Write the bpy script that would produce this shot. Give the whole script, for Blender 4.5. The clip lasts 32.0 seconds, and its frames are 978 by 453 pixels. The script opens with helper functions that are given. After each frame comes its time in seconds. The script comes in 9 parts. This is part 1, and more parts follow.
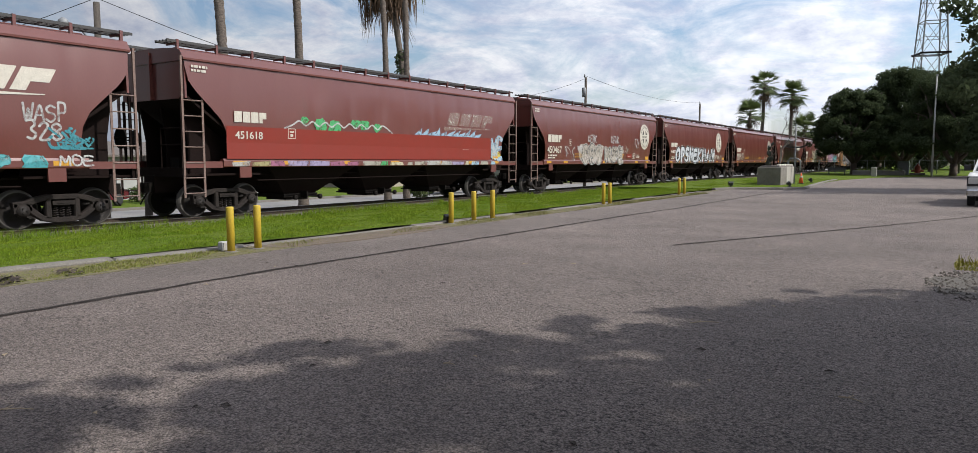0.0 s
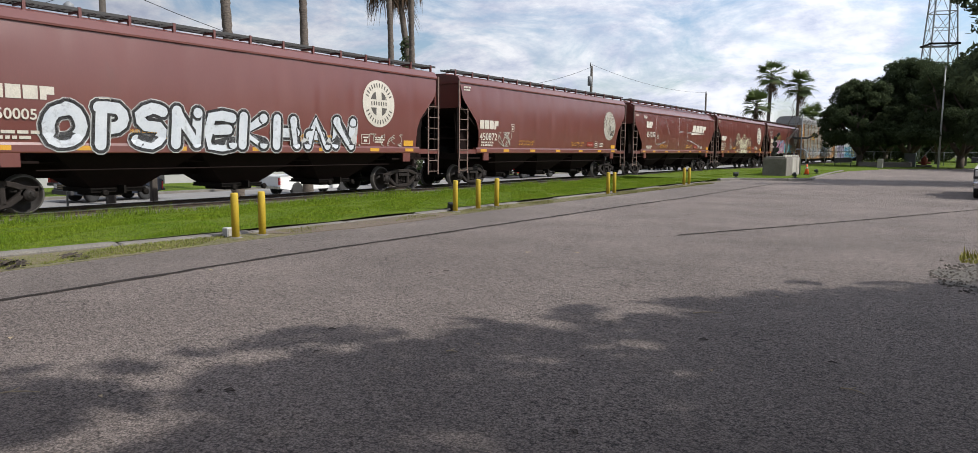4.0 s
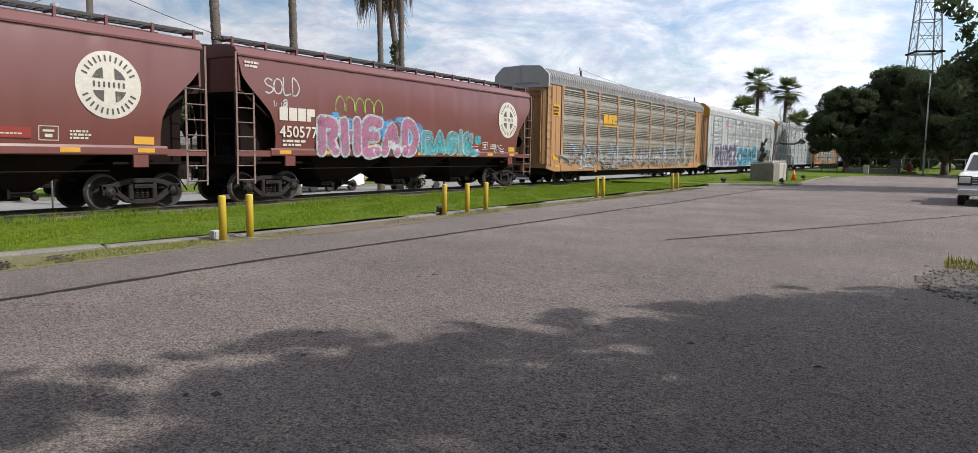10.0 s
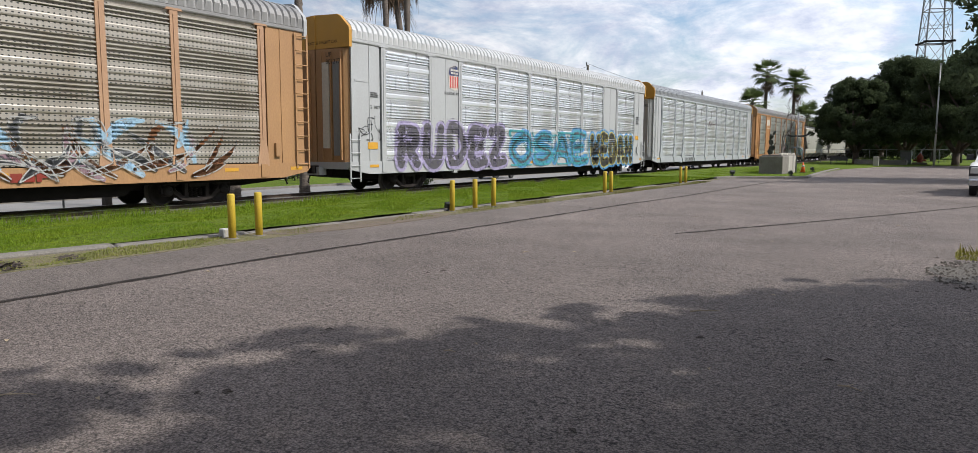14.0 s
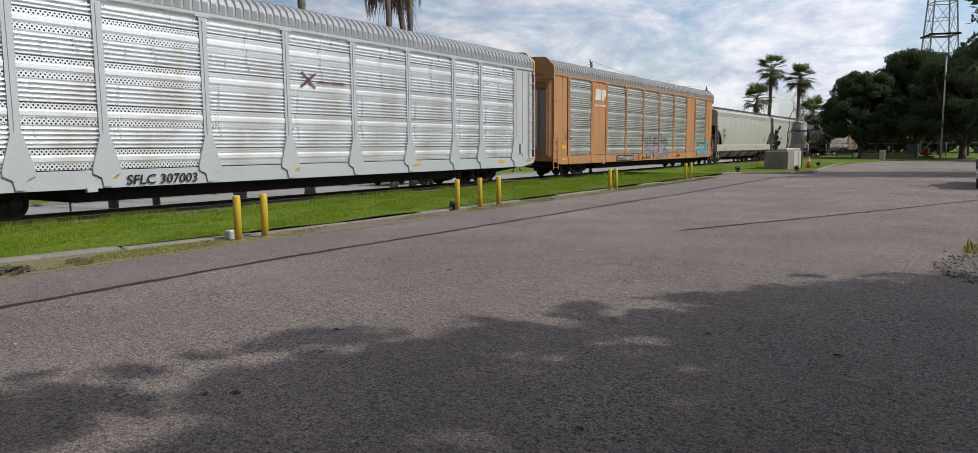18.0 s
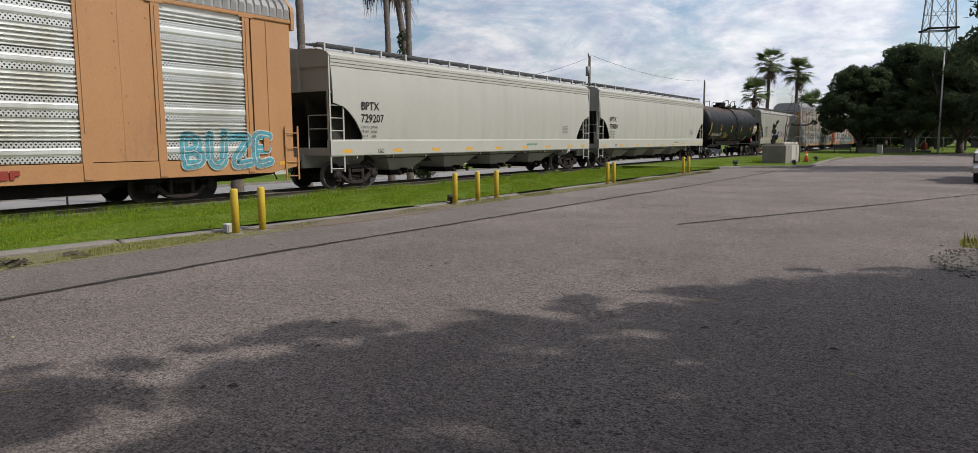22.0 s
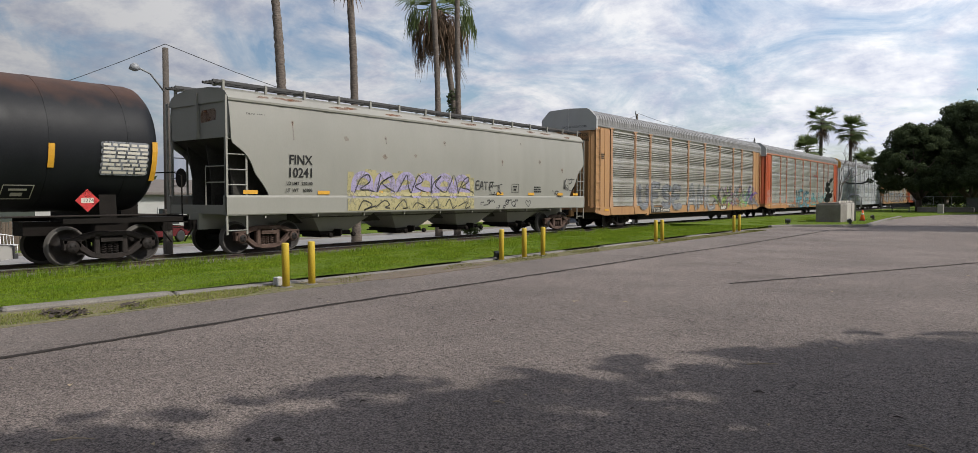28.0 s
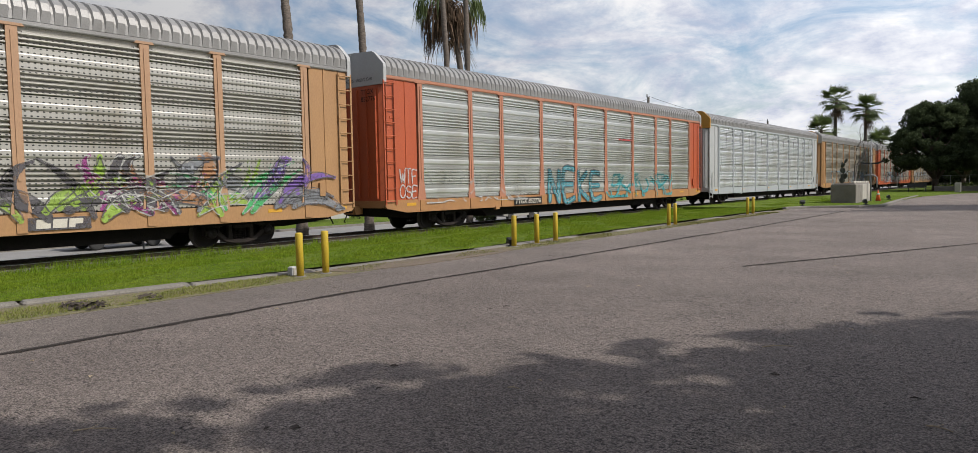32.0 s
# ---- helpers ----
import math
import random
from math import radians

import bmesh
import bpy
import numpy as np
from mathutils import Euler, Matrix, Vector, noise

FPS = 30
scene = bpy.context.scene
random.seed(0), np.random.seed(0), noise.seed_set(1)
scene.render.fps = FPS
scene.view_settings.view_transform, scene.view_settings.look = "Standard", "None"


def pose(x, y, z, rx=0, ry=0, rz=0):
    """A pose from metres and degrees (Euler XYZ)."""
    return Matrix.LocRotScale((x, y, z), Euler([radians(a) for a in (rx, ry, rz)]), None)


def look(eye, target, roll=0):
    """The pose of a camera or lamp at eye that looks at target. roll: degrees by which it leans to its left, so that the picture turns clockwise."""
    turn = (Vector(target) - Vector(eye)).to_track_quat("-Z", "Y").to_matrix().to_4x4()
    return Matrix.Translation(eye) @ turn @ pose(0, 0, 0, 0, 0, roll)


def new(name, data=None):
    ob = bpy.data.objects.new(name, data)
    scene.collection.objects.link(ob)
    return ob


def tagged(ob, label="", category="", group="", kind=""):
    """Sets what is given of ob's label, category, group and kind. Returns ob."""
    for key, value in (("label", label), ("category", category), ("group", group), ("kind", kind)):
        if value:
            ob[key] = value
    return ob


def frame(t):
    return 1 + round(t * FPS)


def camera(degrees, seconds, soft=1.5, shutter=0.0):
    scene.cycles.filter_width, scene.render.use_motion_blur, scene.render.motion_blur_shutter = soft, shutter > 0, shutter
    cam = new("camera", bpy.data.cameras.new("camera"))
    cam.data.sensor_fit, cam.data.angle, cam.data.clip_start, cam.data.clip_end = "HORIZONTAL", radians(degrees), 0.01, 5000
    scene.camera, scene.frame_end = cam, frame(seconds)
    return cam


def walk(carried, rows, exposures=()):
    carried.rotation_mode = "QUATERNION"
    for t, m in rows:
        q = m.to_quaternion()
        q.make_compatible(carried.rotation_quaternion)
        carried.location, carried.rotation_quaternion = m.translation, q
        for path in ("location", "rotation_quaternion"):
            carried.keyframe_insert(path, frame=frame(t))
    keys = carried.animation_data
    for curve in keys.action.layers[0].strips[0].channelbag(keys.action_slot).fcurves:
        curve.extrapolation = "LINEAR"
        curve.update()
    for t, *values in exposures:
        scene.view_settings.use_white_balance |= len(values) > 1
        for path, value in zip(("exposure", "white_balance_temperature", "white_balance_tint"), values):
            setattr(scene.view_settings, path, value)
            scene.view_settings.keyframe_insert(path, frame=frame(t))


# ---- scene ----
# ---- camera: a hand-held phone at eye height beside the lot ----
EYE = (0.0, 0.0, 1.62)
cam = camera(69.0, 32.0, soft=0.7)
# seconds, yaw, pitch, roll
TURNS = [
    (0.0, 33.23, -5.29, 0.05),
    (0.5, 33.57, -5.26, 0.06),
    (1.0, 33.62, -5.27, 0.21),
    (1.5, 33.68, -5.27, 0.36),
    (2.0, 33.57, -5.28, 0.38),
    (2.5, 34.18, -5.36, 0.57),
    (3.0, 34.22, -5.41, 0.76),
    (3.5, 33.94, -5.65, 0.55),
    (4.0, 33.55, -6.23, 0.54),
    (4.5, 33.59, -6.06, 0.24),
    (6.5, 34.00, -5.60, 0.12),
    (7.0, 34.26, -5.31, -0.02),
    (7.5, 33.86, -5.73, -0.02),
    (8.0, 33.69, -5.61, 0.18),
    (8.5, 33.72, -5.45, 0.28),
    (9.0, 33.18, -5.68, 0.67),
    (9.5, 32.56, -5.84, 0.91),
    (10.0, 32.66, -5.90, 0.89),
    (10.5, 32.58, -6.21, 0.72),
    (11.0, 32.36, -5.69, 0.33),
    (11.5, 32.89, -5.89, -0.27),
    (12.0, 32.95, -6.00, -0.12),
    (12.5, 33.42, -5.86, 0.15),
    (13.0, 33.64, -6.23, 0.35),
    (13.5, 33.81, -6.42, 0.19),
    (14.0, 33.31, -6.26, 0.26),
    (14.5, 33.50, -6.60, 0.29),
    (16.5, 33.65, -6.22, -0.01),
    (17.0, 33.40, -6.16, 0.02),
    (17.5, 33.44, -6.35, -0.30),
    (18.0, 33.74, -6.36, -0.44),
    (18.5, 33.72, -6.03, -0.32),
    (19.0, 33.71, -5.87, -0.14),
    (19.5, 33.34, -5.73, -0.24),
    (20.0, 33.96, -6.07, -0.71),
    (20.5, 33.97, -6.27, -0.63),
    (21.0, 33.77, -6.57, -0.50),
    (21.5, 33.40, -6.97, -0.35),
    (22.0, 33.56, -6.87, -0.34),
    (22.5, 33.66, -6.08, -0.50),
    (23.0, 33.89, -4.90, -0.33),
    (23.5, 34.09, -4.80, -0.43),
    (24.0, 34.02, -4.08, -0.59),
    (24.5, 34.15, -2.85, -0.40),
    (26.5, 37.31, -2.09, -0.01),
    (27.0, 38.18, -2.14, -0.39),
    (27.5, 37.34, -2.25, -0.36),
    (28.0, 37.29, -2.32, -0.03),
    (28.5, 37.59, -2.65, 0.03),
    (29.0, 37.72, -2.38, -0.05),
    (29.5, 37.98, -2.79, 0.01),
    (30.0, 37.95, -2.95, 0.14),
    (30.5, 37.38, -2.96, 0.67),
    (31.0, 38.15, -3.74, 0.22),
    (31.5, 37.72, -3.22, -0.88),
    (32.0, 38.29, -3.39, -1.02),
]


def handheld(yaw, pitch, roll):
    return (Matrix.Translation(EYE) @ Matrix.Rotation(radians(yaw), 4, "Z")
            @ Matrix.Rotation(radians(90 + pitch), 4, "X") @ Matrix.Rotation(radians(roll), 4, "Z"))


walk(cam, [(t, handheld(a, b, c)) for t, a, b, c in TURNS], exposures=[
    (0, -0.12, 6300, 10), (7, -0.05, 6300, 10), (12, 0.0, 6300, 10), (14, -0.10, 6300, 10), (17, -0.30, 6320, 10), (24, -0.32, 6420, 10), (28, -0.24, 6450, 10), (32, -0.24, 6500, 10)])

# ---- light: hazy late-morning sun from beyond the oaks, thin broken cloud ----
SUN_ELEVATION, SUN_BEARING = 44.0, 14.0  # degrees; bearing from +X towards +Y
sun_dir = Vector((math.cos(radians(SUN_ELEVATION)) * math.cos(radians(SUN_BEARING)),
                  math.cos(radians(SUN_ELEVATION)) * math.sin(radians(SUN_BEARING)),
                  math.sin(radians(SUN_ELEVATION))))
sun_data = bpy.data.lights.new("sun", "SUN")
sun_data.energy, sun_data.angle, sun_data.color = 5.0, radians(0.9), (1.0, 0.945, 0.86)
sun = new("sun", sun_data)
sun.matrix_world = look(sun_dir * 300, (0, 0, 0))

world = bpy.data.worlds.new("sky")
scene.world = world
world.use_nodes = True
wn, wl = world.node_tree.nodes, world.node_tree.links
wn.clear()
w_out = wn.new("ShaderNodeOutputWorld")
w_bg = wn.new("ShaderNodeBackground")
w_sky = wn.new("ShaderNodeTexSky")
w_sky.sky_type, w_sky.sun_disc = "NISHITA", False
w_sky.sun_elevation = radians(SUN_ELEVATION)
w_sky.sun_rotation = math.atan2(sun_dir.x, sun_dir.y)
w_sky.air_density, w_sky.dust_density, w_sky.ozone_density = 1.0, 2.0, 1.5
w_gain = wn.new("ShaderNodeVectorMath")
w_gain.operation = "SCALE"
w_gain.inputs["Scale"].default_value = 0.17
w_tex = wn.new("ShaderNodeTexCoord")
w_sep = wn.new("ShaderNodeSeparateXYZ")
w_add = wn.new("ShaderNodeMath")
w_add.operation, w_add.inputs[1].default_value = "ADD", 0.34
w_max = wn.new("ShaderNodeMath")
w_max.operation, w_max.inputs[1].default_value = "MAXIMUM", 0.05
w_dx, w_dy = wn.new("ShaderNodeMath"), wn.new("ShaderNodeMath")
w_dx.operation = w_dy.operation = "DIVIDE"
w_com = wn.new("ShaderNodeCombineXYZ")
w_n1, w_n2 = wn.new("ShaderNodeTexNoise"), wn.new("ShaderNodeTexNoise")
w_n1.inputs["Scale"].default_value, w_n1.inputs["Detail"].default_value, w_n1.inputs["Roughness"].default_value = 2.6, 12.0, 0.62
w_n1.inputs["Distortion"].default_value = 0.7
w_n2.inputs["Scale"].default_value, w_n2.inputs["Detail"].default_value, w_n2.inputs["Roughness"].default_value = 5.5, 12.0, 0.66
w_mask = wn.new("ShaderNodeValToRGB")
w_mask.color_ramp.elements[0].position, w_mask.color_ramp.elements[1].position = 0.36, 0.54
w_tone = wn.new("ShaderNodeValToRGB")
w_tone.color_ramp.elements[0].position, w_tone.color_ramp.elements[1].position = 0.36, 0.62
w_tone.color_ramp.elements[0].color = (0.62, 0.67, 0.82, 1)
w_tone.color_ramp.elements[1].color = (1.08, 1.08, 1.10, 1)
w_mix = wn.new("ShaderNodeMix")
w_mix.data_type = "RGBA"
wl.new(w_tex.outputs["Generated"], w_sep.inputs[0])
wl.new(w_sep.outputs["Z"], w_max.inputs[0])
wl.new(w_max.outputs[0], w_add.inputs[0])
for node, axis in ((w_dx, "X"), (w_dy, "Y")):
    wl.new(w_sep.outputs[axis], node.inputs[0])
    wl.new(w_add.outputs[0], node.inputs[1])
    wl.new(node.outputs[0], w_com.inputs[axis])
wl.new(w_com.outputs[0], w_n1.inputs["Vector"])
wl.new(w_com.outputs[0], w_n2.inputs["Vector"])
wl.new(w_n1.outputs["Fac"], w_mask.inputs["Fac"])
wl.new(w_n2.outputs["Fac"], w_tone.inputs["Fac"])
wl.new(w_sky.outputs[0], w_gain.inputs[0])
wl.new(w_mask.outputs["Color"], w_mix.inputs["Factor"])
wl.new(w_gain.outputs[0], w_mix.inputs[6])
wl.new(w_tone.outputs["Color"], w_mix.inputs[7])
# the haze brightens towards the sun's side
w_dot = wn.new("ShaderNodeVectorMath")
w_dot.operation = "DOT_PRODUCT"
w_dot.inputs[1].default_value = (sun_dir + Vector((0, 0.5, 0))).normalized()
wl.new(w_tex.outputs["Generated"], w_dot.inputs[0])
w_glow = wn.new("ShaderNodeMapRange")
w_glow.inputs["From Min"].default_value, w_glow.inputs["From Max"].default_value = -0.55, 0.65
w_glow.inputs["To Min"].default_value, w_glow.inputs["To Max"].default_value = 0.36, 1.30
wl.new(w_dot.outputs["Value"], w_glow.inputs["Value"])
w_lit = wn.new("ShaderNodeVectorMath")
w_lit.operation = "SCALE"
wl.new(w_mix.outputs[2], w_lit.inputs[0])
wl.new(w_glow.outputs[0], w_lit.inputs["Scale"])
wl.new(w_lit.outputs[0], w_bg.inputs["Color"])
wl.new(w_bg.outputs[0], w_out.inputs["Surface"])
w_bg.inputs["Strength"].default_value = 0.93


# ---- materials ----
def surface(name, colour, second=None, scale=3.0, amount=0.5, fine=60.0, fine_amount=0.15, rough=0.7, metal=0.0, bump=0.0,
            bump_scale=80.0, stain=None, stain_scale=0.6, stain_low=0.55, stain_high=0.7, stretch=(1, 1, 1), per_object=0.0, rough_spread=0.1, gloss=0.5, coat=0.0):
    """A node material: two tones at a coarse scale, a fine grain, optional stains, and relief."""
    m = bpy.data.materials.new(name)
    m.use_nodes = True
    n, l = m.node_tree.nodes, m.node_tree.links
    b = n["Principled BSDF"]
    tc, mp = n.new("ShaderNodeTexCoord"), n.new("ShaderNodeMapping")
    mp.inputs["Scale"].default_value = stretch
    l.new(tc.outputs["Object"], mp.inputs["Vector"])

    def tex(sc, detail=4.0, r=0.6):
        t = n.new("ShaderNodeTexNoise")
        t.inputs["Scale"].default_value, t.inputs["Detail"].default_value, t.inputs["Roughness"].default_value = sc, detail, r
        l.new(mp.outputs[0], t.inputs["Vector"])
        return t.outputs["Fac"]

    def ramp(fac, lo, hi):
        r = n.new("ShaderNodeMapRange")
        r.inputs["From Min"].default_value, r.inputs["From Max"].default_value = lo, hi
        l.new(fac, r.inputs["Value"])
        return r.outputs["Result"]

    def mix(fac, a, c, mode="MIX"):
        x = n.new("ShaderNodeMix")
        x.data_type, x.blend_type = "RGBA", mode
        for sock, val in ((x.inputs["Factor"], fac), (x.inputs[6], a), (x.inputs[7], c)):
            if isinstance(val, (int, float)):
                sock.default_value = val
            elif isinstance(val, tuple):
                sock.default_value = (*val[:3], 1)
            else:
                l.new(val, sock)
        return x.outputs[2]

    second = second or tuple(c * 0.7 for c in colour)
    col = mix(ramp(tex(scale), 0.5 - 0.5 * amount * 0.5, 0.5 + 0.5 * amount * 0.5), colour, second)
    if stain:
        col = mix(ramp(tex(stain_scale, 6.0, 0.65), stain_low, stain_high), col, stain)
    if fine_amount:
        f = n.new("ShaderNodeMapRange")
        f.inputs["From Min"].default_value, f.inputs["From Max"].default_value = 0.3, 0.7
        f.inputs["To Min"].default_value, f.inputs["To Max"].default_value = 1 - fine_amount, 1 + fine_amount
        l.new(tex(fine, 3.0), f.inputs["Value"])
        v = n.new("ShaderNodeVectorMath")
        v.operation = "SCALE"
        l.new(col, v.inputs[0])
        l.new(f.outputs[0], v.inputs["Scale"])
        col = v.outputs[0]
    if per_object:
        oi = n.new("ShaderNodeObjectInfo")
        f = n.new("ShaderNodeMapRange")
        f.inputs["To Min"].default_value, f.inputs["To Max"].default_value = 1 - per_object, 1 + per_object
        l.new(oi.outputs["Random"], f.inputs["Value"])
        v = n.new("ShaderNodeVectorMath")
        v.operation = "SCALE"
        l.new(col, v.inputs[0])
        l.new(f.outputs[0], v.inputs["Scale"])
        col = v.outputs[0]
    l.new(col, b.inputs["Base Color"])
    b.inputs["Metallic"].default_value = metal
    b.inputs["Specular IOR Level"].default_value = gloss
    b.inputs["Coat Weight"].default_value, b.inputs["Coat Roughness"].default_value = coat, 0.22
    rr = n.new("ShaderNodeMapRange")
    rr.inputs["To Min"].default_value, rr.inputs["To Max"].default_value = rough - rough_spread, rough + rough_spread
    l.new(tex(scale * 2.3), rr.inputs["Value"])
    l.new(rr.outputs[0], b.inputs["Roughness"])
    if bump:
        bp = n.new("ShaderNodeBump")
        bp.inputs["Strength"].default_value, bp.inputs["Distance"].default_value = bump, 0.02
        l.new(tex(bump_scale, 5.0), bp.inputs["Height"])
        l.new(bp.outputs[0], b.inputs["Normal"])
    return m




def asphalt(name, colour, pit):
    """Worn asphalt: pale and dark stones in a tar binder, patches, and a net of hairline cracks."""
    m = bpy.data.materials.new(name)
    m.use_nodes = True
    n, l = m.node_tree.nodes, m.node_tree.links
    b = n["Principled BSDF"]
    tc = n.new("ShaderNodeTexCoord")

    def noise_tex(sc, detail=5.0, r=0.6):
        t = n.new("ShaderNodeTexNoise")
        t.inputs["Scale"].default_value, t.inputs["Detail"].default_value, t.inputs["Roughness"].default_value = sc, detail, r
        l.new(tc.outputs["Object"], t.inputs["Vector"])
        return t.outputs["Fac"]

    def span_(v, a, c, lo, hi):
        r = n.new("ShaderNodeMapRange")
        for k, q in zip(("From Min", "From Max", "To Min", "To Max"), (a, c, lo, hi)):
            r.inputs[k].default_value = q
        l.new(v, r.inputs["Value"])
        return r.outputs["Result"]

    def mul(a, c):
        x = n.new("ShaderNodeMath")
        x.operation = "MULTIPLY"
        l.new(a, x.inputs[0])
        l.new(c, x.inputs[1])
        return x.outputs[0]

    # stones of about 3 cm standing proud of a dark, pitted binder
    stone = n.new("ShaderNodeTexVoronoi")
    stone.inputs["Scale"].default_value = 62.0
    l.new(tc.outputs["Object"], stone.inputs["Vector"])
    sepc = n.new("ShaderNodeSeparateColor")
    l.new(stone.outputs["Color"], sepc.inputs[0])
    tone = span_(sepc.outputs[0], 0.0, 1.0, 0.86, 1.13)
    gaps = span_(stone.outputs["Distance"], 0.38, 0.72, 1.05, 0.45)
    v = mul(mul(tone, gaps), span_(noise_tex(9.0), 0.3, 0.7, 0.82, 1.16))
    v = mul(v, span_(noise_tex(60.0, 3.0, 0.7), 0.3, 0.7, 0.85, 1.15))
    v = mul(v, span_(noise_tex(0.55, 6.0), 0.3, 0.7, 0.82, 1.16))
    v = mul(v, span_(noise_tex(0.16, 4.0), 0.35, 0.65, 0.88, 1.10))
    pits = noise_tex(23.0, 6.0, 0.7)
    worn_ = n.new("ShaderNodeMix")
    worn_.data_type = "FLOAT"
    l.new(span_(noise_tex(0.9, 5.0, 0.65), 0.38, 0.62, 0.25, 1.0), worn_.inputs["Factor"])
    worn_.inputs[2].default_value = 1.0
    l.new(span_(pits, 0.40, 0.47, pit * 0.75, 1.10), worn_.inputs[3])
    v = mul(v, worn_.outputs[0])
    net = n.new("ShaderNodeTexVoronoi")
    net.feature = "DISTANCE_TO_EDGE"
    net.inputs["Scale"].default_value = 2.2
    warp = n.new("ShaderNodeMix")
    warp.data_type = "VECTOR"
    warp.inputs["Factor"].default_value = 0.12
    wt = n.new("ShaderNodeTexNoise")
    wt.inputs["Scale"].default_value = 3.0
    l.new(tc.outputs["Object"], wt.inputs["Vector"])
    l.new(tc.outputs["Object"], warp.inputs[4])
    l.new(wt.outputs["Color"], warp.inputs[5])
    l.new(warp.outputs[1], net.inputs["Vector"])
    hair = span_(net.outputs["Distance"], 0.0, 0.018, 0.5, 1.0)
    where = span_(noise_tex(0.4, 3.0), 0.45, 0.6, 0.0, 1.0)
    hm = n.new("ShaderNodeMix")
    hm.data_type = "FLOAT"
    l.new(where, hm.inputs["Factor"])
    hm.inputs[2].default_value = 1.0
    l.new(hair, hm.inputs[3])
    v = mul(v, hm.outputs[0])
    col = n.new("ShaderNodeVectorMath")
    col.operation = "SCALE"
    col.inputs[0].default_value = colour
    l.new(v, col.inputs["Scale"])
    l.new(col.outputs[0], b.inputs["Base Color"])
    b.inputs["Roughness"].default_value = 0.85
    b.inputs["Specular IOR Level"].default_value = 0.4
    bp = n.new("ShaderNodeBump")
    bp.inputs["Strength"].default_value, bp.inputs["Distance"].default_value = 1.0, 0.016
    ad = n.new("ShaderNodeMath")
    ad.operation = "MULTIPLY_ADD"
    l.new(stone.outputs["Distance"], ad.inputs[0])
    ad.inputs[1].default_value = -0.8
    l.new(span_(pits, 0.3, 0.6, 0.0, 1.3), ad.inputs[2])
    l.new(ad.outputs[0], bp.inputs["Height"])
    l.new(bp.outputs[0], b.inputs["Normal"])
    return m


ASPHALT = asphalt("asphalt", (0.245, 0.204, 0.184), 0.22)
MARGIN = asphalt("asphalt_margin", (0.222, 0.188, 0.170), 0.6)
TAR = surface("crack_sealant", (0.042, 0.036, 0.033), rough=0.85, bump=0.4, gloss=0.1)
GRASS = surface("lawn", (0.062, 0.110, 0.012), (0.115, 0.145, 0.022), 1.2, 1.0, 14, 0.6, 0.95, bump=0.8, bump_scale=35, gloss=0.08,
                stain=(0.10, 0.10, 0.03), stain_scale=0.35, stain_low=0.62, stain_high=0.8)
BLADES = surface("grass_blades", (0.098, 0.185, 0.012), (0.20, 0.25, 0.022), 1.1, 1.2, 11, 0.6, 0.8, gloss=0.15)
DRY = surface("dry_verge", (0.165, 0.125, 0.085), (0.095, 0.105, 0.035), 2.6, 1.3, 30, 0.5, 0.95, bump=0.8, bump_scale=40)
EARTH = surface("earth", (0.16, 0.14, 0.09), (0.10, 0.12, 0.045), 0.08, 1.0, 3, 0.3, 0.95)
BALLAST = surface("ballast", (0.16, 0.145, 0.125), (0.08, 0.07, 0.06), 4, 1.2, 25, 0.5, 0.95, bump=1.0, bump_scale=22)
STREET = surface("street", (0.22, 0.215, 0.21), (0.17, 0.165, 0.16), 0.6, 1.0, 40, 0.2, 0.9, bump=0.3)
CONCRETE = surface("concrete", (0.20, 0.185, 0.165), (0.12, 0.11, 0.098), 2.0, 1.0, 40, 0.25, 0.9, bump=0.5, bump_scale=50,
                   stain=(0.15, 0.135, 0.11), stain_scale=1.3)
BLOCK_CONCRETE = surface("pale_concrete", (0.34, 0.325, 0.29), (0.28, 0.265, 0.24), 1.5, 1.0, 40, 0.12, 0.9, bump=0.3, stain=(0.3, 0.27, 0.24), stain_scale=1.1, stain_low=0.6, stain_high=0.85)
YELLOW = surface("bollard_yellow", (0.50, 0.35, 0.02), (0.42, 0.30, 0.03), 5, 1.0, 50, 0.15, 0.55, bump=0.1, stain=(0.3, 0.22, 0.05), stain_scale=3, stain_low=0.62, stain_high=0.8)
RAIL = surface("rail_steel", (0.09, 0.065, 0.05), (0.05, 0.04, 0.035), 6, 1.0, 50, 0.2, 0.6, 0.6)
RAIL_TOP = surface("worn_rail", (0.45, 0.44, 0.43), (0.3, 0.29, 0.28), 6, 0.8, 50, 0.1, 0.3, 1.0)
BROWN = surface("hopper_brown", (0.104, 0.024, 0.018), (0.124, 0.034, 0.026), 0.9, 1.0, 30, 0.05, 0.36, bump=0.03, gloss=0.6, coat=0.6, stain=(0.09, 0.036, 0.028), stain_scale=0.7, stain_low=0.6, stain_high=0.85, stretch=(1, 1, 0.35))
# hopper brown with the shade under and between the cars put into its colour
BROWN_SHADED = surface("shaded_under_brown", (0.014, 0.008, 0.007), (0.010, 0.007, 0.0065), 2, 1.0, 30, 0.2, 0.8, bump=0.2, gloss=0.08)
PATCH_RED = surface("fresh_red_paint", (0.20, 0.020, 0.011), (0.18, 0.022, 0.012), 2, 1, 30, 0.05, 0.45)
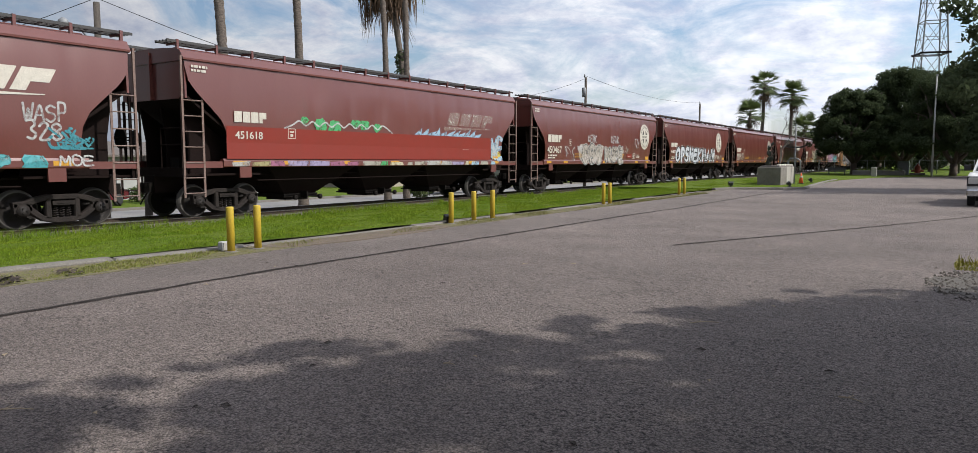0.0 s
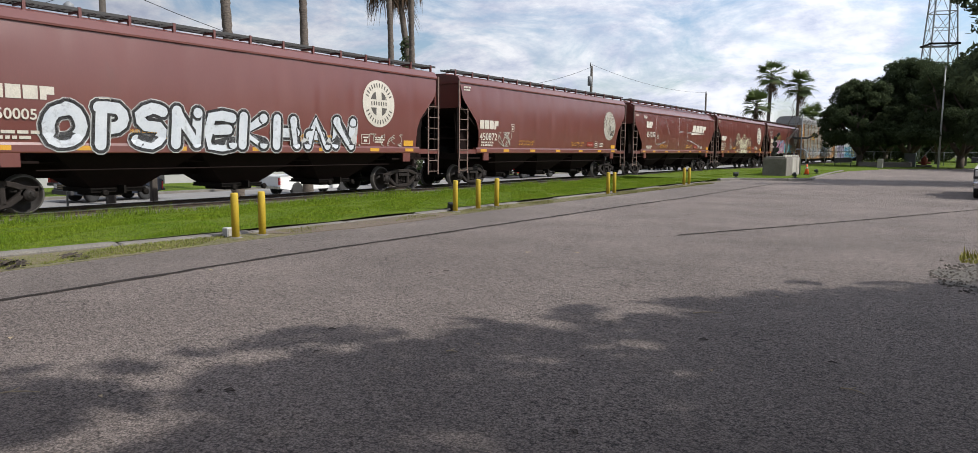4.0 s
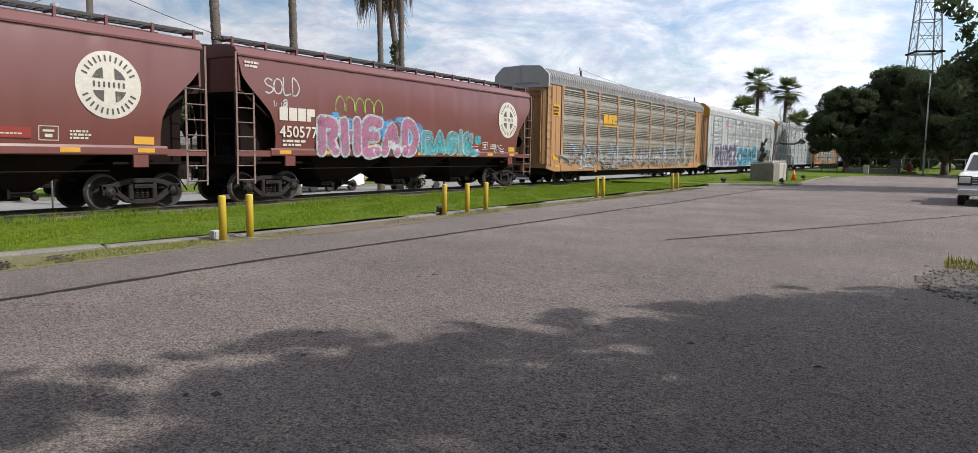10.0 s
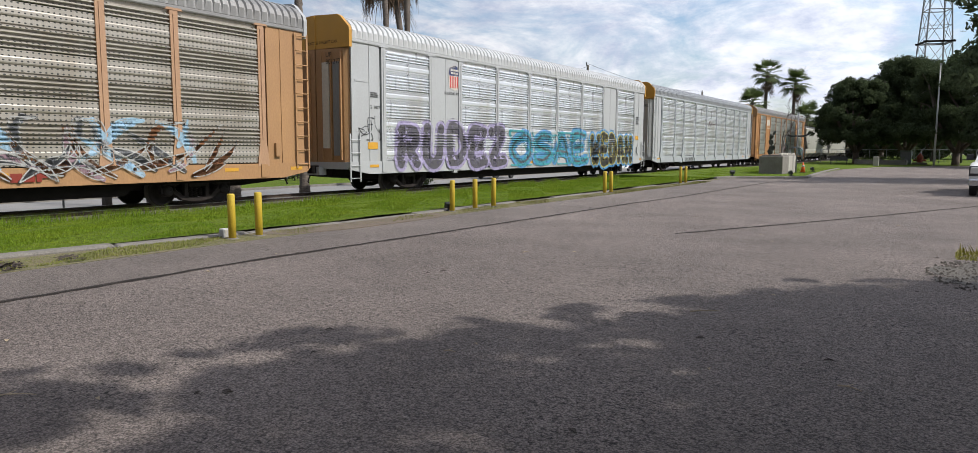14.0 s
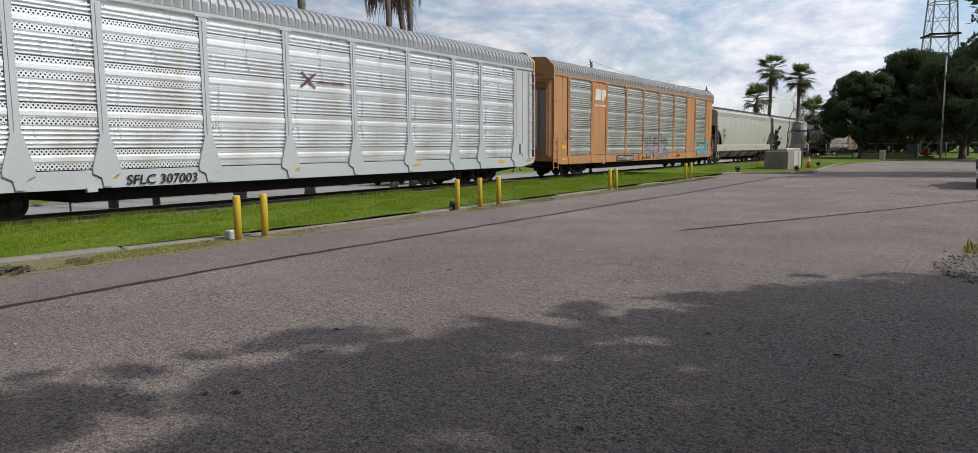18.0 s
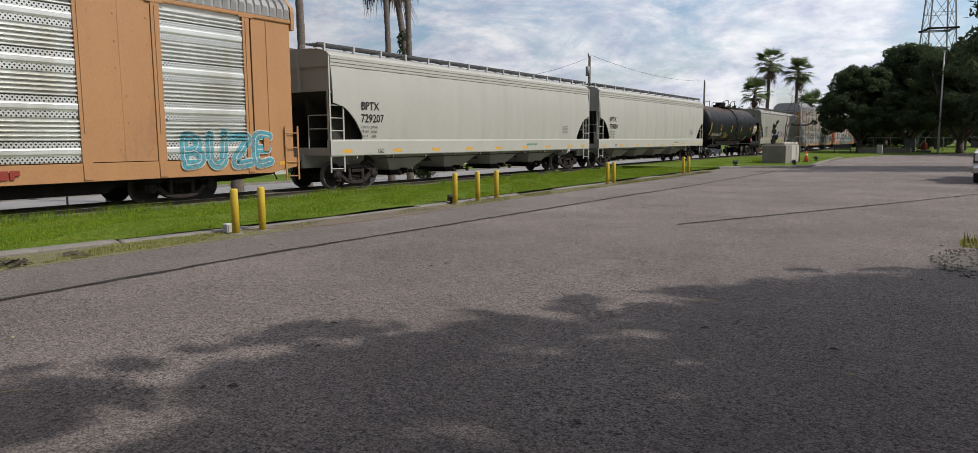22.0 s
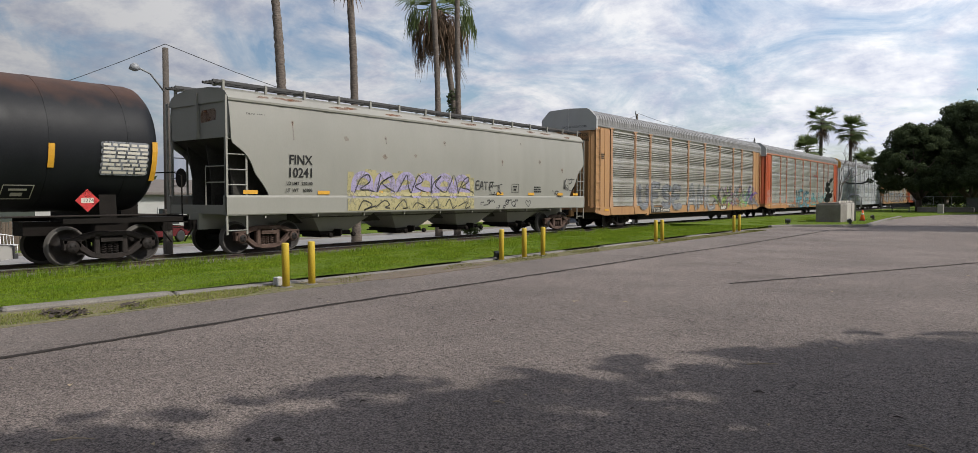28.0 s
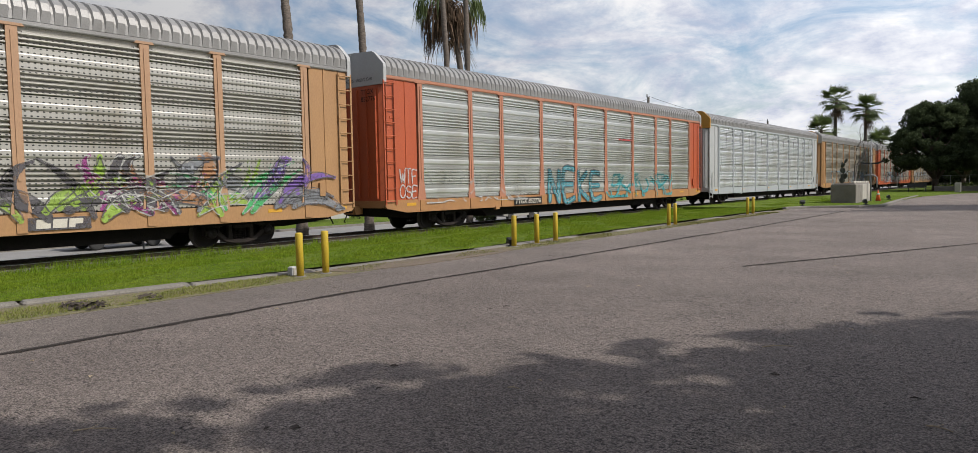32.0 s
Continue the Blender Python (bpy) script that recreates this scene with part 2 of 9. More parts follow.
CREAM = surface("grey_white_paint", (0.325, 0.32, 0.29), (0.295, 0.29, 0.26), 0.8, 1.0, 30, 0.05, 0.5, bump=0.05, stretch=(1, 1, 0.4), stain=(0.36, 0.35, 0.30), stain_scale=0.6, stain_low=0.62, stain_high=0.9)
WHITE = surface("white_paint", (0.355, 0.365, 0.375), (0.31, 0.315, 0.315), 0.9, 1, 30, 0.06, 0.5, stain=(0.34, 0.29, 0.24), stain_scale=0.9, stain_low=0.62, stain_high=0.85, stretch=(1, 1, 0.4))
GREY_OLD = surface("old_grey_paint", (0.235, 0.23, 0.205), (0.20, 0.197, 0.175), 0.5, 1, 25, 0.025, 0.5, bump=0.03, stain=(0.33, 0.19, 0.08), stain_scale=1.3, stain_low=0.69, stain_high=0.8, stretch=(1, 1, 0.45))
# pale hopper paint darkened to stand for shade below the body
GREY_SHADED = surface("shaded_under_grey", (0.06, 0.057, 0.05), (0.03, 0.028, 0.026), 1.5, 1.0, 30, 0.2, 0.8, gloss=0.08)
TAN = surface("tan_yellow_paint", (0.335, 0.186, 0.080), (0.275, 0.152, 0.070), 1.2, 1.0, 30, 0.1, 0.55, bump=0.08, stain=(0.17, 0.085, 0.045), stain_scale=1.0, stain_low=0.57, stain_high=0.78, stretch=(1, 1, 0.4))
TAN_DULL = surface("dull_tan_paint", (0.33, 0.165, 0.064), (0.28, 0.142, 0.058), 1.2, 1.0, 30, 0.08, 0.6, bump=0.08, stain=(0.19, 0.09, 0.05), stain_scale=1.0, stain_low=0.6, stain_high=0.8, stretch=(1, 1, 0.4))
ORANGE = surface("orange_red_paint", (0.37, 0.075, 0.024), (0.30, 0.06, 0.024), 1.2, 1.0, 30, 0.1, 0.5, bump=0.08, stain=(0.23, 0.06, 0.03), stain_scale=1.0, stain_low=0.6, stain_high=0.8, stretch=(1, 1, 0.4))
STEEL_DARK = surface("grimy_steel", (0.016, 0.0135, 0.012), (0.010, 0.009, 0.0085), 4, 1.0, 40, 0.3, 0.7, 0.2, bump=0.3, gloss=0.08)
TRUCK_RUST = surface("dusty_cast_steel", (0.032, 0.025, 0.022), (0.012, 0.0105, 0.010), 4, 1.1, 40, 0.3, 0.75, 0.15, bump=0.3, gloss=0.25)
GRATING = surface("roof_walk_grating", (0.045, 0.045, 0.048), (0.07, 0.068, 0.066), 8, 1.0, 60, 0.3, 0.7, 0.3)
BARK = surface("bark", (0.12, 0.095, 0.075), (0.07, 0.057, 0.047), 3, 1.0, 18, 0.35, 0.95, bump=1.0, bump_scale=14)
PALM_BARK = surface("palm_trunk", (0.15, 0.125, 0.105), (0.07, 0.057, 0.048), 2.2, 1.6, 9, 0.5, 0.95, bump=1.0, bump_scale=7, stretch=(1, 1, 2.5))
OAK_LEAF = surface("oak_leaves", (0.046, 0.064, 0.036), (0.088, 0.112, 0.054), 0.6, 1.2, 9, 0.3, 0.8, gloss=0.06)
PALM_LEAF = surface("palm_leaves", (0.07, 0.11, 0.03), (0.11, 0.14, 0.045), 0.7, 1.2, 9, 0.3, 0.6)
DEAD_LEAF = surface("dead_fronds", (0.13, 0.08, 0.045), (0.07, 0.045, 0.028), 1.2, 1.2, 9, 0.3, 0.85)
DARK_METAL = surface("galvanised_frame", (0.24, 0.25, 0.26), (0.17, 0.18, 0.19), 2, 1, 30, 0.1, 0.6, 0.2)
POLE_WOOD = surface("pole_wood", (0.085, 0.072, 0.06), (0.055, 0.047, 0.04), 3, 1, 30, 0.3, 0.9, bump=0.4, stretch=(3, 3, 0.5))
WIRE = surface("wire", (0.02, 0.02, 0.022), rough=0.6)
CAR_WHITE = surface("white_car_paint", (0.72, 0.73, 0.73), (0.70, 0.71, 0.71), 1, 0.5, 20, 0.02, 0.25, rough_spread=0.04)
RUBBER = surface("rubber", (0.022, 0.022, 0.023), (0.03, 0.03, 0.03), 5, 1, 40, 0.2, 0.85)
CHROME = surface("chrome", (0.6, 0.6, 0.61), (0.5, 0.5, 0.51), 3, 0.6, 30, 0.05, 0.2, 1.0, rough_spread=0.05)
BLACK_PLASTIC = surface("black_plastic", (0.03, 0.03, 0.032), rough=0.55)
INK_WHITE = surface("white_lettering", (0.52, 0.49, 0.43), (0.42, 0.39, 0.34), 6, 1.0, 40, 0.15, 0.6)
INK_BLACK = surface("black_lettering", (0.012, 0.012, 0.012), (0.02, 0.02, 0.02), 6, 1.0, 40, 0.15, 0.7, gloss=0.2)
REFLECT_YELLOW = surface("yellow_reflective_tape", (0.55, 0.29, 0.02), (0.46, 0.24, 0.03), 5, 1, 40, 0.1, 0.4)
DIRT = surface("bare_dirt", (0.15, 0.115, 0.085), (0.10, 0.08, 0.06), 2.5, 1.2, 40, 0.4, 0.95, bump=0.9, bump_scale=30)
POLE_GREY = surface("pale_grey_pole", (0.42, 0.42, 0.41), (0.34, 0.34, 0.33), 3, 1, 30, 0.1, 0.7)
PALE_BARK = surface("grey_bark", (0.13, 0.115, 0.10), (0.075, 0.066, 0.058), 5, 1, 30, 0.2, 0.9)


RIB_PERIOD = 1.04


def perforated(name, colour, metal, rough, all_over=False):
    """Galvanised sheet with rows of small holes in bands, streaked with dirt."""
    m = surface(name, colour, tuple(c * 0.8 for c in colour), 0.9, 1.0, 40, 0.08, rough, metal, stain=tuple(c * f for c, f in zip(colour, (0.62, 0.56, 0.48))),
                stain_scale=0.8, stain_low=0.55, stain_high=0.85, stretch=(1, 1, 0.3))
    n, l = m.node_tree.nodes, m.node_tree.links
    b = n["Principled BSDF"]
    old = b.inputs["Base Color"].links[0].from_socket
    tc, sep = n.new("ShaderNodeTexCoord"), n.new("ShaderNodeSeparateXYZ")
    l.new(tc.outputs["Object"], sep.inputs[0])

    def calc(op, a, c=None):
        x = n.new("ShaderNodeMath")
        x.operation = op
        for i, v in enumerate((a, c)):
            if v is None:
                continue
            if isinstance(v, (int, float)):
                x.inputs[i].default_value = v
            else:
                l.new(v, x.inputs[i])
        return x.outputs[0]

    if all_over:  # slots between all the ridges
        fy = calc("SUBTRACT", calc("FRACT", calc("DIVIDE", sep.outputs["Y"], 0.125)), 0.5)
        fz = calc("SUBTRACT", calc("FRACT", calc("DIVIDE", calc("SUBTRACT", sep.outputs["Z"], 1.125), 0.105)), 0.5)
        dot = calc("LESS_THAN", calc("ADD", calc("MULTIPLY", fy, fy), calc("MULTIPLY", calc("MULTIPLY", fz, fz), 1.6)), 0.045)
        band = calc("LESS_THAN", calc("FRACT", calc("DIVIDE", calc("SUBTRACT", sep.outputs["Z"], 1.02), RIB_PERIOD)), 0.86)
    else:  # round holes in the two flat bands of every course
        row = calc("FRACT", calc("DIVIDE", calc("SUBTRACT", sep.outputs["Z"], 1.16), RIB_PERIOD))
        zz = calc("DIVIDE", sep.outputs["Z"], 0.058)
        shift = calc("MULTIPLY", calc("FLOOR", zz), 0.5)
        fy = calc("SUBTRACT", calc("FRACT", calc("ADD", calc("DIVIDE", sep.outputs["Y"], 0.10), shift)), 0.5)
        fz = calc("MULTIPLY", calc("SUBTRACT", calc("FRACT", zz), 0.5), 0.58)
        dot = calc("LESS_THAN", calc("ADD", calc("MULTIPLY", fy, fy), calc("MULTIPLY", fz, fz)), 0.05)
        low = calc("LESS_THAN", row, 0.145)
        high = calc("MULTIPLY", calc("GREATER_THAN", row, 0.33), calc("LESS_THAN", row, 0.475))
        band = calc("ADD", low, high)
    x = n.new("ShaderNodeMix")
    x.data_type = "RGBA"
    l.new(calc("MULTIPLY", dot, band), x.inputs["Factor"])
    l.new(old, x.inputs[6])
    x.inputs[7].default_value = (0.03, 0.03, 0.03, 1)
    l.new(x.outputs[2], b.inputs["Base Color"])
    return m


PANEL_OLD = perforated("weathered_galvanised_sheet", (0.35, 0.325, 0.284), 0.4, 0.45, True)
PANEL_AGED = perforated("dulled_galvanised_sheet", (0.39, 0.38, 0.35), 0.4, 0.44, True)
PANEL_NEW = perforated("bright_galvanised_sheet", (0.82, 0.84, 0.865), 0.62, 0.30)
PANEL_MID = perforated("galvanised_sheet", (0.64, 0.65, 0.62), 0.7, 0.33)


def glass(name, tint):
    m = bpy.data.materials.new(name)
    m.use_nodes = True
    b = m.node_tree.nodes["Principled BSDF"]
    b.inputs["Base Color"].default_value = (*tint, 1)
    b.inputs["Roughness"].default_value = 0.04
    b.inputs["Metallic"].default_value = 0.0
    b.inputs["Specular IOR Level"].default_value = 0.8
    return m


DARK_GLASS = glass("tinted_glass", (0.02, 0.025, 0.028))
LAMP_GLASS = glass("lamp_lens", (0.5, 0.5, 0.48))


def worn_wheels():
    """Wheel steel whose rim is polished bright by the rail."""
    m = surface("wheel_steel_worn", (0.018, 0.0145, 0.013), (0.011, 0.0095, 0.009), 6, 1.0, 40, 0.3, 0.65, 0.0, bump=0.2, gloss=0.25)
    n, l = m.node_tree.nodes, m.node_tree.links
    b = n["Principled BSDF"]
    old = b.inputs["Base Color"].links[0].from_socket
    tc, mp, ln, mr, mx = (n.new("ShaderNodeTexCoord"), n.new("ShaderNodeVectorMath"), n.new("ShaderNodeVectorMath"), n.new("ShaderNodeMapRange"), n.new("ShaderNodeMix"))
    mp.operation, ln.operation = "MULTIPLY", "LENGTH"
    mp.inputs[1].default_value = (0, 1, 1)
    l.new(tc.outputs["Object"], mp.inputs[0])
    l.new(mp.outputs[0], ln.inputs[0])
    mr.inputs["From Min"].default_value, mr.inputs["From Max"].default_value = 0.405, 0.42
    l.new(ln.outputs["Value"], mr.inputs["Value"])
    mx.data_type = "RGBA"
    l.new(mr.outputs[0], mx.inputs["Factor"])
    l.new(old, mx.inputs[6])
    mx.inputs[7].default_value = (0.09, 0.084, 0.078, 1)
    l.new(mx.outputs[2], b.inputs["Base Color"])
    return m



def thin_leaf(m, share):
    """Part of the light passes through the leaf."""
    n, l = m.node_tree.nodes, m.node_tree.links
    b = n["Principled BSDF"]
    tr, mx = n.new("ShaderNodeBsdfTranslucent"), n.new("ShaderNodeMixShader")
    l.new(b.inputs["Base Color"].links[0].from_socket, tr.inputs["Color"])
    mx.inputs["Fac"].default_value = share
    l.new(b.outputs[0], mx.inputs[1])
    l.new(tr.outputs[0], mx.inputs[2])
    l.new(mx.outputs[0], n["Material Output"].inputs["Surface"])


for leaf_material in (OAK_LEAF, PALM_LEAF, BLADES):
    thin_leaf(leaf_material, 0.35)
WORN_WHEEL = worn_wheels()


# ---- mesh building ----
class Shape:
    """Collects vertices and faces for one mesh."""

    def __init__(self):
        self.v, self.f, self.s = [], [], []

    def face(self, idx, smooth=False):
        self.f.append(tuple(idx))
        self.s.append(smooth)

    def box(self, x0, x1, y0, y1, z0, z1):
        b = len(self.v)
        self.v += [(x, y, z) for z in (z0, z1) for y in (y0, y1) for x in (x0, x1)]
        for q in ((0, 2, 3, 1), (4, 5, 7, 6), (0, 1, 5, 4), (2, 6, 7, 3), (0, 4, 6, 2), (1, 3, 7, 5)):
            self.face([b + i for i in q])
        return self

    def chamfer(self, x0, x1, y0, y1, z0, z1, c):
        """A box with its upright edges and top edge cut at 45 degrees."""
        def ring(d, z):
            return [(x0 + d, y0 + d + c, z), (x0 + d + c, y0 + d, z), (x1 - d - c, y0 + d, z), (x1 - d, y0 + d + c, z),
                    (x1 - d, y1 - d - c, z), (x1 - d - c, y1 - d, z), (x0 + d + c, y1 - d, z), (x0 + d, y1 - d - c, z)]
        self.loft([ring(0, z0), ring(0, z1 - c), ring(c * 0.8, z1)], closed=True, caps=True)
        return self

    def loft(self, rings, closed=True, caps=False, smooth=False):
        b, n = len(self.v), len(rings[0])
        for r in rings:
            self.v += [tuple(p) for p in r]
        for i in range(len(rings) - 1):
            for j in range(n if closed else n - 1):
                k = (j + 1) % n
                self.face((b + i * n + j, b + i * n + k, b + (i + 1) * n + k, b + (i + 1) * n + j), smooth)
        if caps:
            self.face([b + j for j in reversed(range(n))])
            self.face([b + (len(rings) - 1) * n + j for j in range(n)])
        return self

    def prism(self, outline, axis, a, c, smooth=False):
        """An outline in the two other axes, drawn out from a to c along axis."""
        def place(p, d):
            return {"x": (d, p[0], p[1]), "y": (p[0], d, p[1]), "z": (p[0], p[1], d)}[axis]
        return self.loft([[place(p, a) for p in outline], [place(p, c) for p in outline]], True, True, smooth)

    def tube(self, pts, r, n=6, r2=None, caps=True):
        pts = [Vector(p) for p in pts]
        rings = []
        for i, p in enumerate(pts):
            d = (pts[min(i + 1, len(pts) - 1)] - pts[max(i - 1, 0)]).normalized()
            ref = Vector((0, 0, 1)) if abs(d.z) < 0.9 else Vector((1, 0, 0))
            u = d.cross(ref).normalized()
            w = d.cross(u)
            rad = r if r2 is None else r + (r2 - r) * i / (len(pts) - 1)
            rings.append([p + (u * math.cos(2 * math.pi * k / n) + w * math.sin(2 * math.pi * k / n)) * rad for k in range(n)])
        return self.loft(rings, True, caps, n > 5)

    def lathe(self, profile, axis, centre, n=20, smooth=True):
        """profile: (along the axis, radius) pairs."""
        rings = []
        for a, r in profile:
            ring = []
            for k in range(n):
                c, s = math.cos(2 * math.pi * k / n) * r, math.sin(2 * math.pi * k / n) * r
                ring.append({"x": (a, c, s), "y": (c, a, s), "z": (c, s, a)}[axis])
            rings.append([tuple(p[i] + centre[i] for i in range(3)) for p in ring])
        return self.loft(rings, True, True, smooth)

    def quad(self, a, b, c, d, smooth=False):
        k = len(self.v)
        self.v += [tuple(a), tuple(b), tuple(c), tuple(d)]
        self.face((k, k + 1, k + 2, k + 3), smooth)
        return self

    def mesh(self, name):
        me = bpy.data.meshes.new(name)
        me.from_pydata(self.v, [], self.f)
        me.polygons.foreach_set("use_smooth", self.s)
        me.materials.append(None)
        me.update()
        return me


KEPT = {}


def kept(key, build):
    """A mesh that alike parts share, built once."""
    if key not in KEPT:
        KEPT[key] = build().mesh(key if isinstance(key, str) else key[0])
    return KEPT[key]


def part(name, shape, material, parent=None, label="", at=None):
    me = shape.mesh(name) if isinstance(shape, Shape) else shape
    ob = new(name, me)
    if not me.materials:
        me.materials.append(None)
    ob.material_slots[0].link = "OBJECT"
    ob.material_slots[0].material = material
    if parent is not None:
        ob.parent = parent
    if at is not None:
        ob.matrix_basis = at
    if label:
        ob["label"] = label
    return ob


def root(name, m, label, category, group=""):
    return tagged(new(name), label, category, group) if m is None else place(tagged(new(name), label, category, group), m)


def place(ob, m):
    ob.matrix_basis = m
    return ob


def lettering(text, size, font_width=1.0, shear=0.0, bold=0.0):
    """Flat mesh of the text, in the y-z plane, facing +X; its lower start is the origin."""
    key = ("lettering", text, size, font_width, shear, bold)
    if key in KEPT:
        return KEPT[key]
    cu = bpy.data.curves.new("lettering", "FONT")
    cu.body, cu.size, cu.shear, cu.offset, cu.resolution_u = text, size * 1.38, shear, bold, 3
    ob = bpy.data.objects.new("lettering", cu)
    scene.collection.objects.link(ob)
    bpy.context.view_layer.update()
    me = bpy.data.meshes.new_from_object(ob.evaluated_get(bpy.context.evaluated_depsgraph_get()))
    bpy.data.objects.remove(ob)
    n = len(me.vertices)
    co = np.zeros(n * 3)
    me.vertices.foreach_get("co", co)
    co = co.reshape(n, 3)
    out = np.stack([co[:, 2] * 0, co[:, 0] * font_width, co[:, 1]], 1)
    me.vertices.foreach_set("co", out.ravel())
    me.materials.clear()
    me.materials.append(None)
    me.update()
    KEPT[key] = me
    return me


# ---- the train ----
TRACK_X = -19.0
SPEED = 10.95
RIDERS = []     # (car, place of its leading end at the start)
WHEELSETS = []  # (wheelset, radius)


def wheelset_shape(r):
    s = Shape()
    for side in (1, -1):
        prof = [(0.66, r * 0.93), (0.675, r + 0.028), (0.70, r + 0.028), (0.715, r), (0.80, r - 0.004), (0.81, r - 0.03), (0.81, r * 0.84), (0.765, r * 0.78), (0.745, r * 0.5),
                (0.775, r * 0.34), (0.83, r * 0.26), (0.83, 0.085), (1.00, 0.085)]
        s.lathe([(a * side, q) for a, q in prof], "x", (0, 0, 0), 28)
        s.lathe([(1.00 * side, 0.12), (1.12 * side, 0.12), (1.14 * side, 0.10), (1.145 * side, 0.0)], "x", (0, 0, 0), 12)
        for k in range(3):
            a = 2 * math.pi * k / 3
            c, d = math.cos(a) * 0.06, math.sin(a) * 0.06
            s.lathe([(1.14 * side, 0.022), (1.165 * side, 0.02)], "x", (0, c, d), 6)
    s.lathe([(-0.7, 0.08), (0.7, 0.08)], "x", (0, 0, 0), 10)
    return s


def side_frame_shape(h):
    """Heavy cast side frame: arched top chord, sagging belly, columns, and bearing jaws over the axles; h: axle height."""
    s, z = Shape(), h

    def limb(line, deep, x0=0.93, x1=1.09):
        """A rounded member along points (y, z) with the given depths."""
        rings = []
        for i, ((y, q), d) in enumerate(zip(line, deep)):
            (ya, za), (yb, zb) = line[max(0, i - 1)], line[min(len(line) - 1, i + 1)]
            m = math.hypot(yb - ya, zb - za)
            ny, nz = -(zb - za) / m * d / 2, (yb - ya) / m * d / 2
            c = 0.03
            rings.append([(x, y + ny * f, q + nz * f) for x, f in ((x0, 0.7), (x0 + c, 1), (x1 - c, 1), (x1, 0.7), (x1, -0.7), (x1 - c, -1), (x0 + c, -1), (x0, -0.7))])
        s.loft(rings, True, True)
    limb([(-1.10, z + 0.13), (-0.80, z + 0.15), (-0.58, z + 0.24), (-0.34, z + 0.29), (0.34, z + 0.29), (0.58, z + 0.24), (0.80, z + 0.15), (1.10, z + 0.13)], [0.13, 0.15, 0.15, 0.13, 0.13, 0.15, 0.15, 0.13])
    for d in (1, -1):
        limb([(d * 0.84, z + 0.12), (d * 0.66, z - 0.05), (d * 0.46, z - 0.20), (d * 0.20, z - 0.26), (0, z - 0.265)], [0.17, 0.15, 0.14, 0.13, 0.13])
        limb([(d * 0.33, z + 0.26), (d * 0.33, z - 0.20)], [0.13, 0.15])
        limb([(d * 1.04, z + 0.16), (d * 1.06, z - 0.06)], [0.10, 0.08])
        limb([(d * 0.74, z + 0.14), (d * 0.73, z - 0.01)], [0.12, 0.08])
        s.lathe([(0.95, 0.15), (1.10, 0.15), (1.13, 0.11)], "x", (0, d * 0.89, z), 14)
    s.box(0.91, 1.12, -0.26, 0.26, z + 0.10, z + 0.20)
    s.box(0.95, 1.13, -0.16, 0.16, z + 0.14, z + 0.17)
    return s


def spring_shape(h):
    s = Shape()
    for y in (-0.15, 0.0, 0.15):
        turns, pts = 4.5, []
        for k in range(28):
            a = 2 * math.pi * turns * k / 27
            pts.append((0.985 + 0.058 * math.cos(a), y + 0.058 * math.sin(a), h - 0.2 + 0.25 * k / 27))
        s.tube(pts, 0.015, 4)
    return s


def bogie(car, y, r, body=None):
    """A two-axle truck: bolster with side frames, spring nests and turning wheelsets."""
    def bolster():
        s = Shape()
        s.chamfer(-1.02, 1.02, -0.2, 0.2, r + 0.06, r + 0.24, 0.03)
        s.lathe([(r + 0.24, 0.24), (r + 0.36, 0.22)], "z", (0, 0, 0), 12)
        for d in (1, -1):
            s.box(-0.75, 0.75, d * 0.46 - 0.05, d * 0.46 + 0.05, r - 0.12, r + 0.0)
            s.box(0.60, 0.78, d * 0.42 - 0.05, d * 0.42 + 0.05, r - 0.22, r + 0.1)
        return s
    t = part("truck", kept(("truck", r), bolster), STEEL_DARK, car, "two-axle cast steel truck", pose(0, y, 0))
    for side, turn in ((1, 0), (-1, 180)):
        part("side_frame", kept(("side_frame", r), lambda: side_frame_shape(r)), body or TRUCK_RUST, t, at=pose(0, 0, 0, 0, 0, turn))
        part("spring_nest", kept(("spring_nest", r), lambda: spring_shape(r)), body or TRUCK_RUST, t, at=pose(0, 0, 0, 0, 0, turn))
    for d in (-0.89, 0.89):
        w = part("wheelset", kept(("wheelset", r), lambda: wheelset_shape(r)), WORN_WHEEL, t, at=pose(0, d, r))
        WHEELSETS.append((w, r, d))
    return t


def coupler(car, y, d):
    def build():
        s = Shape()
        s.box(-0.07, 0.07, -0.5, 0.1, 0.80, 0.94)
        s.prism([(-0.16, 0.08), (0.10, 0.08), (0.16, 0.2), (0.15, 0.33), (0.05, 0.36), (-0.02, 0.26), (-0.12, 0.36), (-0.18, 0.3)], "z", 0.72, 1.0)
        s.tube([(0.3, -0.1, 0.85), (0.33, 0.05, 0.6), (0.22, 0.25, 0.42), (0.05, 0.36, 0.40)], 0.022, 6)
        return s
    return part("coupler", kept("coupler", build), STEEL_DARK, car, at=pose(0, y, 0, 0, 0, 0 if d > 0 else 180))


def ladder_shape(w, z0, z1, step=0.36, r=0.016):
    s = Shape()
    for y in (0, w):
        s.box(-0.012, 0.012, y - 0.03, y + 0.03, z0, z1)
    z = z0 + 0.12
    while z < z1 - 0.05:
        s.tube([(0.02, 0, z), (0.02, w, z)], r, 5)
        z += step
    return s


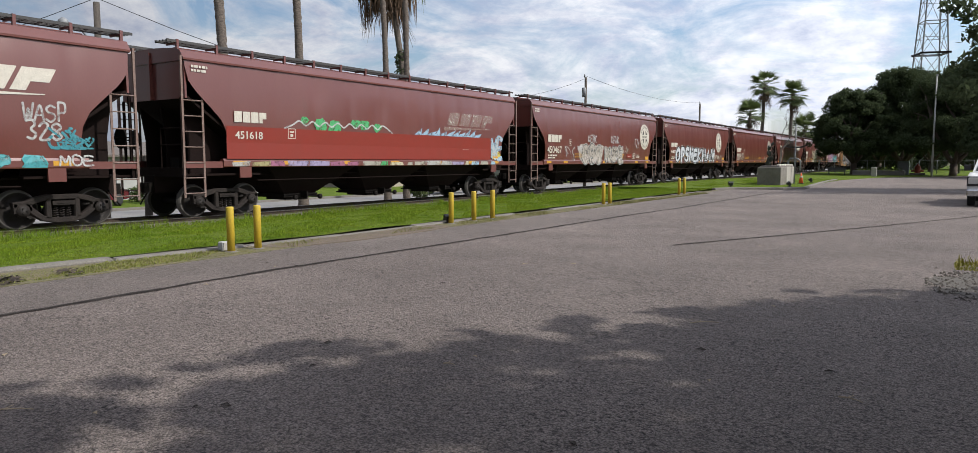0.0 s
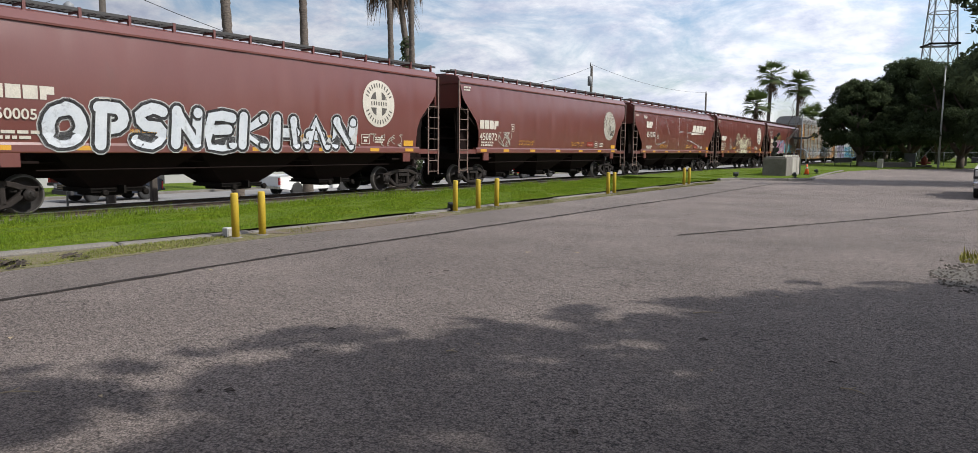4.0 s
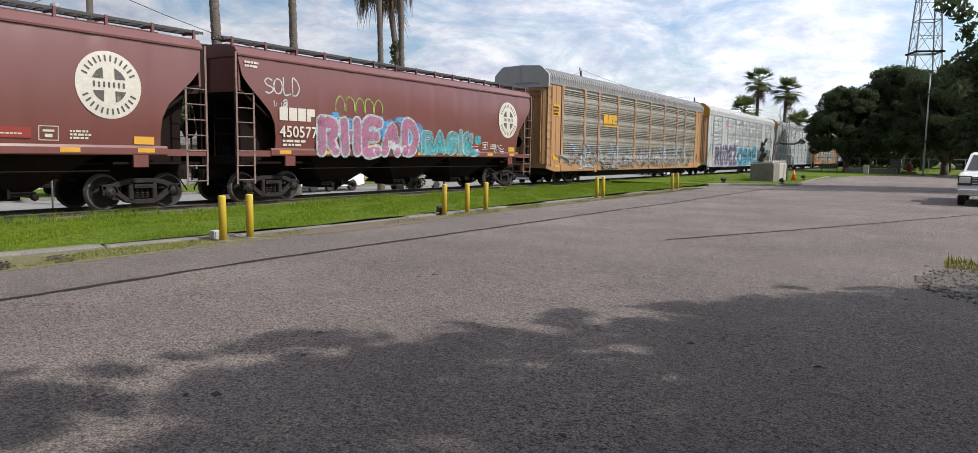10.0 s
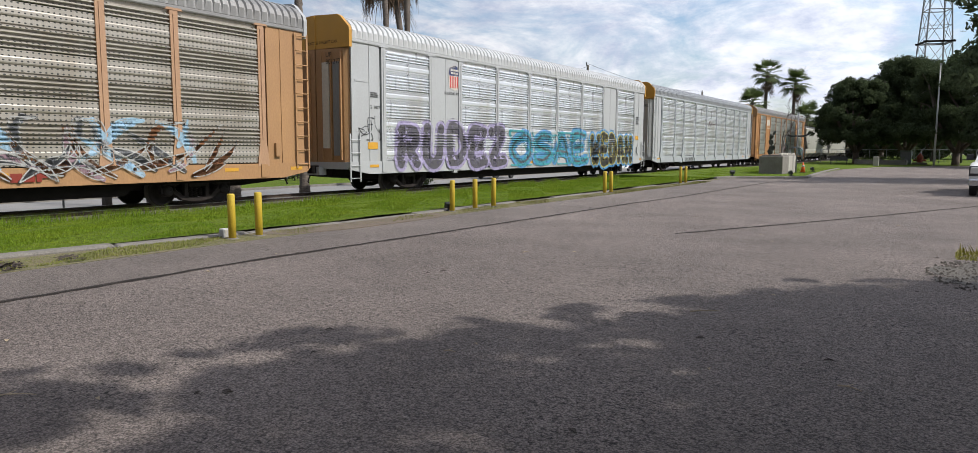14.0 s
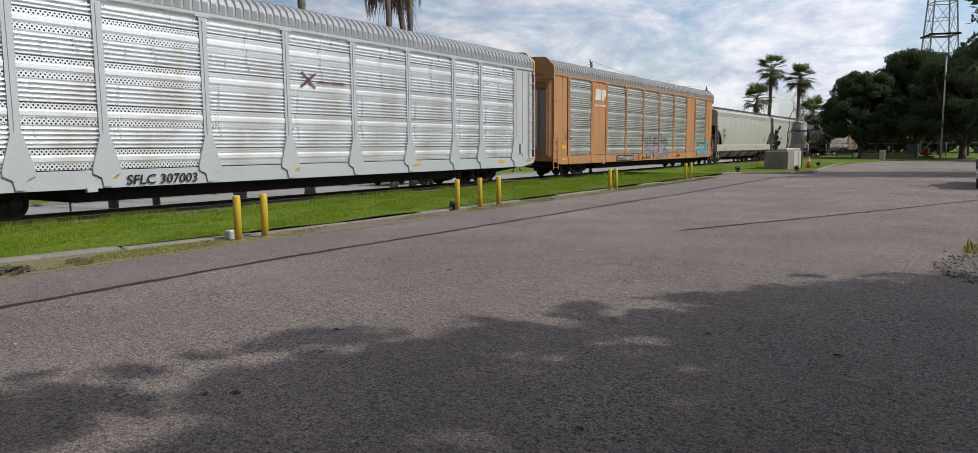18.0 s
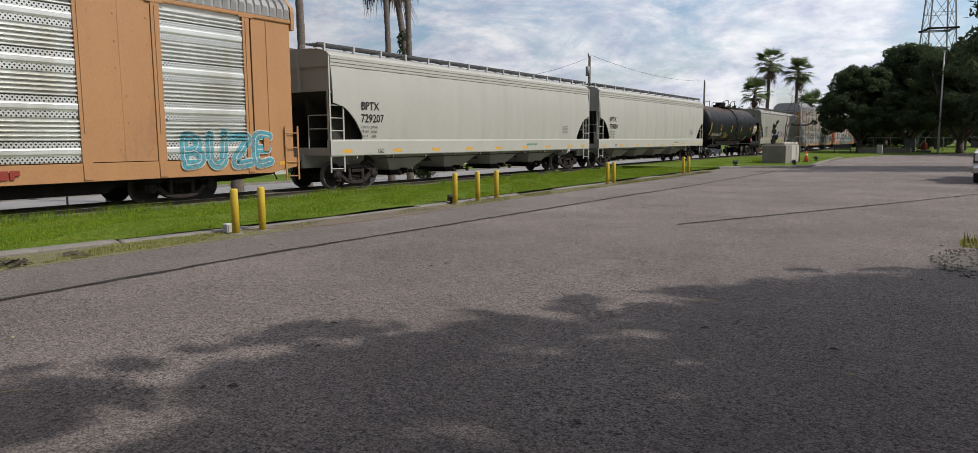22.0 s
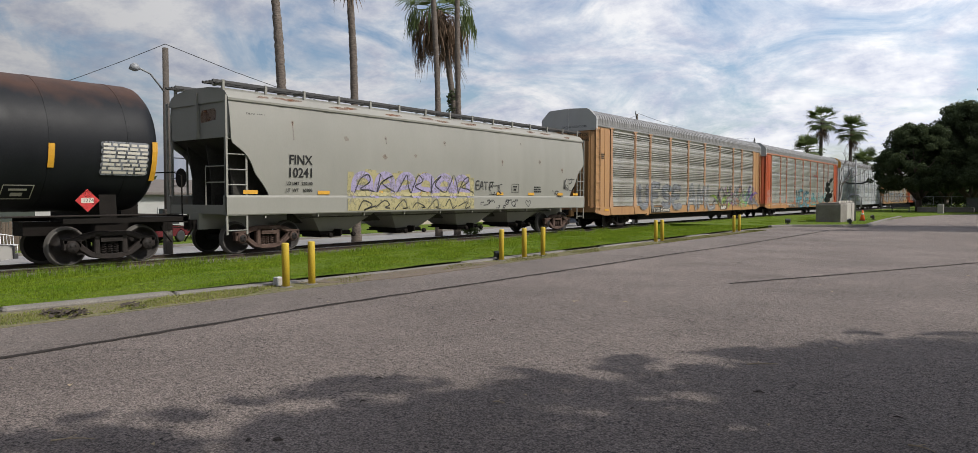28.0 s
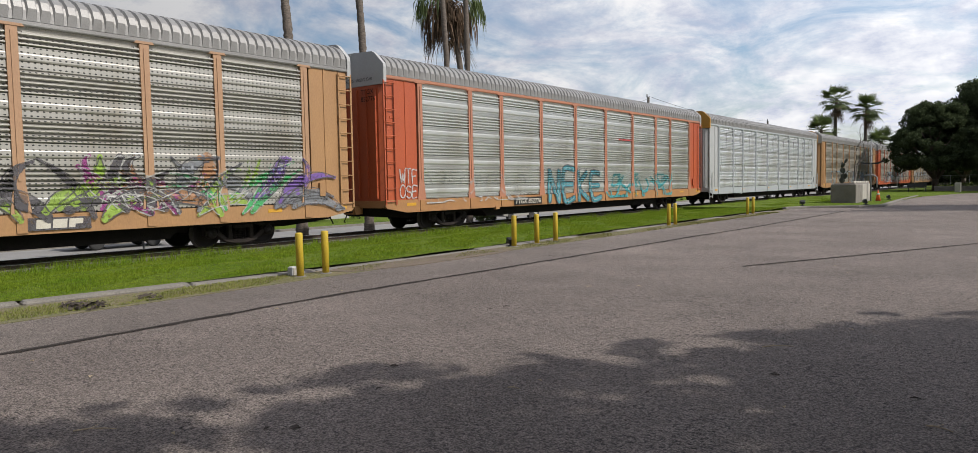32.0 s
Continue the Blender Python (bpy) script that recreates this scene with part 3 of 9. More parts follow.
def ladder(car, x, y, w, z0, z1, mat, turn=0):
    return part("ladder", kept(("ladder", w, z0, z1), lambda: ladder_shape(w, z0, z1)), mat, car, at=pose(x, y, 0, 0, 0, turn))


def side_x(z):
    return 1.60 - (0.12 if z > 2.95 else 0.075) * ((z - 2.95) / 1.45) ** 2


def cut_at(z, table):
    for (za, ya), (zb, yb) in zip(table, table[1:]):
        if za >= z >= zb:
            return ya + (yb - ya) * (za - z) / (za - zb)
    return table[-1][1]


BROWN_CUT = [(4.6, 0.10), (4.2, 0.10), (3.75, 0.18), (3.45, 0.42), (3.1, 0.80), (2.75, 1.16), (2.4, 1.33), (2.0, 1.38), (1.5, 1.38)]
SLANT_CUT = [(4.6, 0.10), (3.35, 0.10), (2.1, 1.35), (1.95, 1.43), (1.5, 1.43)]
CREAM_CUT = [(4.6, 0.08), (2.85, 0.08), (2.8, 0.55), (2.6, 0.85), (2.3, 1.15), (1.95, 1.40), (1.75, 1.50), (1.5, 1.38)]
GREY_CUT = [(4.6, 0.08), (3.15, 0.10), (2.85, 0.55), (2.6, 0.72), (2.3, 0.85), (2.0, 1.12), (1.72, 1.32), (1.5, 1.32)]


def side_sheet_shape(length, cut, z0, z1, seed, dent):
    s = Shape()
    rows, cols = 22, 110
    rng = random.Random(seed)
    seams = [length * k / 11 for k in range(1, 11)]
    bumps = [(rng.uniform(1, length - 1), rng.uniform(1.8, 4.2), rng.uniform(0.15, 0.5), rng.uniform(0.3, 0.9), rng.uniform(-0.014, 0.01)) for _ in range(26)]
    rings = []
    for i in range(rows + 1):
        z = z0 + (z1 - z0) * i / rows
        a = cut_at(z, cut)
        row = []
        for j in range(cols + 1):
            y = a + (length - 2 * a) * j / cols
            x = side_x(z)
            for q in seams:
                x -= 0.016 * math.exp(-((y - q) / 0.16) ** 2)
            for by, bz, wy, wz, h in bumps:
                x += dent * h * math.exp(-((y - by) / wy) ** 2 - ((z - bz) / wz) ** 2)
            row.append((x, y, z))
        rings.append(row)
    s.loft(rings[::-1], closed=False, smooth=True)
    # a 12 mm return edge gives the sheet its thickness at the cut-outs
    for col, d in ((0, 1), (cols, -1)):
        for i in range(rows):
            a, b = rings[i][col], rings[i + 1][col]
            s.quad(a, b, (b[0] - 0.05, b[1] + 0.01 * d, b[2]), (a[0] - 0.05, a[1] + 0.01 * d, a[2]))
    return s


def hopper_car(lead, label, paint, under, style, length=17.3, seed=1, slant=False):
    """Covered hopper; its leading end is the origin, the near side is +x."""
    car = root("covered_hopper", pose(TRACK_X, lead, 0), label, "hopper car", "cars of the freight train")
    RIDERS.append((car, lead))
    brown = style == "brown"
    cut = SLANT_CUT if slant else {"brown": BROWN_CUT, "cream": CREAM_CUT, "grey": GREY_CUT}[style]
    z_sheet, z_eave = (1.64, 4.10 if slant else 4.40) if brown else (1.66, 4.40 if style == "cream" else 4.34)
    sill_lo = 1.43 if brown else 1.14
    L = length
    for turn, yy in ((0, 0), (180, L)):
        part("side_sheet", kept(("side_sheet", style, L, seed % 4, slant), lambda: side_sheet_shape(L, cut, z_sheet, z_eave, seed % 4, 1.5 if brown else 1.2)), paint, car, at=pose(0, yy, 0, 0, 0, turn))

        def sill():
            s = Shape()
            x = side_x(z_sheet)
            s.prism([(x - 0.14, sill_lo), (x + 0.02, sill_lo), (x + 0.035, sill_lo + 0.03), (x + 0.035, z_sheet - 0.03), (x + 0.012, z_sheet + 0.03), (x - 0.14, z_sheet + 0.02)], "y", -0.05 if not brown else 1.2, L + 0.05 if not brown else L - 1.2)
            if brown:
                s.box(x - 0.1, x + 0.0, -0.02, 1.2, sill_lo - 0.02, sill_lo + 0.16)
                s.box(x - 0.1, x + 0.0, L - 1.2, L + 0.02, sill_lo - 0.02, sill_lo + 0.16)
                s.box(x - 0.03, x + 0.03, 1.75, 2.15, 1.12, sill_lo)
                s.box(x - 0.03, x + 0.03, L - 2.15, L - 1.75, 1.12, sill_lo)
            else:
                for k in range(int(L / 1.9)):
                    s.box(x - 0.12, x - 0.02, 1.2 + k * 1.9, 1.24 + k * 1.9, sill_lo - 0.1, sill_lo)
            return s
        part("side_sill", kept(("side_sill", style, L), sill), paint, car, at=pose(0, yy, 0, 0, 0, turn))

    def roof():
        s = Shape()
        prof = [(1.47, 4.30), (1.545, 4.32), (1.55, 4.37), (1.40, 4.585), (1.15, 4.64), (0.6, 4.69), (0.0, 4.71)]
        if slant:
            prof = [(1.46, 4.02), (1.575, 4.04), (1.58, 4.11), (1.22, 4.50), (0.9, 4.62), (0.6, 4.69), (0.0, 4.71)]
        if style == "grey":
            prof = [(1.45, 4.28), (1.54, 4.30), (1.55, 4.36), (1.38, 4.56), (1.1, 4.66), (0.6, 4.72), (0.0, 4.74)]
        if style == "cream":
            prof = [(1.50, 4.10), (1.545, 4.12), (1.545, 4.2), (1.52, 4.21), (1.55, 4.23), (1.55, 4.32), (1.525, 4.33), (1.55, 4.35), (1.55, 4.44), (1.50, 4.46), (1.40, 4.56), (1.1, 4.66), (0.6, 4.72), (0.0, 4.74)]
        full = prof + [(-x, z) for x, z in reversed(prof[:-1])]
        s.loft([[(x, y, z) for x, z in full] for y in (0.05, L - 0.05)], closed=True, caps=True)
        s.box(-0.38, 0.38, 0.6, L - 0.6, 4.66, 4.80)
        return s
    part("roof", kept(("roof", style, L, slant), roof), paint, car)

    def board():
        s = Shape()
        for k in range(4):
            x = 0.72 + k * 0.15
            s.box(x, x + 0.05, -0.2, L + 0.2, 4.80, 4.84)
        for k in range(int(L / 0.35) + 1):
            s.box(0.70, 1.24, k * 0.35, k * 0.35 + 0.04, 4.805, 4.835)
        s.box(1.22, 1.25, -0.2, L + 0.2, 4.785, 4.855)
        s.box(0.69, 0.71, -0.2, L + 0.2, 4.785, 4.855)
        return s
    for turn, yy in ((0, 0), (180, L)):
        part("running_board", kept(("running_board", L), board), GRATING, car, "black steel grating walkway", pose(0, yy, 0, 0, 0, turn))
        n = 14
        for k in range(n + 1):
            part("board_bracket", kept("board_bracket", lambda: Shape().box(1.20, 1.27, -0.035, 0.035, 4.60, 4.87).box(0.75, 1.22, -0.02, 0.02, 4.74, 4.80)), paint if brown else WHITE if style == "cream" else paint, car,
                 at=pose(0, 0.1 + (L - 0.2) * k / n, 0, 0, 0, turn))
    for d, yy in ((1, 0.0), (-1, L)):
        turn = 0 if d > 0 else 180

        def end():
            s = Shape()
            prof = [(1.48, 4.43), (1.15, 4.60), (0.6, 4.66), (0.0, 4.68)]
            full = prof + [(-x, z) for x, z in reversed(prof[:-1])]
            ring = [(1.50, 3.3)] + full + [(-1.50, 3.3)]
            s.prism(ring, "y", 0.10, 0.16)
            s.box(-0.05, 0.05, 0.0, 0.12, 3.3, 4.6)
            return s
        part("end_wall", kept("end_wall", end), paint, car, at=pose(0, yy, 0, 0, 0, turn))

        def slope():
            s = Shape()
            s.loft([[(1.49, 0.14, 3.32), (-1.49, 0.14, 3.32), (-1.49, 0.20, 3.36), (1.49, 0.20, 3.36)],
                    [(1.49, 2.75, 1.50), (-1.49, 2.75, 1.50), (-1.49, 2.8, 1.56), (1.49, 2.8, 1.56)]], True, True)
            return s
        # the under material already has the shade beneath the body in its colour
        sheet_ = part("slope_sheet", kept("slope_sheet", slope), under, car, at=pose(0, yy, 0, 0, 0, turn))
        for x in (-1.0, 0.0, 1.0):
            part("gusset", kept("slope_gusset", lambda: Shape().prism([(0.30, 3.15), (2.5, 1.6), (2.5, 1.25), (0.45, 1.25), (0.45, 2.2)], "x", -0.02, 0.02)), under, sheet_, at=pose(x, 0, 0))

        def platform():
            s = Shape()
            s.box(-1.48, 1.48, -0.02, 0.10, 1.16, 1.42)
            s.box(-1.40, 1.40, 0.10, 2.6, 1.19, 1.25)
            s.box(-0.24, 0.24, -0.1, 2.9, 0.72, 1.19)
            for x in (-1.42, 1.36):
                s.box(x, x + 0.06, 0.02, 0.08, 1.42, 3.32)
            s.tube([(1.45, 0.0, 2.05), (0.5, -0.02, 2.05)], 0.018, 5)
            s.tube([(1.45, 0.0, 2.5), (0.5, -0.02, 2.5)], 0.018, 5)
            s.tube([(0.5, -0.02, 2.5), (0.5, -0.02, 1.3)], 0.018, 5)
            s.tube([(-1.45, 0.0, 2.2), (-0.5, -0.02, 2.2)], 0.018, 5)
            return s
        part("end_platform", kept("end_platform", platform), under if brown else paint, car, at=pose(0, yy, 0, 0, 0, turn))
        part("brake_cylinder", kept("brake_cylinder", lambda: Shape().lathe([(0.9, 0.16), (1.5, 0.16)], "y", (0.75, 0, 1.48), 10)), STEEL_DARK, car, at=pose(0, yy, 0, 0, 0, turn))
        part("brake_valve", kept("brake_valve", lambda: Shape().box(0.1, 0.5, 0.5, 1.0, 1.25, 1.7)), STEEL_DARK, car, at=pose(0, yy, 0, 0, 0, turn))
        part("brake_wheel", kept("brake_wheel", lambda: Shape().lathe([(-0.06, 0.28), (-0.03, 0.28)], "y", (-0.75, 0, 2.2), 16)), STEEL_DARK, car, at=pose(0, yy, 0, 0, 0, turn))
        coupler(car, yy, -d)
        bogie(car, yy + d * 1.62, 0.457, PINK_RUST if style == "grey" else None)
    rail = paint if not brown else STEEL_BROWN
    for y, sgn in ((-0.02, 1), (L + 0.02 - 0.62, 1)):
        for x, turn, dy in ((1.53, 0, 0.0), (-1.53, 180, 0.62)):
            part("ladder", kept(("ladder", style), lambda: ladder_shape(0.62, 0.60, 3.35, 0.42)), rail, car, at=pose(x, y + dy, 0, 0, 0, turn))
    for y in (-0.02, L + 0.02):
        part("corner_post", kept("corner_post", lambda: Shape().box(1.50, 1.56, -0.03, 0.03, 1.2, 4.42)), rail, car, at=pose(0, y, 0))
        part("corner_post", kept("corner_post_far", lambda: Shape().box(-1.56, -1.50, -0.03, 0.03, 1.2, 4.42)), rail, car, at=pose(0, y, 0))
    n = 3 if brown else 4
    a, b = (2.9, L - 2.9) if brown else (2.75, L - 2.75)
    w = (b - a) / n
    for k in range(n):
        def pocket():
            s = Shape()
            lo = 0.52
            s.loft([[(-1.42, -w / 2, 1.45), (1.42, -w / 2, 1.45), (1.42, w / 2, 1.45), (-1.42, w / 2, 1.45)],
                    [(-0.62, -w * 0.17, lo), (0.62, -w * 0.17, lo), (0.62, w * 0.17, lo), (-0.62, w * 0.17, lo)]], True, True)
            return s
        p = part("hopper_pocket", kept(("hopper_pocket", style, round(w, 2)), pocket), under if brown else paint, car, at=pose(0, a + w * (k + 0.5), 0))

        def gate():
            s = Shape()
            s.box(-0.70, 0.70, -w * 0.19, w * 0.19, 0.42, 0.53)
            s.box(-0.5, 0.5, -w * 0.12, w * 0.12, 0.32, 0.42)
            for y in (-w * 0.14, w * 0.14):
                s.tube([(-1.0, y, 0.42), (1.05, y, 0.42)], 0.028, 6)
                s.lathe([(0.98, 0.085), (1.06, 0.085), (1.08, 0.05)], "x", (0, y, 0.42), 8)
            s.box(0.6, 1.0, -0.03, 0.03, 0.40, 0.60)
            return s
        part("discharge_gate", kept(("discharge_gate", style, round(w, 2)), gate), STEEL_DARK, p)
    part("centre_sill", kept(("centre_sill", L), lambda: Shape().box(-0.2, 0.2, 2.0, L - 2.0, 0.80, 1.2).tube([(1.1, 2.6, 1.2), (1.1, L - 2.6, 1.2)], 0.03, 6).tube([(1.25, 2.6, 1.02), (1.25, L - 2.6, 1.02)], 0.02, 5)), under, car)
    # yellow reflective patches along the sill
    spots = [1.75, 3.6, 6.0, 8.6, 11.2, 13.6, L - 1.8] if brown else [0.7, 3.3, 5.6, 7.9, 10.2, 12.5, 14.8, 17.2, L - 0.8]
    for y in spots:
        part("reflector", kept(("reflector", "side"), lambda: Shape().box(0, 0.006, -0.23, 0.23, -0.055, 0.055)), REFLECT_YELLOW, car, "yellow reflective strip",
             pose(side_x(1.6) + 0.037, y, 1.55) if brown else pose(side_x(1.6) + 0.037, y, 1.30) if style == "cream" else pose(side_x(1.78) + 0.01, y, 1.78))
    return car


PINK_RUST = surface("rust_dusted_cast_steel", (0.11, 0.075, 0.062), (0.04, 0.026, 0.021), 5, 1.3, 40, 0.3, 0.85, bump=0.3, gloss=0.15)
STEEL_BROWN = surface("ladder_brown", (0.13, 0.07, 0.055), (0.20, 0.15, 0.13), 5, 1.0, 40, 0.2, 0.6)

POSTS = [1.78, 4.55, 6.50, 9.36, 12.20, 15.07, 17.95, 20.78, 22.72, 25.50]
RACK_L = 27.3
RACK_TOP = 5.20


def rib_profile(z0, z1):
    """Heights and offsets of the ribbed sheet: groups of ridges between flat perforated bands."""
    out, z = [(z0, 0.0)], z0
    while z < z1 - 0.3:
        # a pierced band, a smooth swage, a pierced band, then five ridges
        out += [(z + 0.01, 0.018), (z + 0.15, 0.018), (z + 0.165, 0.004), (z + 0.18, 0.030), (z + 0.21, 0.040), (z + 0.31, 0.040), (z + 0.335, 0.030), (z + 0.345, 0.018), (z + 0.49, 0.018)]
        z += 0.50
        for _ in range(5):
            if z > z1 - 0.12:
                break
            out += [(z + 0.004, -0.024), (z + 0.014, 0.038), (z + 0.030, 0.058), (z + 0.050, 0.056), (z + 0.084, -0.012), (z + 0.100, -0.026)]
            z += 0.108
    out = [(a, b) for a, b in out if a < z1 - 0.01]
    out.append((z1, 0.0))
    return out


def panel_shape(w, z0, z1):
    s = Shape()
    prof = rib_profile(z0, z1)
    s.loft([[(x, y, z) for z, x in prof] for y in (0, w)], closed=False)
    s.f = [f[::-1] for f in s.f]
    s.box(-0.06, -0.032, 0, w, z0, z1)
    for y in (0.10, w - 0.10):
        for k in range(5):
            z = z0 + 0.12 + k * (z1 - z0 - 0.25) / 4
            s.box(0.0, 0.05, y - 0.02, y + 0.02, z - 0.02, z + 0.02)
    return s


def post_shape(z0, z1, flare):
    s = Shape()
    d = 0.115
    if flare > 0.25:  # wide cast foot that laps over the sill
        s.prism([(-0.1, z0 - 0.42), (0.1, z0 - 0.42), (0.14, z0 - 0.2), (0.34, z0 - 0.1), (0.34, z0 + 0.02), (d, z0 + 0.85), (-d, z0 + 0.85), (-0.34, z0 + 0.02), (-0.34, z0 - 0.1), (-0.14, z0 - 0.2)], "x", 0.03, 0.095)
    pts = [(-0.20 if flare else -d, z0 - 0.10), (0.20 if flare else d, z0 - 0.10), (0.20 if flare else d, z0 + 0.06), (d, z0 + 0.65), (d, z1), (-d, z1), (-d, z0 + 0.65), (-0.20 if flare else -d, z0 + 0.06)]
    s.prism(pts, "x", -0.05, 0.055)
    s.prism([(-0.25, z1), (0.25, z1), (0.2, z1 + 0.06), (-0.2, z1 + 0.06)], "x", -0.05, 0.07)
    s.box(0.055, 0.075, -0.03, 0.03, z0 + 0.7, z1 - 0.1)
    return s


def autorack(lead, label, frame_paint, sheet, end_paint, sill_paint, cap_paint, plates=(), roof_paint=None, plate_paint=None, close_fit=False, mark="", door_paint=None, strips=False):
    """Enclosed autorack; plates: bays that have a flat painted plate in place of ribbed sheet."""
    car = root("autorack_car", pose(TRACK_X, lead, 0), label, "autorack", "cars of the freight train")
    RIDERS.append((car, lead))
    L, z0, z1, X = RACK_L, 1.16, RACK_TOP, 1.53
    roof_paint = roof_paint or ROOF_STEEL
    door_paint = door_paint or end_paint
    flare = 0.0 if close_fit else 0.34 if frame_paint is SILVER_PAINT else 0.2

    def sill():
        s = Shape()
        s.prism([(1.05, 0.70), (L - 1.05, 0.70), (L - 0.1, 0.86), (L, 0.95), (L, 1.14), (0, 1.14), (0, 0.95), (0.1, 0.86)], "x", 1.46, 1.58)
        for y in POSTS:
            s.box(1.58, 1.61, y - 0.11, y + 0.11, 0.74, 1.12)
        s.box(1.5, 1.61, 6.0, 6.25, 0.62, 0.74)
        return s

    def chord():
        s = Shape()
        s.prism([(1.45, z1), (1.585, z1), (1.60, z1 + 0.03), (1.60, z1 + 0.10), (1.57, z1 + 0.14), (1.45, z1 + 0.14)], "y", 0.10, L - 0.10)
        return s
    for turn, yy in ((0, 0), (180, L)):
        part("side_sill", kept("rack_sill", sill), sill_paint, car, at=pose(0, yy, 0, 0, 0, turn))
        part("top_chord", kept("rack_chord", chord), roof_paint if sheet in (PANEL_OLD, PANEL_AGED) else frame_paint, car, at=pose(0, yy, 0, 0, 0, turn))
        for k, y in enumerate(POSTS):
            part("post", kept(("rack_post", flare), lambda: post_shape(z0, z1 - 0.02, flare)), frame_paint, car, at=pose(X + 0.005, y, 0, 0, 0, 0) if turn == 0 else pose(-X - 0.005, L - y, 0, 0, 0, 180))
        for k in range(9):
            a, b = POSTS[k] + 0.125, POSTS[k + 1] - 0.125
            w = round(b - a, 2)
            flat = k in plates

            def plate():
                s = Shape()
                s.box(-0.03, 0.025, 0, w, z0, z1)
                s.box(0.025, 0.032, w / 2 - 0.012, w / 2 + 0.012, z0, z1)
                for y in (0.12, w / 2 - 0.12, w / 2 + 0.12, w - 0.12):
                    for i in range(6):
                        z = z0 + 0.3 + i * 0.66
                        s.box(0.025, 0.036, y - 0.018, y + 0.018, z - 0.018, z + 0.018)
                return s
            me = kept(("rack_plate", w), plate) if flat else kept(("rack_panel", w), lambda: panel_shape(w, z0, z1))
            part("side_panel", me, (plate_paint or frame_paint) if flat else sheet, car, "" if not flat else "flat painted steel plate",
                 pose(X, a, 0) if turn == 0 else pose(-X, L - a, 0, 0, 0, 180))
        for y in (0.62, L - 0.62):
            def endplate():
                s = Shape()
                s.box(-0.03, 0.03, -0.44, 0.98 if y < 5 else 0.44, z0 - 0.02, z1)
                s.box(0.03, 0.05, 0.42, 0.46, z0, z1)
                s.box(0.03, 0.045, -0.3, 0.3, 2.2, 2.26)
                s.box(0.03, 0.045, -0.3, 0.3, 3.9, 3.96)
                return s

            def endplate2():
                s = Shape()
                s.box(-0.03, 0.03, -0.98, 0.44, z0 - 0.02, z1)
                s.box(0.03, 0.05, -0.46, -0.42, z0, z1)
                s.box(0.03, 0.12, -0.75, -0.55, 1.35, 1.75)
                return s
            first = (y < 5) == (turn == 0)
            part("end_panel", kept(("rack_end_panel", first), endplate if first else endplate2), end_paint, car,
                 at=pose(X - 0.01, y, 0) if turn == 0 else pose(-X + 0.01, y, 0, 0, 0, 180))

    def roof():
        s = Shape()
        prof = [(1.60, 5.32), (1.585, 5.54), (1.52, 5.72), (1.34, 5.89), (1.05, 6.01), (0.6, 6.09), (0.0, 6.12)]
        full = prof + [(-x, z) for x, z in reversed(prof[:-1])]
        rings, y = [], 0.16
        while y < L - 0.3:
            for dy, d in ((0, 0.0), (0.03, 0.045), (0.19, 0.045), (0.22, 0.0)):
                rings.append([(x * (1 + d * 0.6 * (z > 5.4)), y + dy, z + d * (z > 5.4)) for x, z in full])
            y += 0.27
        s.loft(rings, closed=True, caps=True)
        return s
    part("roof", kept("rack_roof", roof), roof_paint, car, "ribbed galvanised arched roof")
    for d, yy, turn in ((1, 0, 0), (-1, L, 180)):
        def cap():
            s = Shape()
            prof = [(1.62, 5.02), (1.63, 5.56), (1.60, 5.69), (1.22, 6.06), (1.08, 6.13), (0.0, 6.18)]
            full = prof + [(-x, z) for x, z in reversed(prof[:-1])]
            s.prism(full, "y", 0.03, 0.16)
            s.box(-0.025, 0.025, 0.0, 0.05, 5.02, 6.15)
            return s
        part("end_cap", kept("rack_cap", cap), cap_paint, car, "painted end hood", pose(0, yy, 0, 0, 0, turn))

        for sx in (1, -1):
            def leaf():
                q = Shape()
                pts = [(1.50 * sx, 0.55), (1.46 * sx, 0.18), (1.30 * sx, 0.06), (0.03 * sx, 0.02), (0.03 * sx, 0.10), (1.26 * sx, 0.14), (1.40 * sx, 0.25), (1.44 * sx, 0.55)]
                return q.prism(pts if sx > 0 else pts[::-1], "z", 1.12, 5.01)
            dr = part("end_door", kept(("rack_door", sx), leaf), door_paint, car, at=pose(0, yy, 0, 0, 0, turn))
            for x in (0.3, 0.75, 1.2):
                part("door_rib", kept("rack_door_rib", lambda: Shape().box(-0.03, 0.03, -0.02, 0.05, 1.2, 4.9)), door_paint, dr, at=pose(x * sx, 0.0, 0))
        part("end_sill", kept("rack_end_sill", lambda: Shape().box(-1.46, 1.46, 0.0, 0.5, 0.88, 1.12).box(-0.3, 0.3, -0.2, 3.2, 0.66, 0.95)), sill_paint, car, at=pose(0, yy, 0, 0, 0, turn))
        coupler(car, yy, -d)
        bogie(car, yy + d * 3.75, 0.42)
    for k, row in enumerate(("EXCESS HEIGHT CAR",) + tuple(mark.split())):
        z, size = (5.18, 0.11) if k == 0 else (4.72 - 0.24 * (k - 1), 0.17)
        part("lettering", lettering(row, size), INK_BLACK, car, at=pose(-0.35 if k == 0 else 0.55, -0.024 if k else 0.026, z, 0, 0, -90))
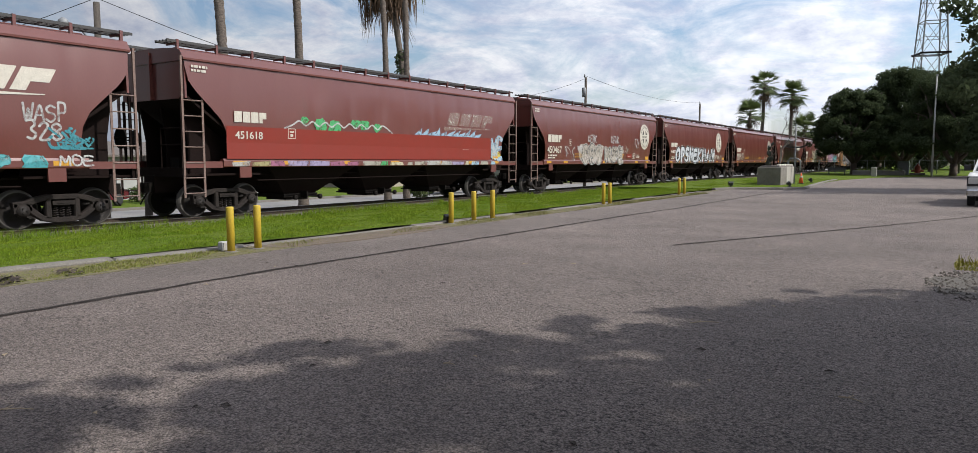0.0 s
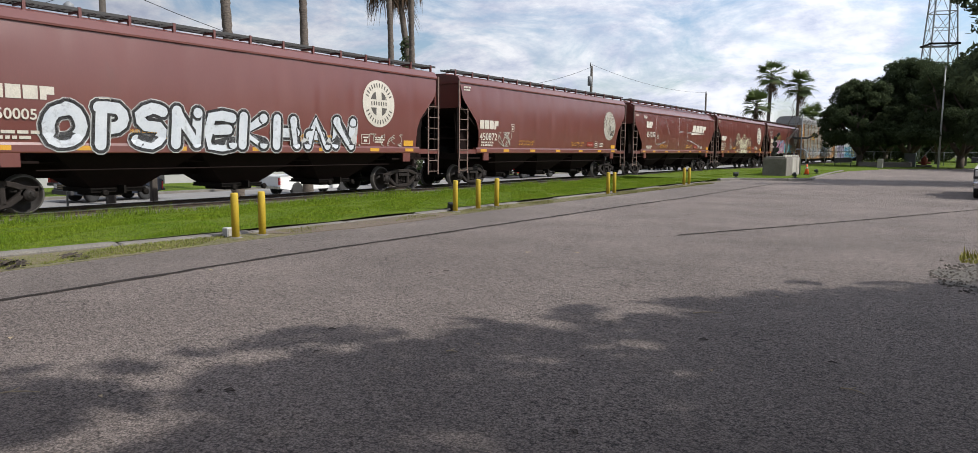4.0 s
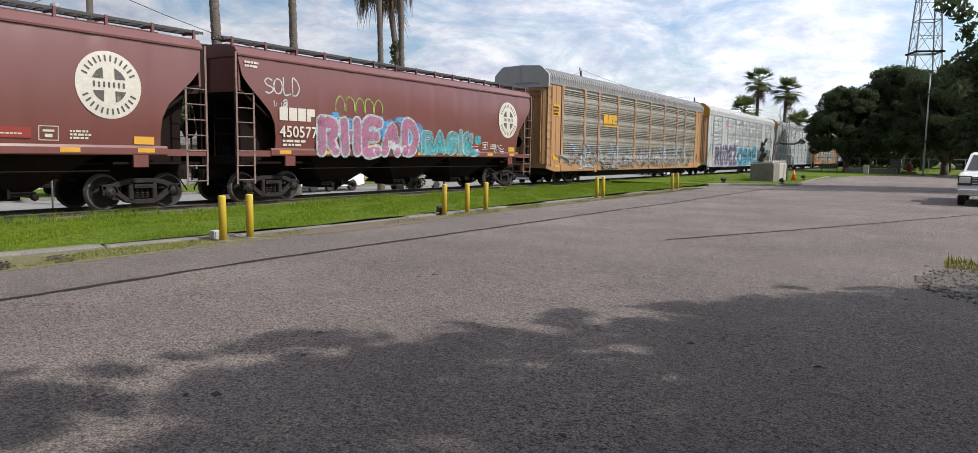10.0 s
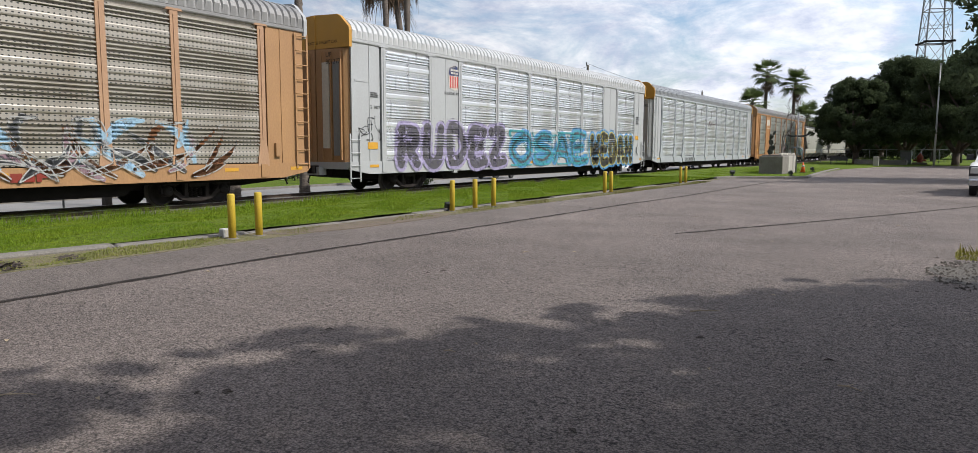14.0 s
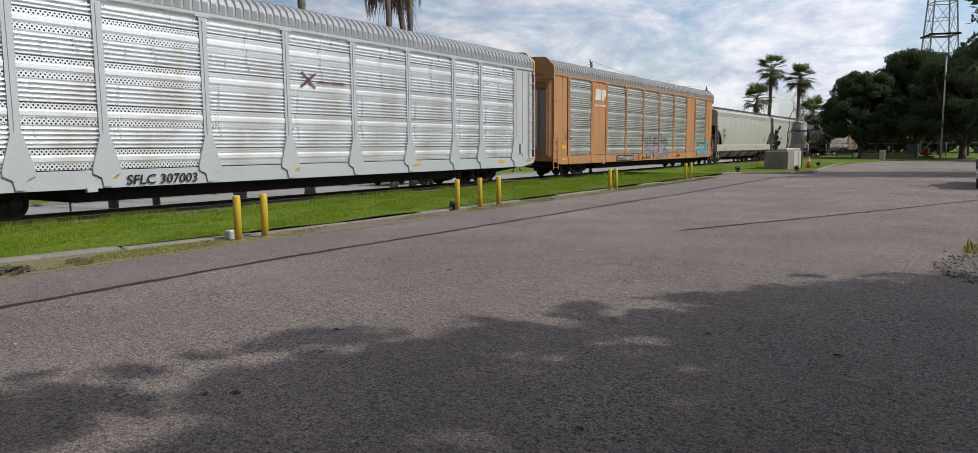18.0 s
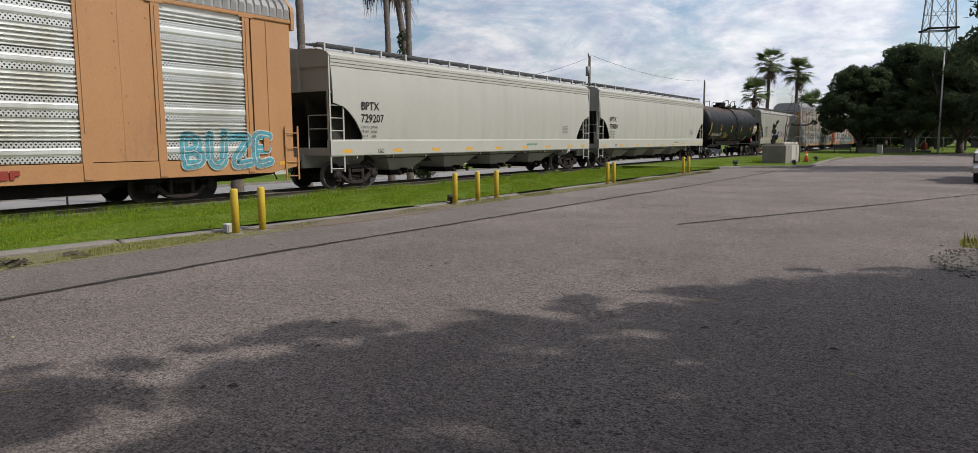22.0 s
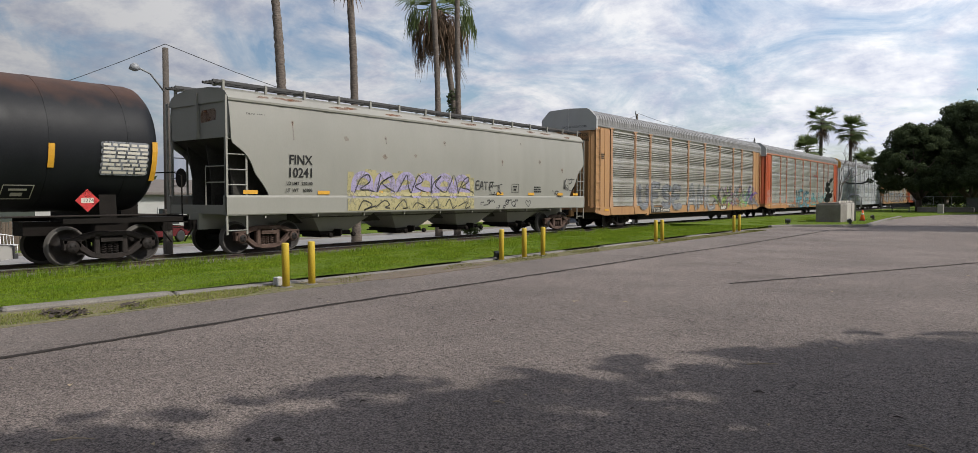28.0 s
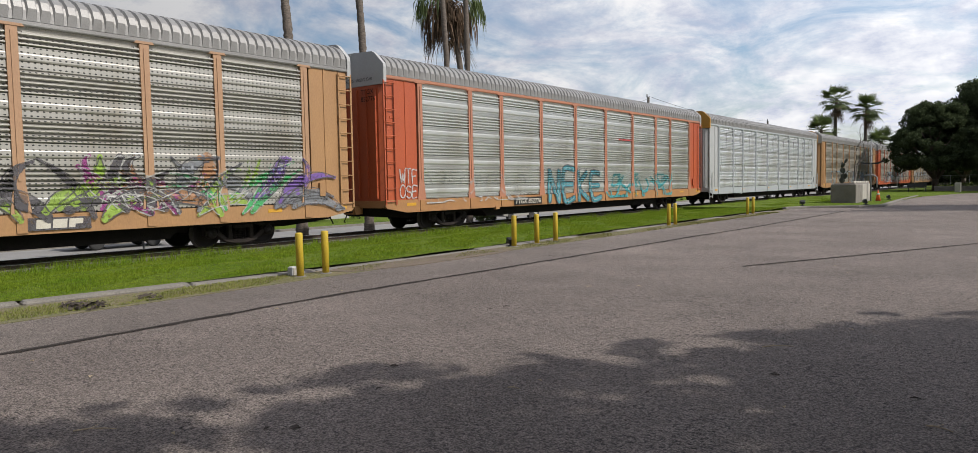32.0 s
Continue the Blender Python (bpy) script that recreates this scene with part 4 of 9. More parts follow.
    if strips:  # repainted strips on the end doors
        for x0, x1, z, mat, lab in ((0.86, 1.16, 1.35, PRIMER, "dull grey primer strip"), (0.34, 0.66, 1.6, INK_WHITE, "pale stencil strip")):
            part("door_strip", Shape().box(x0, x1, -0.012, 0.06, z, 4.55), mat, car, lab)
    short = close_fit
    for x, y, turn in ((1.56, 0.03, 0), (1.56, L - 0.52, 0), (-1.56, 0.52, 180), (-1.56, L - 0.03, 180)):
        part("ladder", kept(("ladder", "rack", short), lambda: ladder_shape(0.48, 0.45 if short else 0.98, 2.1 if short else 5.15, 0.44)), end_paint, car, at=pose(x + (0.05 if x > 0 else -0.05), y, 0, 0, 0, turn))
    part("deck", kept("rack_deck", lambda: Shape().box(-1.47, 1.47, 0.1, L - 0.1, 1.0, 1.1)), STEEL_DARK, car)
    part("centre_sill", kept("rack_centre_sill", lambda: Shape().prism([(2.5, 0.62), (5.6, 0.62), (5.9, 0.36), (L - 5.9, 0.36), (L - 5.6, 0.62), (L - 2.5, 0.62), (L - 2.5, 0.996), (2.5, 0.996)], "x", -1.2, 1.2)), STEEL_DARK, car)
    for yy, turn in ((0, 0), (L, 180)):
        part("draft_sill", kept("rack_draft_sill", lambda: Shape().prism([(0.15, 0.6), (1.9, 0.46), (6.0, 0.46), (6.0, 0.994), (0.15, 0.994)], "x", -0.6, 0.6)), STEEL_DARK, car, at=pose(0, yy, 0, 0, 0, turn))
    part("upper_deck", kept("rack_upper_deck", lambda: Shape().box(-1.45, 1.45, 0.6, L - 0.6, 3.0, 3.06)), STEEL_DARK, car)
    for y in (0.9, 6.2, 12.0, 18.0, 24.0, L - 0.9):
        part("reflector", kept(("reflector", "rack"), lambda: Shape().box(0, 0.006, -0.23, 0.23, -0.05, 0.05)), REFLECT_YELLOW, car, "yellow reflective strip", pose(1.583, y + 0.35, 0.98))
    return car


ROOF_STEEL = surface("roof_galvanised", (0.25, 0.247, 0.245), (0.19, 0.185, 0.18), 1.0, 1, 30, 0.1, 0.5, 0.3)


def tank_car(lead):
    car = root("tank_car", pose(TRACK_X, lead, 0), "black tank car with rusty brown top and white lettering", "tank car", "cars of the freight train")
    RIDERS.append((car, lead))
    L, r, zc = 16.9, 1.61, 2.90

    def shell():
        s = Shape()
        prof = [(0.52, 0.02), (0.54, 0.5), (0.59, 0.95), (0.67, 1.25), (0.77, 1.46), (0.90, 1.58), (1.04, r), (1.2, r)]
        s.lathe(prof + [(L - a, b) for a, b in reversed(prof)], "y", (0, 0, zc), 64)
        return s
    tank = part("tank", shell(), TANK_SHELL, car)
    for k in range(9):
        part("weld_seam", kept("tank_seam", lambda: Shape().lathe([(-0.045, r - 0.01), (-0.04, r + 0.007), (0.04, r + 0.007), (0.045, r - 0.01)], "y", (0, 0, zc), 64, False)), TANK_SHELL, tank, at=pose(0, 1.5 + k * 1.735, 0))
    for d, yy, turn in ((1, 0, 0), (-1, L, 180)):
        def stub():
            s = Shape()
            s.box(-1.5, 1.5, 0.0, 0.12, 0.98, 1.18)
            s.box(-0.3, 0.3, -0.1, 3.4, 0.72, 1.05)
            s.prism([(-1.4, 1.02), (1.4, 1.02), (1.35, 1.7), (1.0, 1.55), (0.5, 1.4), (-0.5, 1.4), (-1.0, 1.55), (-1.35, 1.7)], "y", 1.75, 2.15)
            s.box(1.42, 1.5, 0.0, 3.0, 1.02, 1.14)
            s.box(-1.5, -1.42, 0.0, 3.0, 1.02, 1.14)
            s.box(-1.45, 1.45, 0.05, 0.9, 1.10, 1.14)
            return s
        part("stub_sill", kept("stub_sill", stub), STEEL_DARK, car, at=pose(0, yy, 0, 0, 0, turn))

        def rails():
            s = Shape()
            s.tube([(1.35, 0.06, 1.15), (1.35, 0.06, 2.2), (0.9, 0.05, 2.3), (-0.9, 0.05, 2.3), (-1.35, 0.06, 2.2), (-1.35, 0.06, 1.15)], 0.02, 6)
            s.tube([(1.5, 0.05, 1.0), (1.5, 0.05, 0.42), (1.5, 0.5, 0.42), (1.5, 0.5, 1.0)], 0.018, 6)
            s.box(0.5, 0.8, 0.3, 0.75, 1.15, 1.5)
            return s
        part("end_handrail", kept("tank_rails", rails), STEEL_DARK, car, at=pose(0, yy, 0, 0, 0, turn))
        coupler(car, yy, -d)
        bogie(car, yy + d * 1.75, 0.457)
    part("walkway", Shape().box(-0.75, 0.75, 7.2, 9.9, zc + r + 0.02, zc + r + 0.07), GRATING, car)
    for x in (-0.85, 0.85):
        for y0, y1 in ((6.6, 8.15), (9.0, 10.3)):
            z = zc + r
            part("safety_railing", Shape().tube([(x, y0, z - 0.1), (x, y0, z + 0.42), (x, y0 + 0.15, z + 0.5), (x, y1, z + 0.66), (x, y1 + 0.1, z + 0.6), (x, y1 + 0.12, z - 0.1)], 0.03, 6), STEEL_DARK, car)
    part("valve_dome", Shape().lathe([(zc + r - 0.1, 0.45), (zc + r + 0.42, 0.45), (zc + r + 0.5, 0.4)], "z", (0, 8.75, 0), 18).box(-0.3, 0.3, 7.5, 7.9, zc + r, zc + r + 0.25), STEEL_DARK, car)
    s = Shape()
    for y in (8.35, 8.75):
        s.tube([(1.45, y, 0.55)] + [((r + 0.09) * math.cos(a), y, zc + (r + 0.09) * math.sin(a)) for a in [i * math.pi / 2 / 9 - 0.35 for i in range(12)] if a < 1.4], 0.022, 5)
    for i in range(15):
        a = -0.5 + i * 0.13
        x, z = (r + 0.09) * math.cos(a), zc + (r + 0.09) * math.sin(a)
        s.tube([(max(x, 1.45) if a < -0.3 else x, 8.35, z), (max(x, 1.45) if a < -0.3 else x, 8.75, z)], 0.016, 5)
    for z in (0.6, 0.95, 1.3, 1.65):
        s.tube([(1.46, 8.35, z), (1.46, 8.75, z)], 0.016, 5)
    part("ladder", s, STEEL_DARK, car)
    part("side_pipe", Shape().tube([(1.5, 0.6, 1.2), (1.5, L - 0.6, 1.2)], 0.025, 6).tube([(1.2, 6.2, 0.95), (1.2, 10.0, 0.95)], 0.04, 6), TRUCK_RUST, car)
    part("underframe", Shape().prism([(4.2, 1.5), (12.7, 1.5), (12.2, 1.12), (4.7, 1.12)], "x", -0.9, 0.9), STEEL_DARK, car)
    part("outlet", Shape().lathe([(0.75, 0.22), (1.36, 0.3)], "z", (0, 8.5, 0), 14).box(-0.5, 0.5, 6.3, 6.9, 0.8, 1.4), STEEL_DARK, car)
    return car


def tank_shell_paint():
    m = surface("tank_black_rusty_top", (0.0055, 0.0065, 0.0085), (0.010, 0.011, 0.0135), 1.0, 1.0, 25, 0.2, 0.52, bump=0.05, gloss=0.2)
    n, l = m.node_tree.nodes, m.node_tree.links
    b = n["Principled BSDF"]
    old = b.inputs["Base Color"].links[0].from_socket
    tc, sep, no, ad, mr, mx = (n.new("ShaderNodeTexCoord"), n.new("ShaderNodeSeparateXYZ"), n.new("ShaderNodeTexNoise"), n.new("ShaderNodeMath"), n.new("ShaderNodeMapRange"), n.new("ShaderNodeMix"))
    l.new(tc.outputs["Object"], sep.inputs[0])
    l.new(tc.outputs["Object"], no.inputs["Vector"])
    no.inputs["Scale"].default_value, no.inputs["Detail"].default_value = 1.6, 8.0
    ad.operation = "ADD"
    l.new(sep.outputs["Z"], ad.inputs[0])
    l.new(no.outputs["Fac"], ad.inputs[1])
    mr.inputs["From Min"].default_value, mr.inputs["From Max"].default_value = 4.35, 4.85
    l.new(ad.outputs[0], mr.inputs["Value"])
    mx.data_type = "RGBA"
    l.new(mr.outputs[0], mx.inputs["Factor"])
    l.new(old, mx.inputs[6])
    mx.inputs[7].default_value = (0.060, 0.031, 0.021, 1)
    l.new(mx.outputs[2], b.inputs["Base Color"])
    return m


TANK_SHELL = tank_shell_paint()
SILVER_PAINT = surface("grey_silver_paint", (0.395, 0.42, 0.445), (0.34, 0.36, 0.38), 1.2, 1, 30, 0.06, 0.45, 0.2, stain=(0.33, 0.29, 0.25), stain_scale=0.9, stain_low=0.62, stain_high=0.85, stretch=(1, 1, 0.4))
TAN_FADED = surface("sun_faded_tan_paint", (0.355, 0.215, 0.125), (0.30, 0.172, 0.098), 1.4, 1.0, 30, 0.1, 0.6, bump=0.08, stain=(0.20, 0.10, 0.055), stain_scale=1.0, stain_low=0.6, stain_high=0.8, stretch=(1, 1, 0.4))
ORANGE_FADED = surface("sun_faded_orange_paint", (0.36, 0.14, 0.075), (0.31, 0.15, 0.10), 1.4, 1.0, 30, 0.1, 0.6, bump=0.08, stretch=(1, 1, 0.4))
PRIMER = surface("grey_primer", (0.20, 0.205, 0.21), (0.12, 0.125, 0.13), 1.5, 1.2, 30, 0.15, 0.6, stretch=(1, 1, 0.3))
SILVER_ROOF = surface("bright_galvanised_roof", (0.30, 0.31, 0.325), (0.24, 0.25, 0.26), 1, 1, 30, 0.05, 0.45, 0.4)
UP_ROOF = surface("white_roof", (0.50, 0.51, 0.51), (0.44, 0.44, 0.44), 1, 1, 30, 0.05, 0.45, 0.3)
GOLD = surface("golden_yellow_paint", (0.44, 0.23, 0.03), (0.37, 0.19, 0.03), 1.2, 1, 30, 0.08, 0.5)

CARS = {}
BROWN_LEADS = [-7.0, 11.65, 30.45, 49.1, 67.85, 86.55, 104.75, 123.1]
BROWN_LABELS = ["reddish-brown covered hopper with white and blue graffiti", "reddish-brown covered hopper with a fresh red repaint panel",
                "reddish-brown covered hopper with silver graffiti and round emblem", "reddish-brown covered hopper with large white graffiti letters",
                "reddish-brown covered hopper with a faded white disc", "reddish-brown covered hopper with chalky white scrawl",
                "reddish-brown covered hopper with cream ornamental graffiti", "reddish-brown covered hopper with pink and teal graffiti"]
for i, (y, lab) in enumerate(zip(BROWN_LEADS, BROWN_LABELS)):
    CARS[i] = hopper_car(y, lab, BROWN, BROWN_SHADED, "brown", seed=i, slant=i == 5)
CARS[8] = autorack(142.0, "weathered autorack with tan posts and galvanised panels", TAN_FADED, PANEL_OLD, TAN, TAN, WHITE, mark="TTGX 996018")
CARS[9] = autorack(171.1, "white autorack with bright panels and dark graffiti", WHITE, PANEL_NEW, WHITE, WHITE, GOLD, plates=(1, 7), roof_paint=UP_ROOF, close_fit=True, mark="UP 801277", door_paint=TAN, strips=True)
CARS[10] = autorack(199.9, "silver-grey autorack with bright perforated panels", SILVER_PAINT, PANEL_NEW, WHITE, SILVER_PAINT, GOLD, roof_paint=SILVER_ROOF, mark="SFLC 307003")
CARS[11] = autorack(229.05, "dull tan autorack with pale panels and flat plates", TAN_DULL, PANEL_MID, TAN_DULL, TAN_DULL, TAN, plates=(1, 7), close_fit=True, mark="CTTX 694267", strips=True)
CARS[12] = hopper_car(257.8, "clean grey-white covered hopper with black lettering", CREAM, GREY_SHADED, "cream", 19.5, 1)
CARS[13] = hopper_car(278.65, "clean grey-white covered hopper with black lettering", CREAM, GREY_SHADED, "cream", 19.5, 2)
CARS[14] = tank_car(299.7)
CARS[15] = hopper_car(317.75, "old grey covered hopper with rust stains and graffiti", GREY_OLD, GREY_SHADED, "grey", 19.4, 3)
CARS[16] = autorack(338.25, "weathered autorack with tan posts and colourful graffiti", TAN_FADED, PANEL_AGED, TAN, TAN, WHITE, mark="TTGX 853658")
CARS[17] = autorack(366.9, "autorack with orange-red posts and pale panels", ORANGE_FADED, PANEL_MID, ORANGE, TAN_DULL, WHITE, mark="TTGX 852776")
CARS[18] = autorack(395.6, "white autorack with bright perforated panels", SILVER_PAINT, PANEL_NEW, WHITE, SILVER_PAINT, GOLD, close_fit=True)
CARS[19] = autorack(424.3, "weathered autorack with tan posts and galvanised panels", TAN, PANEL_OLD, TAN, TAN, WHITE)
CARS[20] = autorack(453.0, "weathered autorack with orange posts and galvanised panels", ORANGE, PANEL_OLD, ORANGE, ORANGE, WHITE)
CARS[21] = autorack(481.7, "weathered autorack with tan posts and galvanised panels", TAN, PANEL_OLD, TAN, TAN, WHITE)
CARS[22] = autorack(510.4, "weathered autorack with tan posts and galvanised panels", TAN, PANEL_OLD, TAN, TAN, WHITE)


# ---- ground ----
def sheet(name, outline, z, mat, label, category, thick=0.2):
    s = Shape()
    s.prism([(x, y) for x, y in outline], "z", z - thick, z)
    return tagged(part(name, s, mat), label, category, kind="structure")


tagged(part("ground", Shape().quad((-21.0, -2500, -0.22), (2500, -2500, -0.22), (2500, 2500, -0.22), (-21.0, 2500, -0.22)), EARTH), "flat earth and rough grass to the horizon", "ground", kind="structure")
sheet("parking_lot", [(-10.15, -60), (60, -60), (60, 95), (0.5, 92), (-6.6, 78), (-8.3, 66), (-8.0, 57), (-7.15, 44.0), (-8.2, 42.6), (-10.4, 41.2), (-10.9, 39.6), (-10.3, 20)], 0.0, ASPHALT, "worn grey asphalt lot with exposed stones", "asphalt")
sheet("asphalt_margin", [(-10.15, -10), (-8.25, -10), (-8.3, 3), (-8.4, 7), (-8.3, 10), (-8.2, 13.5), (-8.12, 20), (-7.95, 25), (-7.9, 38), (-10.5, 38), (-10.3, 20)], 0.004, MARGIN, "smoother pale strip of asphalt along the verge", "asphalt", 0.1)
sheet("verge", [(-12.1, -60), (-10.12, -60), (-10.12, 4), (-10.25, 9), (-10.32, 20), (-10.8, 39.2), (-11.1, 39.5), (-11.2, 20), (-11.2, 10), (-11.9, 3.5)], 0.012, DRY, "strip of dry grass and dirt along the kerb", "verge", 0.2)
sheet("street", [(-39.0, -620), (-30.5, -620), (-30.5, 760), (-39.0, 760)], -1.2, STREET, "pale concrete street beyond the track", "road", 0.1)
sheet("far_lawn", [(-90.0, -220), (-39.4, -220), (-39.4, 520), (-90.0, 520)], -1.15, GRASS, "mown lawn across the street", "lawn", 0.15)
sheet("far_kerb", [(-39.4, -220), (-39.0, -220), (-39.0, 520), (-39.4, 520)], -1.06, CONCRETE, "concrete kerb of the street", "kerb", 0.2)
s = Shape()
s.loft([[(-20.9, y, -0.16), (-22.5, y, -0.26), (-26.0, y, -0.55), (-30.5, y, -1.19)] for y in (-620, 0, 100, 760)], closed=False)
tagged(part("shoulder", s, surface("gravel_shoulder", (0.27, 0.25, 0.22), (0.2, 0.19, 0.15), 0.8, 1.0, 25, 0.3, 0.95, bump=0.6, bump_scale=25, stain=(0.13, 0.16, 0.05), stain_scale=0.5)), "sloping gravel shoulder with patches of grass", "shoulder", kind="structure")
sheet("park_lawn", [(-16.6, 66), (-8.3, 66.0), (-6.6, 78), (0.5, 92), (60, 95), (60, 300), (-16.6, 300)], 0.02, GRASS, "park lawn under the oaks", "lawn", 0.2)

tagged(part("low_ground", Shape().quad((-2500, -2500, -1.32), (-20.95, -2500, -1.32), (-20.95, 2500, -1.32), (-2500, 2500, -1.32)).quad((-20.95, -2500, -1.32), (-20.95, -2500, -0.22), (-20.95, 2500, -0.22), (-20.95, 2500, -1.32)), EARTH), "lower ground beyond the railway, to the horizon", "ground", kind="structure")

# grass strip between kerb and track, gently uneven
def kerb_line(y):
    """The kerb bends away from the lot towards the near end."""
    return -11.05 - 0.55 * max(0.0, min(1.6, (9.5 - y) / 6.0)) ** 1.3 - max(0, y - 14) * 0.010


def strip_height(x, y):
    return 0.06 - 0.14 * max(0.0, (-13.5 - x) / 3.3) + 0.025 * noise.noise(Vector((x * 0.7, y * 0.7, 0)))


s = Shape()
xs = [-16.9, -16.3, -15.5, -14.5, -13.5, -12.5, -11.7, -11.2]
ys = [-20 + k * 0.7 for k in range(125)]
s.loft([[(min(x, kerb_line(y) - 0.13), y, strip_height(x, y)) for x in xs] for y in ys], closed=False, smooth=True)
tagged(part("grass_strip", s, GRASS), "bright green grass strip beside the track", "grass", kind="structure")
s = Shape()
s.prism([(-11.2, 39.8), (-10.6, 41.4), (-8.3, 42.9), (-7.35, 44.2), (-8.2, 57), (-8.5, 66), (-16.7, 66), (-16.9, 39.8)], "z", -0.15, 0.09)
tagged(part("island_grass", s, GRASS), "grass island with a kerb", "grass", kind="structure")

# ballast, ties and rails
s = Shape()
s.prism([(-21.4, -0.2), (-16.75, -0.2), (-17.3, -0.10), (-20.7, -0.10)], "y", -420, 560)
tagged(part("ballast", s, BALLAST), "dirty crushed stone under the track", "ballast", kind="structure")


def rail_shape(x):
    s = Shape()
    s.prism([(x - 0.07, -0.17), (x + 0.07, -0.17), (x + 0.07, -0.15), (x + 0.012, -0.13), (x + 0.012, -0.045), (x + 0.036, -0.03), (x + 0.036, -0.006), (x - 0.036, -0.006), (x - 0.036, -0.03), (x - 0.012, -0.045), (x - 0.012, -0.13), (x - 0.07, -0.15)], "y", -420, 560)
    return s


for x in (-0.7525, 0.7525):
    r = tagged(part("rail", rail_shape(TRACK_X + x), RAIL), "rusty steel rail with a polished top", "rail", kind="structure")
    part("rail_head", Shape().box(TRACK_X + x - 0.03, TRACK_X + x + 0.03, -420, 560, -0.006, 0.0), RAIL_TOP, r)

# kerb in cast lengths, some sunk and tilted
kerb = tagged(new("kerb"), "old concrete kerb, chipped and half sunk", "kerb", kind="structure")
rng = random.Random(4)


def kerb_mesh():
    s = Shape()
    s.chamfer(-0.12, 0.12, 0.0, 2.395, -0.2, 0.075, 0.035)
    return s


for k in range(28):
    y = -18 + k * 2.42
    if y > 37.5:
        break
    sink = rng.uniform(-0.05, 0.0) - (0.03 if y > 18 else 0)
    x = kerb_line(y)
    part("kerb_stone", kept("kerb_stone", lambda: kerb_mesh()), CONCRETE, kerb, at=pose(x + rng.uniform(-0.03, 0.03), y, sink, 0, rng.uniform(-2, 2), math.degrees(math.atan2(x - kerb_line(y + 2.4), 2.4)) + rng.uniform(-0.5, 0.5)))
edge = [(-11.15, 39.6), (-10.5, 41.25), (-8.25, 42.75), (-7.25, 44.1), (-7.55, 48), (-7.8, 52), (-8.1, 57), (-8.4, 66)]
for (xa, ya), (xb, yb) in zip(edge, edge[1:]):
    d = math.hypot(xb - xa, yb - ya)
    part("kerb_stone", Shape().chamfer(-0.12, 0.12, 0, d, -0.2, 0.13, 0.03), CONCRETE, kerb, at=pose(xa, ya, 0, 0, 0, -math.degrees(math.atan2(xb - xa, yb - ya))))


# tar-sealed cracks in the asphalt
def crack(points, width, seed):
    rg = random.Random(seed)
    s, pts = Shape(), []
    for (xa, ya), (xb, yb) in zip(points, points[1:]):
        n = max(2, int(math.hypot(xb - xa, yb - ya) / 0.25))
        for k in range(n):
            f = k / n
            pts.append((xa + (xb - xa) * f + rg.gauss(0, 0.012), ya + (yb - ya) * f))
    rings = []
    for i, (x, y) in enumerate(pts):
        a, b = pts[max(0, i - 1)], pts[min(len(pts) - 1, i + 1)]
        dx, dy = b[0] - a[0], b[1] - a[1]
        m = math.hypot(dx, dy)
        w = width * rg.uniform(0.6, 1.2) / 2
        rings.append([(x - dy / m * w, y + dx / m * w, 0.009), (x + dy / m * w, y - dx / m * w, 0.009)])
    s.loft(rings, closed=False)
    return tagged(part("sealed_crack", s, TAR), "dark tar-sealed joint across the asphalt", "crack", kind="structure")


crack([(-8.15, -8), (-8.25, 3.2), (-8.4, 6.9), (-8.3, 9.8), (-8.2, 13.5), (-8.1, 20), (-7.9, 24), (-7.85, 38)], 0.105, 1)
crack([(-4.5, 13.3), (-3.14, 16.31), (-1.42, 20.32), (0.6, 25.29), (3, 30)], 0.08, 2)


# grass blades: the strip, taller at its track edge, and tufts on the verge
def blades(name, count, area, tall, seed, mat, label, height=strip_height, limit=None):
    rg = np.random.RandomState(seed)
    x0, x1, y0, y1 = area
    f = rg.rand(count) ** 1.6
    y = y0 + (y1 - y0) * f
    x = x0 + (x1 - x0) * rg.rand(count)
    if limit:
        x = np.minimum(x, np.array([limit(q) for q in y]) - 0.18 - 2.0 * rg.rand(count) * (x > np.array([limit(q) for q in y]) - 0.18))
    h = tall * (0.5 + rg.rand(count)) * (0.7 + 0.6 * (np.sin(x * 2.1 + y * 1.3) * np.sin(y * 0.7) > 0))
    w = 0.005 + 0.013 * f
    a = rg.rand(count) * 2 * math.pi
    lean = rg.rand(count) * 0.6 * h
    b = rg.rand(count) * 2 * math.pi
    z = np.array([height(p, q) for p, q in zip(x, y)]) - 0.01
    v = np.zeros((count, 3, 3))
    v[:, 0] = np.stack([x - np.cos(a) * w, y - np.sin(a) * w, z], 1)
    v[:, 1] = np.stack([x + np.cos(a) * w, y + np.sin(a) * w, z], 1)
    v[:, 2] = np.stack([x + np.cos(b) * lean, y + np.sin(b) * lean, z + h], 1)
    me = bpy.data.meshes.new(name)
    me.from_pydata(v.reshape(-1, 3).tolist(), [], np.arange(count * 3).reshape(-1, 3).tolist())
    me.materials.append(None)
    return tagged(part(name, me, mat), label, "grass", kind="stuff")


